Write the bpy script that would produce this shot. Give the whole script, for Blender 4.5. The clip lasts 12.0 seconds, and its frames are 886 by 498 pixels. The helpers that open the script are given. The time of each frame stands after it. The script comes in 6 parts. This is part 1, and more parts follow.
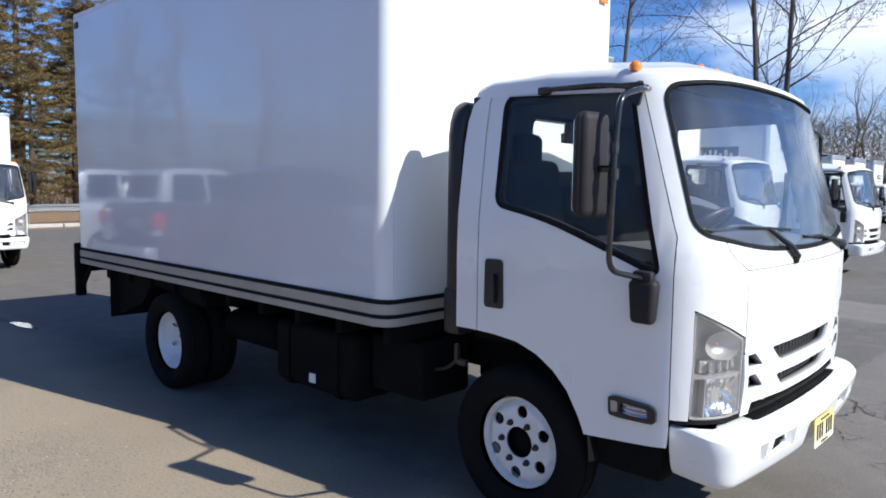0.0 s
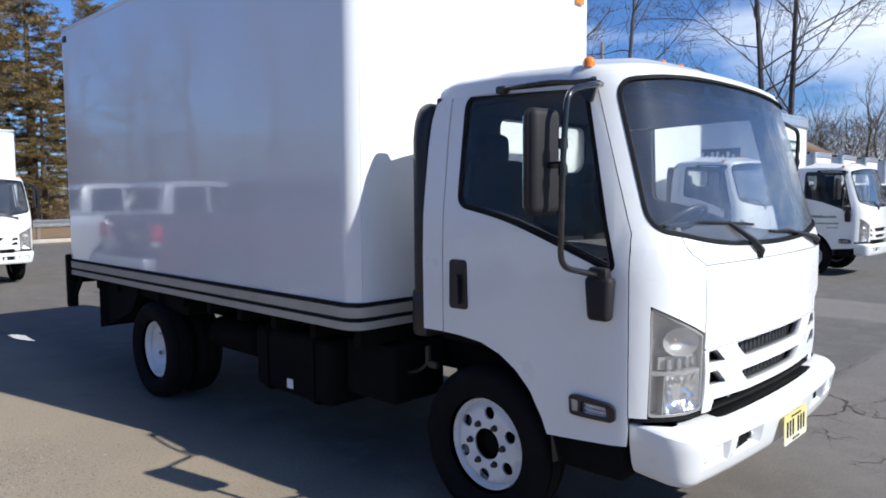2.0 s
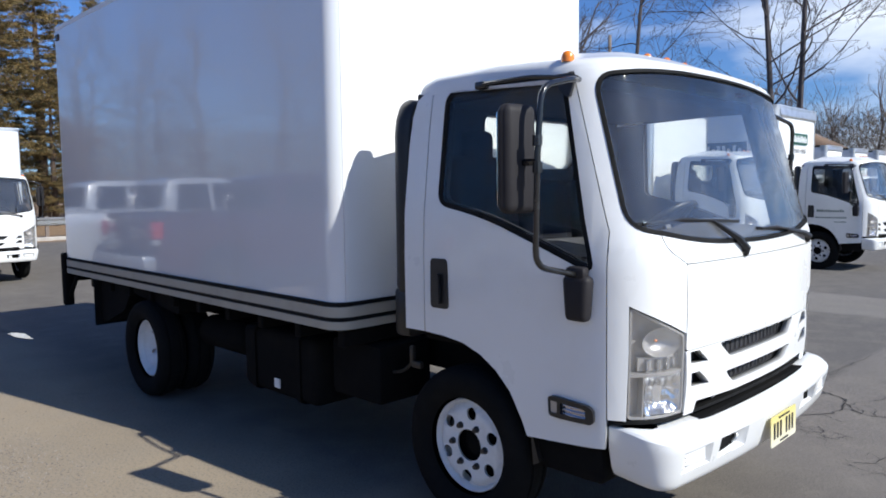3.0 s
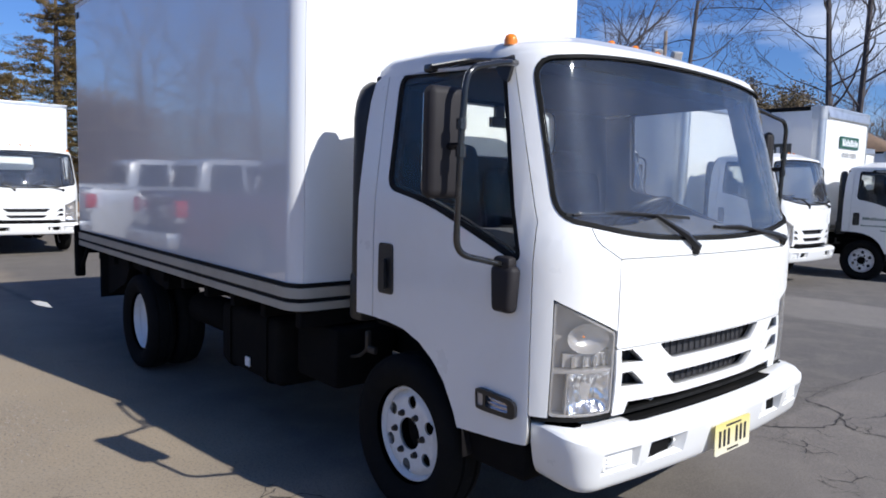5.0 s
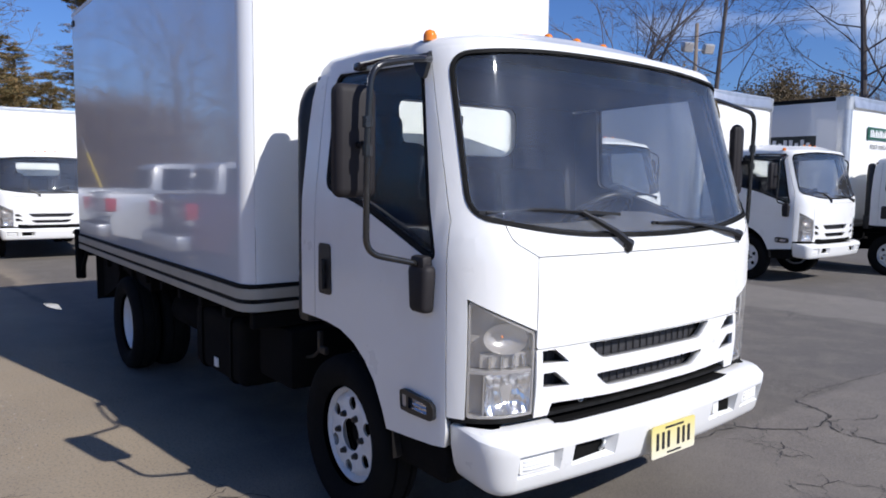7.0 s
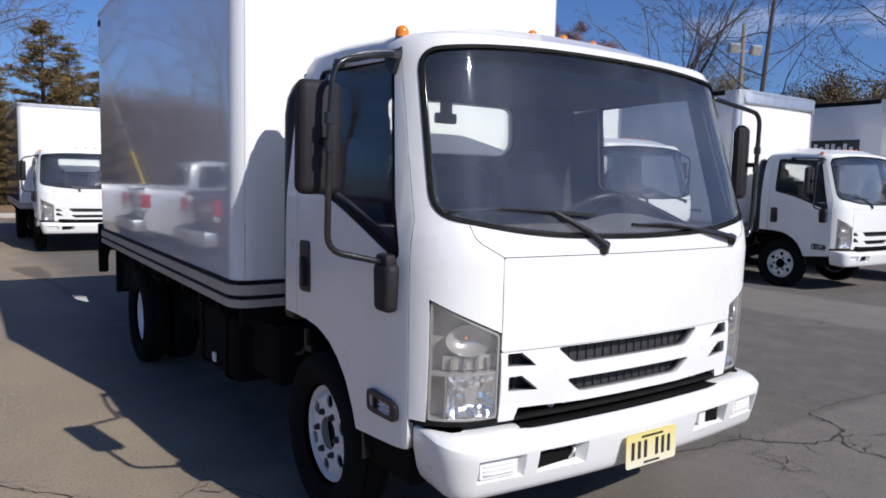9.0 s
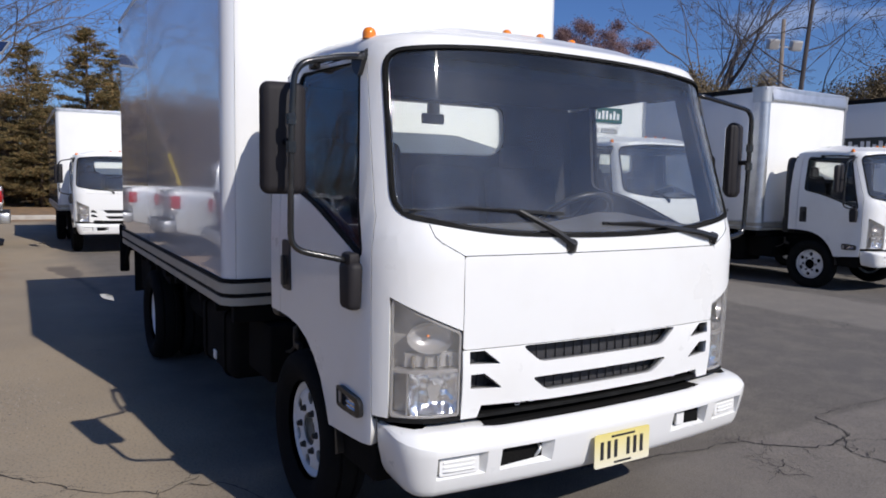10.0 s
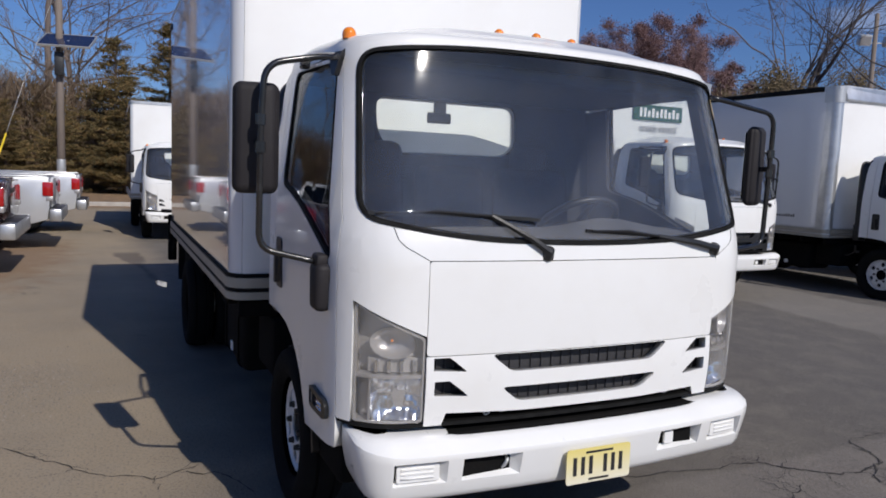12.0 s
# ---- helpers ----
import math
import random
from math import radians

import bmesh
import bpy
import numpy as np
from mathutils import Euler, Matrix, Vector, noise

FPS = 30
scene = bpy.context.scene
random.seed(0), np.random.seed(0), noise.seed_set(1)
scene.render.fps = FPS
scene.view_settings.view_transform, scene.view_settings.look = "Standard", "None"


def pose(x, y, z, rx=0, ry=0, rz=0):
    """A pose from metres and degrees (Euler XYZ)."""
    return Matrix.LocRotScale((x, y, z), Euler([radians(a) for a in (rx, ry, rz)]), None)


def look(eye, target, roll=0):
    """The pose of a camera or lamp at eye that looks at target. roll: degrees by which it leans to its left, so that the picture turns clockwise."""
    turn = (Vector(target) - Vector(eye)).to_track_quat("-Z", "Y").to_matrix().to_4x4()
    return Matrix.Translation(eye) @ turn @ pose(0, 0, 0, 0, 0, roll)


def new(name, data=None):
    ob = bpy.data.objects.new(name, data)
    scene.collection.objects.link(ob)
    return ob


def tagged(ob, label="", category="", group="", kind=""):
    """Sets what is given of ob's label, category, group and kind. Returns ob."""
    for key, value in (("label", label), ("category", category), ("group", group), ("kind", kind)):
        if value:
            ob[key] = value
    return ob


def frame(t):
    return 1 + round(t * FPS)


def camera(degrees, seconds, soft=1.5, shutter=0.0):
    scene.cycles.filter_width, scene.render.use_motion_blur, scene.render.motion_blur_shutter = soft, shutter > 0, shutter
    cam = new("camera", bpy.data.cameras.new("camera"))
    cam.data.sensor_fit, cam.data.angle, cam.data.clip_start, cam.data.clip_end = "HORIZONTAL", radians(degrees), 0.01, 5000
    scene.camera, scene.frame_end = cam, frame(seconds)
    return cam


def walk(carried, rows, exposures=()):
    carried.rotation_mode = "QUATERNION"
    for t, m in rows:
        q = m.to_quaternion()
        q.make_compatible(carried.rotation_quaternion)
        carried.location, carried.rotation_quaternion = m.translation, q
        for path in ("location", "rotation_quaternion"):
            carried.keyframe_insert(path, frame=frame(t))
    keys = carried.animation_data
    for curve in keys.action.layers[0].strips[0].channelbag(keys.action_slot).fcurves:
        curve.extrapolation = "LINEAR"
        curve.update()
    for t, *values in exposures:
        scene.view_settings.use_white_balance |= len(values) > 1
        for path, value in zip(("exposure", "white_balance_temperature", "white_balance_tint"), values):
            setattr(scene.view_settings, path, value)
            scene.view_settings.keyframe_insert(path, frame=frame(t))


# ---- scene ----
cam = camera(64.0, 12.0, 1.8)
PATH = [
    (0, (0.943, -3.682, 1.646), (-0.419, -2.228, 1.469), 0.7),
    (0.5, (0.954, -3.673, 1.651), (-0.405, -2.216, 1.479), -0.1),
    (1, (1.018, -3.634, 1.629), (-0.357, -2.191, 1.463), 0.3),
    (1.5, (1.092, -3.593, 1.621), (-0.301, -2.167, 1.466), -0.3),
    (2, (1.115, -3.51, 1.608), (-0.275, -2.081, 1.456), -0.4),
    (2.5, (1.131, -3.422, 1.622), (-0.266, -2.001, 1.448), -0.0),
    (3, (1.179, -3.371, 1.619), (-0.231, -1.963, 1.454), -0.7),
    (5, (1.478, -2.974, 1.587), (-0.03, -1.673, 1.4), 1.6),
    (5.5, (1.533, -2.897, 1.603), (0.008, -1.616, 1.42), 0.1),
    (6, (1.609, -2.792, 1.591), (0.067, -1.533, 1.399), 1.5),
    (6.5, (1.699, -2.68, 1.59), (0.14, -1.442, 1.401), 1.0),
    (7, (1.748, -2.586, 1.593), (0.172, -1.37, 1.402), 0.7),
    (9, (1.883, -2.323, 1.586), (0.236, -1.204, 1.396), 1.4),
    (9.5, (1.994, -2.191, 1.589), (0.315, -1.12, 1.4), 2.0),
    (10, (2.06, -2.098, 1.586), (0.354, -1.07, 1.396), 1.1),
    (10.5, (2.076, -2.003, 1.576), (0.357, -0.996, 1.398), 3.6),
    (11, (2.114, -1.938, 1.598), (0.373, -0.971, 1.406), 2.6),
    (11.5, (2.157, -1.852, 1.606), (0.391, -0.935, 1.408), 2.7),
    (12, (2.199, -1.731, 1.627), (0.4, -0.884, 1.418), 2.3),
]
EXPOSURE = [(0, 0.52, 6080, 10), (0.5, 0.30, 6080, 10), (1.5, 0.38, 6080, 10), (3, 0.30, 6080, 10), (5, 0.22, 6100, 13), (7, 0.09, 6120, 15), (9, -0.08, 6260, 15), (10.5, -0.26, 6340, 15), (12, -0.41, 6360, 15)]
walk(cam, [(t, look(eye, target, roll)) for t, eye, target, roll in PATH], EXPOSURE)

# ---- world, sun, exposure ----
SUN_AZ = math.atan2(0.89, 3.96)          # the shadows run back along the trucks and a little to their right
SUN_EL = math.atan2(3.2, math.hypot(0.89, 3.96))
world = bpy.data.worlds.new("sky_world")
scene.world = world
world.use_nodes = True
wn, wl = world.node_tree.nodes, world.node_tree.links
wn.clear()
sky = wn.new("ShaderNodeTexSky")
sky.sky_type, sky.sun_disc = "NISHITA", False
sky.sun_elevation, sky.sun_rotation = SUN_EL, math.pi / 2 - SUN_AZ
sky.air_density, sky.dust_density, sky.ozone_density = 1.0, 0.7, 5.0
wtc = wn.new("ShaderNodeTexCoord")
wmap = wn.new("ShaderNodeMapping")
wmap.inputs["Scale"].default_value = (2.2, 2.2, 7.0)
wnoise = wn.new("ShaderNodeTexNoise")
wnoise.inputs["Scale"].default_value, wnoise.inputs["Detail"].default_value = 1.6, 7.0
wramp = wn.new("ShaderNodeValToRGB")
wramp.color_ramp.elements[0].position, wramp.color_ramp.elements[1].position = 0.64, 0.92
wmix = wn.new("ShaderNodeMix")
wmix.data_type = "RGBA"
wmix.inputs[7].default_value = (10.0, 10.6, 11.6, 1)
wbg, wout = wn.new("ShaderNodeBackground"), wn.new("ShaderNodeOutputWorld")
wbg.inputs["Strength"].default_value = 0.078
wl.new(wtc.outputs["Generated"], wmap.inputs["Vector"])
wl.new(wmap.outputs["Vector"], wnoise.inputs["Vector"])
wbank, wnear, wadd = wn.new("ShaderNodeVectorMath"), wn.new("ShaderNodeMapRange"), wn.new("ShaderNodeMath")
wbank.operation, wbank.inputs[1].default_value = "DOT_PRODUCT", (-0.10, 0.985, 0.13)      # a thin bank of cloud over the trees
wnear.inputs[1].default_value, wnear.inputs[2].default_value, wnear.inputs[4].default_value = 0.84, 1.0, 0.27
wl.new(wtc.outputs["Generated"], wbank.inputs[0])
wl.new(wbank.outputs["Value"], wnear.inputs[0])
wl.new(wnoise.outputs["Fac"], wadd.inputs[0])
wl.new(wnear.outputs[0], wadd.inputs[1])
wl.new(wadd.outputs[0], wramp.inputs["Fac"])
wl.new(wramp.outputs["Color"], wmix.inputs[0])
wtint = wn.new("ShaderNodeMix")
wtint.data_type, wtint.blend_type = "RGBA", "MULTIPLY"
wtint.inputs[0].default_value, wtint.inputs[7].default_value = 1.0, (0.76, 0.97, 1.32, 1)
wl.new(sky.outputs["Color"], wtint.inputs[6])
wl.new(wtint.outputs[2], wmix.inputs[6])
wl.new(wmix.outputs[2], wbg.inputs["Color"])
wl.new(wbg.outputs["Background"], wout.inputs["Surface"])

sun = new("sun", bpy.data.lights.new("sun", "SUN"))
sun.data.energy, sun.data.angle, sun.data.color = 4.9, radians(0.53), (1.0, 0.957, 0.85)
sun.matrix_world = look((0, 0, 60), (-3.96, -0.89, 60 - 3.2))


# ---- materials ----
def material(name, colour, rough=0.5, metal=0.0, coat=0.0, spots=None, amount=0.0, scale=6.0, grain=0.0, grain_scale=90.0, bump=0.0, bump_scale=120.0, ior=1.5, stretch=(1, 1, 1), rough_var=0.0):
    """A principled material; spots: the colour of stains, amount: how strongly they show, at two scales."""
    m = bpy.data.materials.new(name)
    m.use_nodes = True
    nt = m.node_tree
    b = nt.nodes["Principled BSDF"]
    b.inputs["Base Color"].default_value = (*colour, 1)
    b.inputs["Roughness"].default_value, b.inputs["Metallic"].default_value = rough, metal
    b.inputs["Coat Weight"].default_value, b.inputs["Coat Roughness"].default_value = coat, 0.03
    b.inputs["IOR"].default_value = ior
    tc = nt.nodes.new("ShaderNodeTexCoord")
    mp = nt.nodes.new("ShaderNodeMapping")
    mp.inputs["Scale"].default_value = stretch
    nt.links.new(tc.outputs["Object"], mp.inputs["Vector"])

    def tex(s, detail, rgh=0.6):
        n = nt.nodes.new("ShaderNodeTexNoise")
        n.inputs["Scale"].default_value, n.inputs["Detail"].default_value, n.inputs["Roughness"].default_value = s, detail, rgh
        nt.links.new(mp.outputs["Vector"], n.inputs["Vector"])
        return n.outputs["Fac"]

    def span(v, lo, hi, a, z):
        r = nt.nodes.new("ShaderNodeMapRange")
        r.inputs[1].default_value, r.inputs[2].default_value, r.inputs[3].default_value, r.inputs[4].default_value = lo, hi, a, z
        nt.links.new(v, r.inputs[0])
        return r.outputs[0]

    def blend(fac, a, z):
        x = nt.nodes.new("ShaderNodeMix")
        x.data_type = "RGBA"
        for n, v in ((0, fac), (6, a), (7, z)):
            if isinstance(v, tuple):
                x.inputs[n].default_value = (*v, 1)
            else:
                nt.links.new(v, x.inputs[n])
        return x.outputs[2]

    col = colour
    if amount:
        col = blend(span(tex(scale, 5), 0.45, 0.75, 0.0, amount), col, spots)
    if grain:
        col = blend(span(tex(grain_scale, 3), 0.35, 0.7, 0.0, grain), col, tuple(c * 0.55 for c in colour))
    if col is not colour:
        nt.links.new(col, b.inputs["Base Color"])
    if rough_var:
        nt.links.new(span(tex(scale * 1.7, 4), 0.3, 0.7, max(0.02, rough - rough_var), rough + rough_var), b.inputs["Roughness"])
    if bump:
        bp = nt.nodes.new("ShaderNodeBump")
        bp.inputs["Strength"].default_value, bp.inputs["Distance"].default_value = bump, 0.01
        nt.links.new(tex(bump_scale, 4), bp.inputs["Height"])
        nt.links.new(bp.outputs["Normal"], b.inputs["Normal"])
    return m


def glass(name, tint, gloss=0.04, rough=0.0, film=0.0, film_colour=(0.5, 0.5, 0.5), band=None, edge=0.9):
    """Thin glass: tinted and clear, with a Fresnel gloss, a thin pale film for dust and painted haze and, if wanted, a
    tinted band (low, high, colour) along its top.
    """
    m = bpy.data.materials.new(name)
    m.use_nodes = True
    nt = m.node_tree
    nt.nodes.remove(nt.nodes["Principled BSDF"])
    clear, gl, mix, lw = (nt.nodes.new("ShaderNode" + k) for k in ("BsdfTransparent", "BsdfGlossy", "MixShader", "LayerWeight"))
    clear.inputs["Color"].default_value = (*tint, 1)
    gl.inputs["Roughness"].default_value = rough
    lw.inputs["Blend"].default_value = 0.5
    power, level = nt.nodes.new("ShaderNodeMath"), nt.nodes.new("ShaderNodeMath")
    power.operation, level.operation = "POWER", "MULTIPLY_ADD"
    power.inputs[1].default_value, level.inputs[1].default_value, level.inputs[2].default_value = 4.0, edge, 0.04 + gloss
    nt.links.new(lw.outputs["Facing"], power.inputs[0])
    nt.links.new(power.outputs[0], level.inputs[0])
    nt.links.new(level.outputs[0], mix.inputs[0])
    nt.links.new(clear.outputs[0], mix.inputs[1])
    nt.links.new(gl.outputs[0], mix.inputs[2])
    last = mix.outputs[0]
    if band:
        tc, sep, rise, shade = (nt.nodes.new("ShaderNode" + k) for k in ("TexCoord", "SeparateXYZ", "MapRange", "Mix"))
        shade.data_type = "RGBA"
        rise.inputs[1].default_value, rise.inputs[2].default_value = band[0], band[1]
        shade.inputs[6].default_value, shade.inputs[7].default_value = (*tint, 1), (*band[2], 1)
        nt.links.new(tc.outputs["Object"], sep.inputs[0])
        nt.links.new(sep.outputs["Z"], rise.inputs[0])
        nt.links.new(rise.outputs[0], shade.inputs[0])
        nt.links.new(shade.outputs[2], clear.inputs["Color"])
    if film:
        df, m2 = nt.nodes.new("ShaderNodeBsdfDiffuse"), nt.nodes.new("ShaderNodeMixShader")
        df.inputs["Color"].default_value = (*film_colour, 1)
        no, rg = nt.nodes.new("ShaderNodeTexNoise"), nt.nodes.new("ShaderNodeMapRange")
        no.inputs["Scale"].default_value, no.inputs["Detail"].default_value, no.inputs["Distortion"].default_value = 2.2, 4.0, 0.9
        ftc, fmp = nt.nodes.new("ShaderNodeTexCoord"), nt.nodes.new("ShaderNodeMapping")
        fmp.inputs["Rotation"].default_value, fmp.inputs["Scale"].default_value = (0.6, 0.0, 0.0), (0.8, 1.0, 0.7)
        nt.links.new(ftc.outputs["Object"], fmp.inputs["Vector"])
        nt.links.new(fmp.outputs["Vector"], no.inputs["Vector"])
        rg.inputs[1].default_value, rg.inputs[2].default_value, rg.inputs[3].default_value, rg.inputs[4].default_value = 0.36, 0.80, film * 0.6, film * 2.4
        nt.links.new(no.outputs["Fac"], rg.inputs[0])
        nt.links.new(rg.outputs[0], m2.inputs[0])
        nt.links.new(last, m2.inputs[1])
        nt.links.new(df.outputs[0], m2.inputs[2])
        last = m2.outputs[0]
    nt.links.new(last, nt.nodes["Material Output"].inputs["Surface"])
    return m


M = dict(
    paint=material("white_cab_paint", (0.80, 0.80, 0.785), 0.32, coat=0.6, spots=(0.66, 0.63, 0.57), amount=0.25, scale=2.5, rough_var=0.06),
    frp=material("white_glossy_panel", (0.74, 0.75, 0.765), 0.075, coat=1.0, spots=(0.67, 0.66, 0.64), amount=0.35, scale=1.3, bump=0.035, bump_scale=2.6, stretch=(1, 1, 0.35), rough_var=0.03),
    frp_front=material("white_front_panel", (0.80, 0.80, 0.785), 0.35, spots=(0.68, 0.66, 0.62), amount=0.3, scale=1.6, bump=0.03, bump_scale=4.0),
    rail=material("cream_rail", (0.37, 0.345, 0.29), 0.5, spots=(0.22, 0.20, 0.165), amount=0.5, scale=4.0),
    alu=material("aluminium_trim", (0.62, 0.63, 0.64), 0.38, metal=0.85, spots=(0.35, 0.35, 0.36), amount=0.5, scale=5.0),
    black=material("black_plastic", (0.013, 0.013, 0.014), 0.42, spots=(0.032, 0.032, 0.033), amount=0.5, scale=7.0, bump=0.08, bump_scale=400),
    tube=material("black_tube", (0.012, 0.012, 0.013), 0.22, coat=0.3, spots=(0.05, 0.05, 0.05), amount=0.3, scale=12.0),
    rubber=material("tyre_rubber", (0.009, 0.009, 0.009), 0.95, ior=1.2, spots=(0.018, 0.017, 0.016), amount=0.5, scale=6.0, bump=0.3, bump_scale=160),
    seal=material("black_rubber_seal", (0.008, 0.008, 0.008), 0.8, ior=1.25, spots=(0.03, 0.03, 0.03), amount=0.5, scale=10),
    rim=material("white_painted_rim", (0.82, 0.82, 0.81), 0.4, spots=(0.45, 0.41, 0.36), amount=0.35, scale=9.0, grain=0.08),
    nut=material("dull_steel", (0.06, 0.055, 0.05), 0.5, metal=0.5, spots=(0.05, 0.035, 0.025), amount=0.6, scale=20),
    frame=material("chassis_black", (0.006, 0.006, 0.006), 0.9, ior=1.2, spots=(0.014, 0.012, 0.010), amount=0.6, scale=5.0, bump=0.15, bump_scale=80),
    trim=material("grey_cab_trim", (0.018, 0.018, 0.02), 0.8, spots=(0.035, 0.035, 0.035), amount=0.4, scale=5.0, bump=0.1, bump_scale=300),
    dash=material("grey_dashboard", (0.10, 0.10, 0.104), 0.65, spots=(0.15, 0.148, 0.145), amount=0.5, scale=4.0, bump=0.12, bump_scale=300),
    seat=material("dark_grey_seat_cloth", (0.016, 0.016, 0.019), 0.95, ior=1.25, spots=(0.028, 0.028, 0.030), amount=0.5, scale=8.0, bump=0.25, bump_scale=500),
    liner=material("grey_headliner", (0.035, 0.035, 0.038), 0.95, spots=(0.055, 0.055, 0.055), amount=0.4, scale=6),
    chrome=material("reflector_chrome", (0.86, 0.86, 0.87), 0.2, metal=1.0, spots=(0.7, 0.7, 0.71), amount=0.3, scale=14, bump=0.25, bump_scale=38),
    housing=material("silver_lamp_housing", (0.42, 0.405, 0.40), 0.30, metal=0.4, spots=(0.33, 0.32, 0.31), amount=0.4, scale=12),
    amber=material("amber_lens", (0.85, 0.24, 0.01), 0.12, coat=0.8, spots=(0.6, 0.13, 0.005), amount=0.5, scale=30),
    red=material("red_lens", (0.36, 0.010, 0.010), 0.14, coat=0.8, spots=(0.3, 0.01, 0.01), amount=0.4, scale=20),
    plate=material("yellow_plate", (0.74, 0.64, 0.26), 0.35, spots=(0.82, 0.78, 0.55), amount=0.7, scale=9),
    ink=material("dark_plate_ink", (0.02, 0.02, 0.022), 0.5, spots=(0.04, 0.04, 0.04), amount=0.3, scale=20),
    green=material("dark_green_sign", (0.012, 0.075, 0.045), 0.4, spots=(0.02, 0.10, 0.06), amount=0.4, scale=4),
    navy=material("black_sign", (0.02, 0.028, 0.03), 0.4, spots=(0.035, 0.04, 0.045), amount=0.4, scale=4),
    white=material("white_sign_letter", (0.8, 0.8, 0.8), 0.4, spots=(0.7, 0.7, 0.7), amount=0.3, scale=8),
    grey=material("grey_sign_letter", (0.085, 0.085, 0.09), 0.5, spots=(0.13, 0.13, 0.13), amount=0.3, scale=8),
    mirror=material("mirror_glass", (0.85, 0.87, 0.9), 0.02, metal=1.0, spots=(0.7, 0.7, 0.72), amount=0.2, scale=9),
    silver=material("silver_paint", (0.52, 0.53, 0.545), 0.3, metal=0.35, coat=0.7, spots=(0.42, 0.42, 0.42), amount=0.3, scale=3),
    maroon=material("dark_maroon_paint", (0.045, 0.012, 0.014), 0.25, coat=0.8, spots=(0.07, 0.03, 0.03), amount=0.3, scale=3),
    wood=material("weathered_pole_wood", (0.20, 0.165, 0.14), 0.85, spots=(0.12, 0.098, 0.082), amount=0.8, scale=5, bump=0.4, bump_scale=30, stretch=(6, 6, 0.6)),
    solar=material("blue_solar_cells", (0.012, 0.018, 0.05), 0.15, coat=0.6, spots=(0.02, 0.03, 0.08), amount=0.5, scale=14),
    galv=material("galvanised_steel", (0.55, 0.56, 0.56), 0.42, metal=0.6, spots=(0.42, 0.42, 0.41), amount=0.6, scale=5),
    concrete=material("kerb_concrete", (0.40, 0.37, 0.33), 0.9, spots=(0.26, 0.23, 0.20), amount=0.7, scale=4, bump=0.4, bump_scale=60),
    bark=material("grey_brown_bark", (0.14, 0.112, 0.10), 0.9, spots=(0.22, 0.19, 0.17), amount=0.7, scale=3, bump=0.5, bump_scale=25, stretch=(3, 3, 0.5)),
    bark_grey=material("dark_grey_bark", (0.075, 0.064, 0.064), 0.9, spots=(0.12, 0.105, 0.10), amount=0.7, scale=3, bump=0.5, bump_scale=25, stretch=(3, 3, 0.5)),
    bark_dark=material("dark_conifer_bark", (0.07, 0.048, 0.036), 0.9, spots=(0.13, 0.095, 0.07), amount=0.7, scale=3, bump=0.5, bump_scale=25),
    siding=material("pale_siding", (0.52, 0.49, 0.44), 0.8, spots=(0.42, 0.40, 0.36), amount=0.5, scale=2),
    shingle=material("brown_shingle", (0.16, 0.105, 0.07), 0.9, spots=(0.10, 0.065, 0.045), amount=0.7, scale=5, bump=0.4, bump_scale=20),
    sticker=material("gold_sticker", (0.45, 0.33, 0.16), 0.5, spots=(0.75, 0.68, 0.5), amount=0.8, scale=60),
    sidelens=material("fluted_side_lens", (0.50, 0.45, 0.44), 0.18, metal=0.75, coat=0.6, spots=(0.70, 0.66, 0.62), amount=0.6, scale=16),
    bronze=material("olive_plastic", (0.07, 0.058, 0.028), 0.5, spots=(0.11, 0.09, 0.045), amount=0.5, scale=20),
    shell=material("dark_grey_mirror_plastic", (0.022, 0.020, 0.022), 0.6, ior=1.3, spots=(0.034, 0.032, 0.034), amount=0.5, scale=7, bump=0.08, bump_scale=400),
    mesh=material("grey_grille_plastic", (0.038, 0.037, 0.040), 0.6, spots=(0.022, 0.022, 0.024), amount=0.6, scale=9),
    yellow=material("yellow_guy_guard", (0.75, 0.55, 0.03), 0.5, spots=(0.6, 0.42, 0.03), amount=0.4, scale=6),
    # the windscreen's film is dust plus a bluish haze painted in for reflected sky
    ws=glass("windscreen_glass", (0.975, 0.985, 0.98), 0.012, rough=0.03, film=0.024, film_colour=(0.60, 0.62, 0.70), band=(1.97, 2.09, (0.55, 0.68, 0.80))),
    pane=glass("side_window_glass", (0.90, 0.91, 0.905), -0.015, edge=0.5),
    clear=glass("rear_window_glass", (0.965, 0.985, 0.975), -0.015),
    lens=glass("clear_lamp_lens", (0.97, 0.97, 0.97), -0.01, film=0.055, film_colour=(0.78, 0.77, 0.75)),
    dusk=glass("dark_pickup_glass", (0.10, 0.11, 0.12), 0.01),
)


def leaf_material(name, a, b, c, rough=0.75):
    """Foliage that varies from piece to piece."""
    m = bpy.data.materials.new(name)
    m.use_nodes = True
    nt = m.node_tree
    bs = nt.nodes["Principled BSDF"]
    bs.inputs["Roughness"].default_value = rough
    geo, ramp = nt.nodes.new("ShaderNodeNewGeometry"), nt.nodes.new("ShaderNodeValToRGB")
    ramp.color_ramp.elements[0].color, ramp.color_ramp.elements[1].color = (*a, 1), (*c, 1)
    e = ramp.color_ramp.elements.new(0.5)
    e.color = (*b, 1)
    nt.links.new(geo.outputs["Random Per Island"], ramp.inputs["Fac"])
    nt.links.new(ramp.outputs["Color"], bs.inputs["Base Color"])
    return m


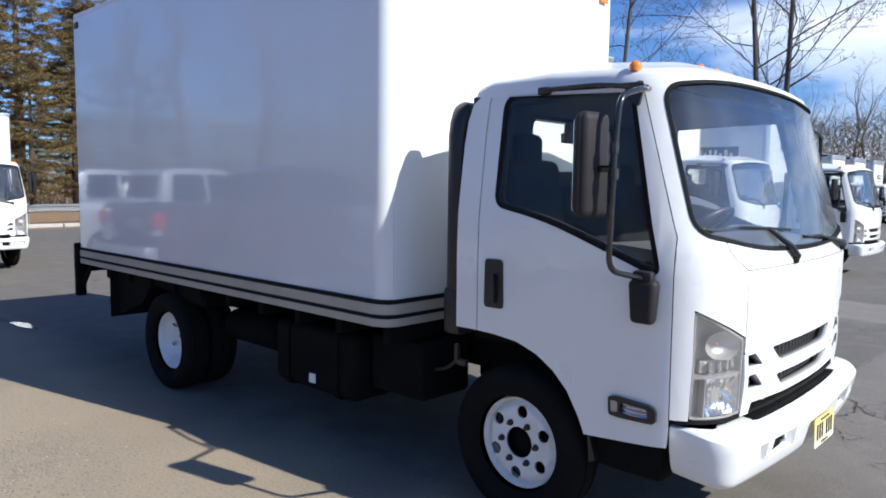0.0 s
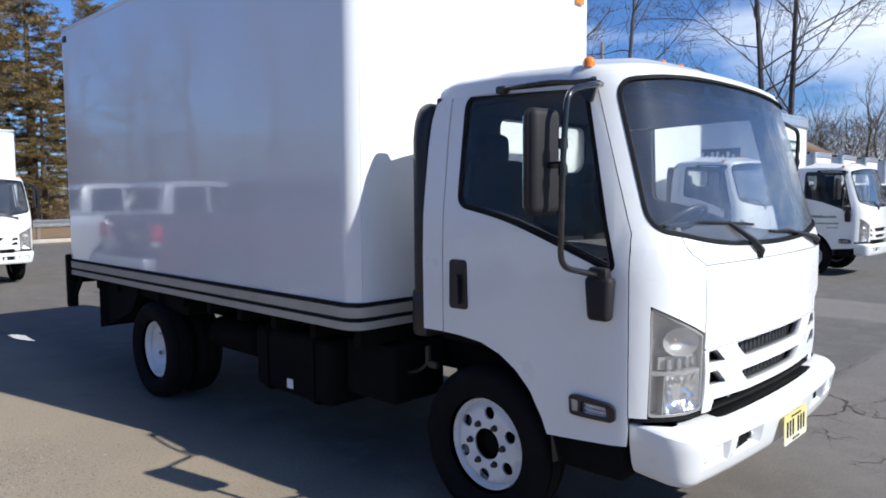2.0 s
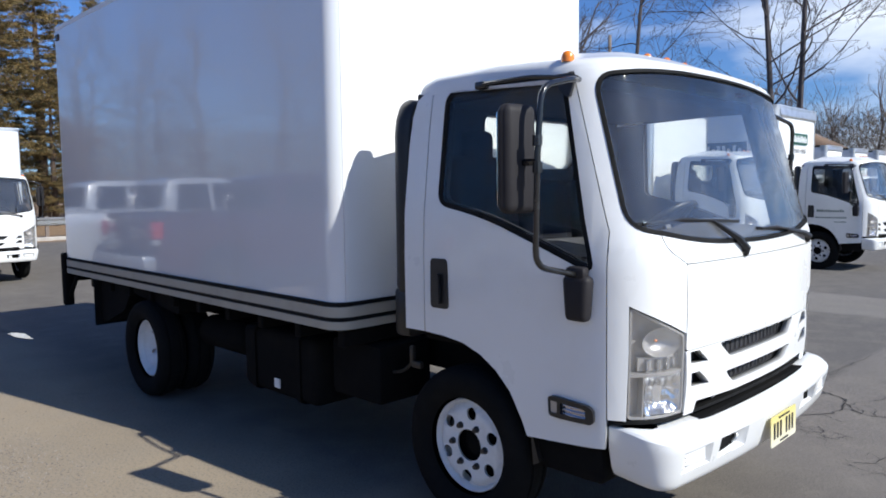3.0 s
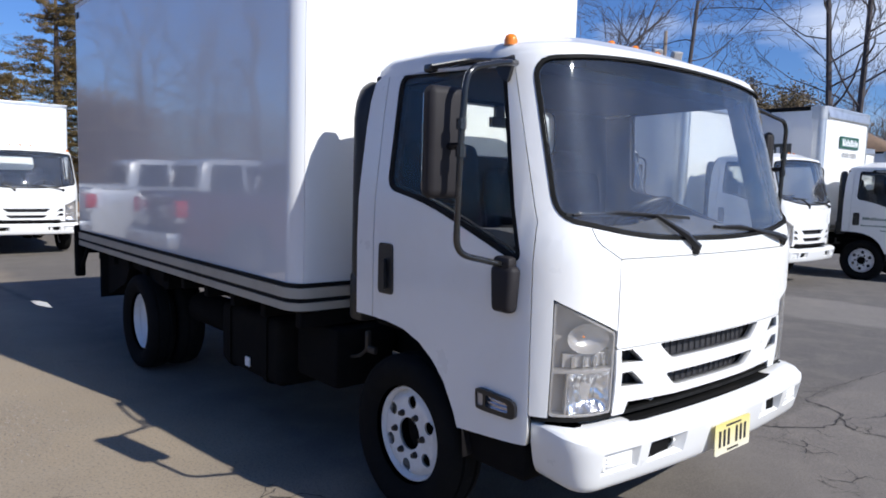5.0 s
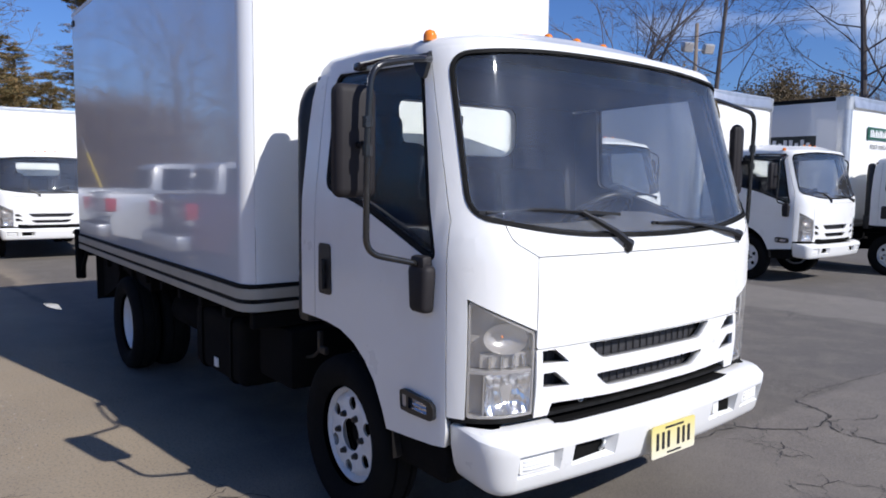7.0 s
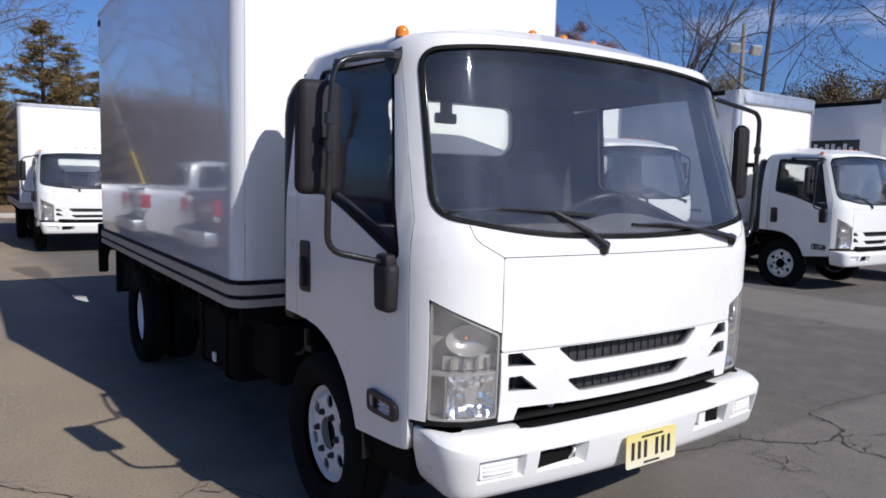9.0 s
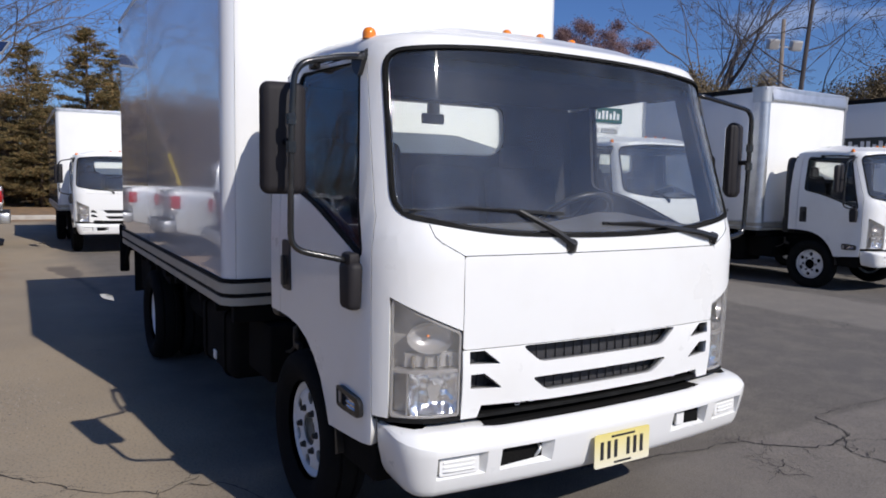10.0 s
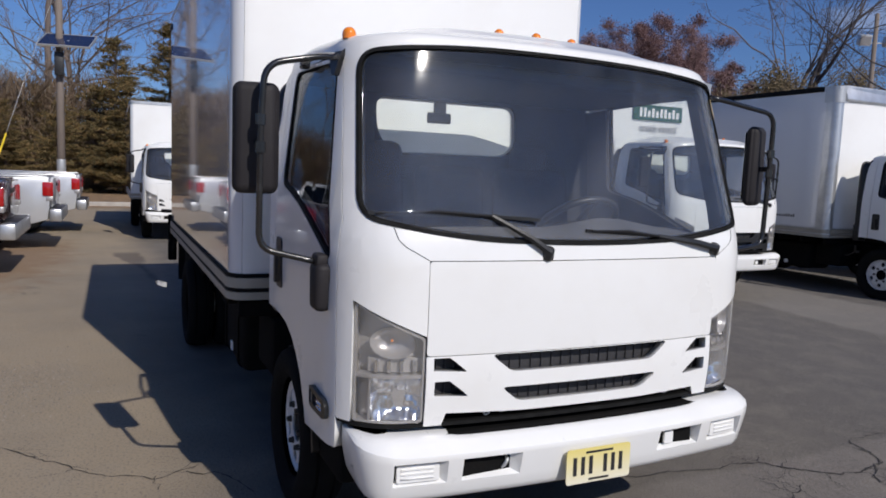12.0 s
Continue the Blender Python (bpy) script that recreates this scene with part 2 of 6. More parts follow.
M["needles"] = leaf_material("pine_needles", (0.050, 0.046, 0.016), (0.145, 0.112, 0.038), (0.31, 0.185, 0.068))
M["needles_dark"] = leaf_material("spruce_needles", (0.045, 0.042, 0.015), (0.13, 0.100, 0.035), (0.29, 0.175, 0.066))
M["redleaf"] = leaf_material("dry_reddish_leaves", (0.12, 0.066, 0.066), (0.185, 0.102, 0.100), (0.25, 0.15, 0.14))
M["oliveleaf"] = leaf_material("dry_olive_leaves", (0.085, 0.068, 0.034), (0.15, 0.112, 0.058), (0.22, 0.155, 0.085))
M["brush"] = leaf_material("dry_brush_twigs", (0.125, 0.084, 0.054), (0.20, 0.138, 0.092), (0.11, 0.086, 0.052))


def asphalt():
    """Worn asphalt with grit, stains, cracks and tar, running out into leaf litter behind the lot."""
    m = bpy.data.materials.new("worn_asphalt")
    m.use_nodes = True
    nt = m.node_tree
    L = nt.links.new
    bs = nt.nodes["Principled BSDF"]
    tc = nt.nodes.new("ShaderNodeTexCoord")

    def node(kind, **kw):
        n = nt.nodes.new("ShaderNode" + kind)
        for k, v in kw.items():
            n.inputs[k].default_value = v
        return n

    def noise_at(scale, detail=5.0, vec=None):
        n = node("TexNoise", Scale=scale, Detail=detail, Roughness=0.6)
        L(vec or tc.outputs["Object"], n.inputs["Vector"])
        return n

    def rng(v, lo, hi, a, z):
        r = nt.nodes.new("ShaderNodeMapRange")
        for k, x in zip((1, 2, 3, 4), (lo, hi, a, z)):
            r.inputs[k].default_value = x
        L(v, r.inputs[0])
        return r.outputs[0]

    def mix(fac, a, z):
        x = nt.nodes.new("ShaderNodeMix")
        x.data_type = "RGBA"
        for k, v in ((0, fac), (6, a), (7, z)):
            if isinstance(v, tuple):
                x.inputs[k].default_value = (*v, 1)
            elif isinstance(v, float):
                x.inputs[k].default_value = v
            else:
                L(v, x.inputs[k])
        return x.outputs[2]

    def math_node(op, a, b):
        n = nt.nodes.new("ShaderNodeMath")
        n.operation = op
        for k, v in ((0, a), (1, b)):
            if isinstance(v, (int, float)):
                n.inputs[k].default_value = v
            else:
                L(v, n.inputs[k])
        return n.outputs[0]

    sep = nt.nodes.new("ShaderNodeSeparateXYZ")
    L(tc.outputs["Object"], sep.inputs[0])
    wob = noise_at(0.5, 3.0)
    wobble = rng(wob.outputs["Fac"], 0.3, 0.7, -0.6, 0.6)
    # the older, paler strip along the right-hand side of the lot and the darker newer lane
    y2 = math_node("ADD", sep.outputs["Y"], math_node("MULTIPLY", wobble, 0.35))
    pale = rng(y2, -1.6, -0.9, 1.0, 0.0)
    col = mix(pale, (0.092, 0.076, 0.060), (0.320, 0.248, 0.160))
    col = mix(rng(y2, 1.5, 4.0, 0.0, 1.0), col, (0.076, 0.067, 0.062))
    # an older, lighter slab in front of the dark repair
    slab = math_node("MULTIPLY", rng(math_node("ADD", sep.outputs["X"], math_node("MULTIPLY", wobble, 0.10)), -0.68, -0.62, 0.0, 1.0), rng(y2, 0.2, 0.9, 0.0, 1.0))
    col = mix(math_node("MULTIPLY", slab, 0.45), col, (0.19, 0.165, 0.145))
    band = math_node("MULTIPLY", rng(y2, 6.1, 6.25, 0.0, 1.0), rng(y2, 7.9, 8.0, 1.0, 0.0))
    col = mix(math_node("MULTIPLY", band, 0.5), col, (0.255, 0.232, 0.205))
    col = mix(rng(noise_at(0.55).outputs["Fac"], 0.42, 0.72, 0.0, 0.45), col, (0.115, 0.100, 0.082))
    col = mix(rng(noise_at(3.2, 6.0).outputs["Fac"], 0.45, 0.75, 0.0, 0.28), col, (0.28, 0.245, 0.19))
    grit = noise_at(140.0, 2.0)
    col = mix(rng(grit.outputs["Fac"], 0.40, 0.66, 0.0, 0.36), col, (0.34, 0.32, 0.29))
    col = mix(rng(noise_at(60.0, 2.0).outputs["Fac"], 0.5, 0.7, 0.0, 0.45), col, (0.07, 0.066, 0.062))
    # cracks: distorted cell borders at two sizes, only where a mask lets them show
    warp = nt.nodes.new("ShaderNodeVectorMath")
    warp.operation = "ADD"
    wv = noise_at(1.6, 6.0)
    sc = nt.nodes.new("ShaderNodeVectorMath")
    sc.operation = "SCALE"
    sc.inputs["Scale"].default_value = 0.55
    L(wv.outputs["Color"], sc.inputs[0])
    L(tc.outputs["Object"], warp.inputs[0])
    L(sc.outputs[0], warp.inputs[1])
    cracks = None
    for scale, width, lo in ((0.30, 0.004, 0.55), (1.3, 0.007, 0.62)):
        v = nt.nodes.new("ShaderNodeTexVoronoi")
        v.feature = "DISTANCE_TO_EDGE"
        v.inputs["Scale"].default_value = scale
        L(warp.outputs[0], v.inputs["Vector"])
        line = rng(v.outputs["Distance"], width * 0.35, width, 1.0, 0.0)
        mask = rng(noise_at(0.35 + scale * 0.2, 3.0).outputs["Fac"], lo, lo + 0.08, 0.0, 1.0)
        line = math_node("MULTIPLY", line, mask)
        cracks = line if cracks is None else math_node("MAXIMUM", cracks, line)
    col = mix(math_node("MULTIPLY", cracks, 0.85), col, (0.035, 0.031, 0.029))
    # a damp trail that narrows towards a puddle, and a smear of leaf dirt beside the pickups
    def absolute(v):
        n = nt.nodes.new("ShaderNodeMath")
        n.operation = "ABSOLUTE"
        L(v, n.inputs[0])
        return n.outputs[0]
    fray = rng(noise_at(2.6, 5.0).outputs["Fac"], 0.3, 0.7, -0.5, 0.5)
    along = rng(sep.outputs["X"], -11.9, -8.3, 0.0, 1.0)
    across = absolute(math_node("SUBTRACT", sep.outputs["Y"], rng(along, 0.0, 1.0, -1.54, -1.15)))
    reach = math_node("ADD", rng(along, 0.25, 0.6, 0.22, 0.055), math_node("MULTIPLY", fray, 0.10))
    damp = rng(math_node("SUBTRACT", across, reach), -0.05, 0.03, 1.0, 0.0)
    damp = math_node("MULTIPLY", damp, math_node("MULTIPLY", rng(along, 0.0, 0.12, 0.0, 1.0), rng(along, 0.97, 1.0, 1.0, 0.0)))
    col = mix(math_node("MULTIPLY", damp, 0.75), col, (0.085, 0.068, 0.058))
    dx = math_node("MULTIPLY", math_node("ADD", sep.outputs["X"], 11.4), 0.26)
    dy = math_node("MULTIPLY", math_node("ADD", sep.outputs["Y"], 3.25), 1.0)
    far = math_node("SQRT", math_node("ADD", math_node("MULTIPLY", dx, dx), math_node("MULTIPLY", dy, dy)), 0.0)
    smear = rng(math_node("ADD", far, math_node("MULTIPLY", fray, 0.7)), 0.55, 1.1, 1.0, 0.0)
    col = mix(math_node("MULTIPLY", smear, 0.85), col, (0.23, 0.150, 0.092))
    # leaf litter and bare earth past the lot's edge
    x2 = math_node("ADD", sep.outputs["X"], wobble)
    rim = rng(x2, -25.5, -24.5, 1.0, 0.0)
    y3 = math_node("ADD", sep.outputs["Y"], math_node("MULTIPLY", wobble, 2.0))
    rim = math_node("MAXIMUM", rim, math_node("MAXIMUM", rng(y3, -12.6, -11.4, 1.0, 0.0), rng(y3, 44.0, 46.0, 0.0, 1.0)))
    earth = mix(rng(noise_at(2.4, 6.0).outputs["Fac"], 0.35, 0.65, 0.0, 1.0), (0.30, 0.185, 0.095), (0.17, 0.115, 0.065))
    col = mix(rim, col, earth)
    L(col, bs.inputs["Base Color"])
    bs.inputs["Roughness"].default_value = 0.88
    bp = node("Bump", Strength=0.5, Distance=0.006)
    hgt = math_node("SUBTRACT", grit.outputs["Fac"], math_node("MULTIPLY", cracks, 2.5))
    L(hgt, bp.inputs["Height"])
    L(bp.outputs["Normal"], bs.inputs["Normal"])
    return m


M["asphalt"] = asphalt()


def plate_fade():
    """The number plate's print: yellow above, fading to cream below."""
    m = M["plate"]
    nt = m.node_tree
    tc, sep, ramp = (nt.nodes.new("ShaderNode" + k) for k in ("TexCoord", "SeparateXYZ", "MapRange"))
    mix = nt.nodes.new("ShaderNodeMix")
    mix.data_type = "RGBA"
    ramp.inputs[1].default_value, ramp.inputs[2].default_value = 0.435, 0.585
    mix.inputs[6].default_value, mix.inputs[7].default_value = (0.74, 0.70, 0.55, 1), (0.72, 0.60, 0.17, 1)
    nt.links.new(tc.outputs["Object"], sep.inputs[0])
    nt.links.new(sep.outputs["Z"], ramp.inputs[0])
    nt.links.new(ramp.outputs[0], mix.inputs[0])
    nt.links.new(mix.outputs[2], nt.nodes["Principled BSDF"].inputs["Base Color"])


plate_fade()


# ---- mesh helpers ----
def finish(bm, name, mat, sharp=0.6):
    for f in bm.faces:
        f.smooth = True
    for e in bm.edges:
        if len(e.link_faces) != 2 or e.calc_face_angle(0.0) > sharp:
            e.smooth = False
    me = bpy.data.meshes.new(name)
    bm.to_mesh(me)
    bm.free()
    me.materials.append(mat)
    return me


def part(name, bm, mat, parent, label="", at=None, sharp=0.6):
    """One mesh object under a thing or under a part. bm may be a bmesh or a finished mesh."""
    me = bm if isinstance(bm, bpy.types.Mesh) else finish(bm, name, mat, sharp)
    ob = new(name, me)
    ob.parent = parent
    if at is not None:
        ob.matrix_basis = at
    if label:
        ob["label"] = label
    return ob


def thing(name, label, category, m=None, group="", kind=""):
    ob = new(name)
    if m is not None:
        ob.matrix_basis = m
    return tagged(ob, label, category, group, kind)


def join(*bms):
    out = bms[0]
    for b in bms[1:]:
        me = bpy.data.meshes.new("join")
        b.to_mesh(me)
        b.free()
        out.from_mesh(me)
        bpy.data.meshes.remove(me)
    return out


def block(x0, x1, y0, y1, z0, z1, bevel=0.01, seg=2):
    bm = bmesh.new()
    bmesh.ops.create_cube(bm, size=1.0)
    for v in bm.verts:
        v.co = Vector((x0 if v.co.x < 0 else x1, y0 if v.co.y < 0 else y1, z0 if v.co.z < 0 else z1))
    bmesh.ops.recalc_face_normals(bm, faces=bm.faces)
    if bevel:
        bmesh.ops.bevel(bm, geom=bm.edges[:], offset=bevel, segments=seg, profile=0.5, affect="EDGES")
    return bm


def tube(points, radius, sides=8, closed=False, caps=True):
    """A round bar along points; radius may be a list."""
    bm = bmesh.new()
    pts = [Vector(p) for p in points]
    rad = radius if isinstance(radius, (list, tuple)) else [radius] * len(pts)
    rings, side = [], None
    for i, p in enumerate(pts):
        a = pts[i - 1] if i else (pts[-1] if closed else p)
        b = pts[i + 1] if i + 1 < len(pts) else (pts[0] if closed else p)
        d = (b - a).normalized()
        if side is None:
            side = d.orthogonal().normalized()
        side = (side - d * side.dot(d)).normalized()
        up = d.cross(side)
        rings.append([bm.verts.new(p + rad[i] * (math.cos(k * math.tau / sides) * side + math.sin(k * math.tau / sides) * up)) for k in range(sides)])
    for i in range(len(rings) if closed else len(rings) - 1):
        r, s = rings[i], rings[(i + 1) % len(rings)]
        for k in range(sides):
            bm.faces.new((r[k], r[(k + 1) % sides], s[(k + 1) % sides], s[k]))
    if caps and not closed:
        bm.faces.new(rings[0][::-1])
        bm.faces.new(rings[-1])
    return bm


def bend(points, r=0.04, steps=5):
    """Rounds the corners of a line."""
    pts = [Vector(p) for p in points]
    out = [pts[0]]
    for a, p, b in zip(pts, pts[1:], pts[2:]):
        u, v = (a - p), (b - p)
        k = min(r, u.length * 0.45, v.length * 0.45)
        s, e = p + u.normalized() * k, p + v.normalized() * k
        out += [(1 - t) ** 2 * s + 2 * t * (1 - t) * p + t * t * e for t in (i / steps for i in range(steps + 1))]
    return out + [pts[-1]]


def lathe(profile, sides=32, axis="Y"):
    """Turns (radius, height) round the axis."""
    bm = bmesh.new()
    rings = []
    for r, h in profile:
        ring = []
        for k in range(sides):
            c, s = r * math.cos(k * math.tau / sides), r * math.sin(k * math.tau / sides)
            ring.append(bm.verts.new((c, h, s) if axis == "Y" else (c, s, h)))
        rings.append(ring)
    for a, b in zip(rings, rings[1:]):
        for k in range(sides):
            bm.faces.new((a[k], a[(k + 1) % sides], b[(k + 1) % sides], b[k]))
    bmesh.ops.remove_doubles(bm, verts=bm.verts, dist=1e-5)
    bmesh.ops.recalc_face_normals(bm, faces=bm.faces)
    return bm


def rounded(points, r=0.05, steps=5):
    """A closed 2D outline with rounded corners; a point may carry its own radius."""
    out, n = [], len(points)
    for i in range(n):
        a, p, b = (Vector(points[(i + k) % n][:2]) for k in (-1, 0, 1))
        rr = points[i][2] if len(points[i]) > 2 else r
        u, v = a - p, b - p
        k = min(rr, u.length * 0.49, v.length * 0.49)
        if k < 1e-4:
            out.append(p)
            continue
        s, e = p + u.normalized() * k, p + v.normalized() * k
        out += [(1 - t) ** 2 * s + 2 * t * (1 - t) * p + t * t * e for t in (j / steps for j in range(steps + 1))]
    return out


def sheet(outline, holes, place, thick, us=(), vs=()):
    """A curved panel: a flat outline with holes, cut along us and vs, laid on place(u, v, off), thick inwards."""
    bm = bmesh.new()
    for loop in (outline, *holes):
        vv = [bm.verts.new((p[0], p[1], 0)) for p in loop]
        for a, b in zip(vv, vv[1:] + vv[:1]):
            bm.edges.new((a, b))
    bmesh.ops.triangle_fill(bm, use_beauty=True, use_dissolve=False, edges=bm.edges[:])
    for axis, cuts in ((0, us), (1, vs)):
        for c in cuts:
            no = Vector((1, 0, 0)) if axis == 0 else Vector((0, 1, 0))
            bmesh.ops.bisect_plane(bm, geom=bm.verts[:] + bm.edges[:] + bm.faces[:], plane_co=no * c, plane_no=no, dist=1e-6)
    bmesh.ops.recalc_face_normals(bm, faces=bm.faces)
    for f in bm.faces:
        if f.normal.z < 0:
            f.normal_flip()
    faces = bm.faces[:]
    uv = {v: (v.co.x, v.co.y) for v in bm.verts}
    if not faces:
        return bm
    f0 = faces[0]
    c = [Vector(place(*uv[v], 0.0)) for v in f0.verts]
    out = Vector(place(*uv[f0.verts[0]], 0.01)) - c[0]
    turn = (c[1] - c[0]).cross(c[2] - c[0]).dot(out) < 0
    rim = [e for e in bm.edges if len(e.link_faces) == 1]
    back = {v: bm.verts.new(place(*uv[v], -thick)) for v in list(uv)}
    rim = [(e.link_loops[0].vert, e.link_loops[0].link_loop_next.vert) for e in rim]
    for v, p in uv.items():
        v.co = Vector(place(*p, 0.0))
    for f in faces:
        vs_ = list(f.verts)
        bm.faces.new([back[v] for v in reversed(vs_)])
    for a, b in rim:
        bm.faces.new((b, a, back[a], back[b]))
    if turn:
        for f in bm.faces:
            f.normal_flip()
    return bm


def steps(a, b, d):
    n = max(1, round((b - a) / d))
    return [a + (b - a) * i / n for i in range(1, n)]


def curve_at(table, z):
    """Linear reading of a table of (z, value)."""
    if z <= table[0][0]:
        return table[0][1]
    for (a, p), (b, q) in zip(table, table[1:]):
        if z <= b:
            return p + (q - p) * (z - a) / (b - a)
    return table[-1][1]


def wrap(front, half, bow, radius, wide=1.0, shift=0.0):
    """A surface that goes round a vehicle's nose: u runs across the front from its middle, round the corners and back along the sides."""
    def split(z):
        w, r = half(z), radius
        a = w - r
        for _ in range(3):
            phi = math.atan(2 * bow / a)
            a = w - r * (1 - math.sin(phi))
        return w, r, a, phi

    def place(u, z, off=0.0):
        w, r, a, phi = split(z)
        s, sg, f = abs(u), (1 if u >= 0 else -1), front(z)
        arc = r * (math.pi / 2 - phi)
        if s <= a:
            x, y, n = f - bow * (s / a) ** 2, s, Vector((1, 2 * bow * s / a / a)).normalized()
        else:
            cx, cy = f - bow - r * math.cos(phi), a - r * math.sin(phi)
            if s <= a + arc:
                t = phi + (s - a) / r
                n = Vector((math.cos(t), math.sin(t)))
                x, y = cx + r * n.x, cy + r * n.y
            else:
                x, y, n = cx - (s - a - arc), w, Vector((0, 1))
        return Vector((x + off * n.x, sg * (y + off * n.y) * wide + shift, z))

    def back(x, z):
        """u of the place on the side at x."""
        w, r, a, phi = split(z)
        cx = front(z) - bow - r * math.cos(phi)
        if x <= cx:
            return a + r * (math.pi / 2 - phi) + (cx - x)
        t = math.acos(max(-1, min(1, (x - cx) / r)))
        return a + r * (t - phi) if t > phi else math.sqrt(max(0, (front(z) - x) / bow)) * a

    return place, back


# ---- the cab's surface ----
CAB_FRONT = [(0.55, -0.10), (0.95, -0.088), (1.30, -0.088), (1.385, -0.10), (1.48, -0.13), (2.10, -0.290), (2.20, -0.345)]
CAB_HALF = [(0.5, 0.985), (1.3, 0.99), (1.5, 0.985), (2.06, 0.925), (2.14, 0.905)]
cab, cab_u = wrap(lambda z: curve_at(CAB_FRONT, z), lambda z: curve_at(CAB_HALF, z), 0.045, 0.27, 1.0122, 0.012)
DOOR_EDGE = [(0.55, -0.318), (1.45, -0.318), (2.13, -0.535)]      # x of the door's front edge by height
LAMP_U = cab_u(-0.238, 1.0)
REAR_X = -1.48


def edge_u(z, gap=0.0):
    return cab_u(curve_at(DOOR_EDGE, z) + gap, z)


def side(x, z, off=0.0):
    """The cab's right side by x and z."""
    return cab(-cab_u(x, z), z, off)


def left(x, z, off=0.0):
    return cab(cab_u(x, z), z, off)


ARCH = [(-0.705, 0.545), (-0.735, 0.615), (-0.80, 0.725), (-0.88, 0.805), (-0.975, 0.865), (-1.09, 0.905), (-1.215, 0.92)]
WINDOW = rounded([(-1.235, 1.565, 0.05), (-1.225, 2.075, 0.06), (-0.565, 2.055, 0.03), (-0.385, 1.30, 0.03), (-0.66, 1.405, 0.2), (-0.95, 1.51, 0.2)], 0.05)


def grown(loop, d):
    """An outline moved outwards by d."""
    n, area = len(loop), sum(a[0] * b[1] - b[0] * a[1] for a, b in zip(loop, loop[1:] + loop[:1]))
    out = []
    for i in range(n):
        a, p, b = (Vector(loop[(i + k) % n][:2]) for k in (-1, 0, 1))
        t = (b - a).normalized()
        nrm = Vector((t.y, -t.x)) * (1 if area > 0 else -1)
        out.append(p + nrm * d)
    return out


WS_U = 0.925
WINDSCREEN = rounded([(-WS_U - 0.018, 1.468, 0.085), (-0.55, 1.395, 0.3), (0, 1.376, 0.3), (0.55, 1.395, 0.3), (WS_U + 0.018, 1.468, 0.085), (WS_U - 0.012, 2.075, 0.085), (0.5, 2.118, 0.3), (0, 2.125, 0.3), (-0.5, 2.118, 0.3), (-WS_U + 0.012, 2.075, 0.085)], 0.1, 6)
NOSE_CUTS = sorted({round(s * u, 4) for s in (1, -1) for u in [x * 0.075 for x in range(9)] + [0.66 + x * 0.035 for x in range(20)]})
LAMP_TOP = ((0.692, 1.03), (LAMP_U, 1.158))


# ---- box truck ----
STORE = {}


def kept(key, build, mat, sharp=0.6):
    """A mesh that alike trucks share."""
    if key not in STORE:
        STORE[key] = finish(build(), key, mat, sharp)
    return STORE[key]


def nose_sheet():
    b, z0 = LAMP_TOP, 0.70
    zs = [0.70 + 0.05 * k for k in range(29)]
    gap = 0.004
    right = [(-edge_u(z, gap), z) for z in zs]
    leftl = [(edge_u(z, gap), z) for z in reversed(zs)]
    top = [(-edge_u(2.10, gap) + k * 2 * edge_u(2.10, gap) / 24, 2.10 + 0.05 * math.sin(math.pi * k / 24)) for k in range(1, 24)]
    outline = right + top + leftl
    outline += [(LAMP_U + 0.004, z0), (LAMP_U + 0.004, b[1][1] + 0.002), (0.689, b[0][1] + 0.002), (0.689, 1.3135), (-0.689, 1.3135), (-0.689, b[0][1] + 0.002), (-LAMP_U - 0.004, b[1][1] + 0.002), (-LAMP_U - 0.004, z0)]
    return sheet(outline, [grown(WINDSCREEN, 0.012)], cab, 0.03, NOSE_CUTS, [0.8, 0.95, 1.1, 1.2, 1.3, 1.385, 1.48, 1.6, 1.75, 1.9, 2.0])


def ring_sheet(loop, grow_out, grow_in, place, thick, us, vs, lift=0.0):
    return sheet(grown(loop, grow_out), [grown(loop, -grow_in)], lambda u, v, off: place(u, v, off + lift), thick, us, vs)


def hood_panel():
    o = rounded([(-0.6875, 0.959), (-0.6875, 1.31), (0.6875, 1.31), (0.6875, 0.959)], 0.012, 2)
    return sheet(o, [], lambda u, v, off: cab(u, v, off + 0.004 * math.sin(math.pi * (v - 0.96) / 0.35)), 0.03, NOSE_CUTS, [1.0, 1.1, 1.2, 1.27])


GRILLE_HOLES = [
    rounded([(-0.432, 0.9542), (0.422, 0.9542), (0.33, 0.884), (-0.345, 0.884)], 0.026, 3),
    rounded([(-0.385, 0.824), (0.365, 0.824), (0.280, 0.764), (-0.310, 0.764)], 0.025, 3),
]
for _s in (1, -1):
    GRILLE_HOLES += [
        [(_s * 0.66, 0.950), (_s * 0.60, 0.950), (_s * 0.53, 0.895), (_s * 0.66, 0.903)],
        [(_s * 0.655, 0.862), (_s * 0.60, 0.862), (_s * 0.525, 0.800), (_s * 0.655, 0.808)],
    ]


def grille_frame():
    o = [(-0.688, 0.690), (-0.688, 0.956), (0.688, 0.956), (0.688, 0.690), (0.61, 0.690), (0.595, 0.730), (0.3, 0.722), (-0.3, 0.724), (-0.605, 0.737), (-0.62, 0.690)]
    return sheet(o, GRILLE_HOLES, lambda u, v, off: cab(u, v, off + 0.008 * math.sin(math.pi * (v - 0.70) / 0.26)), 0.035, NOSE_CUTS, [0.75, 0.80, 0.86, 0.92])


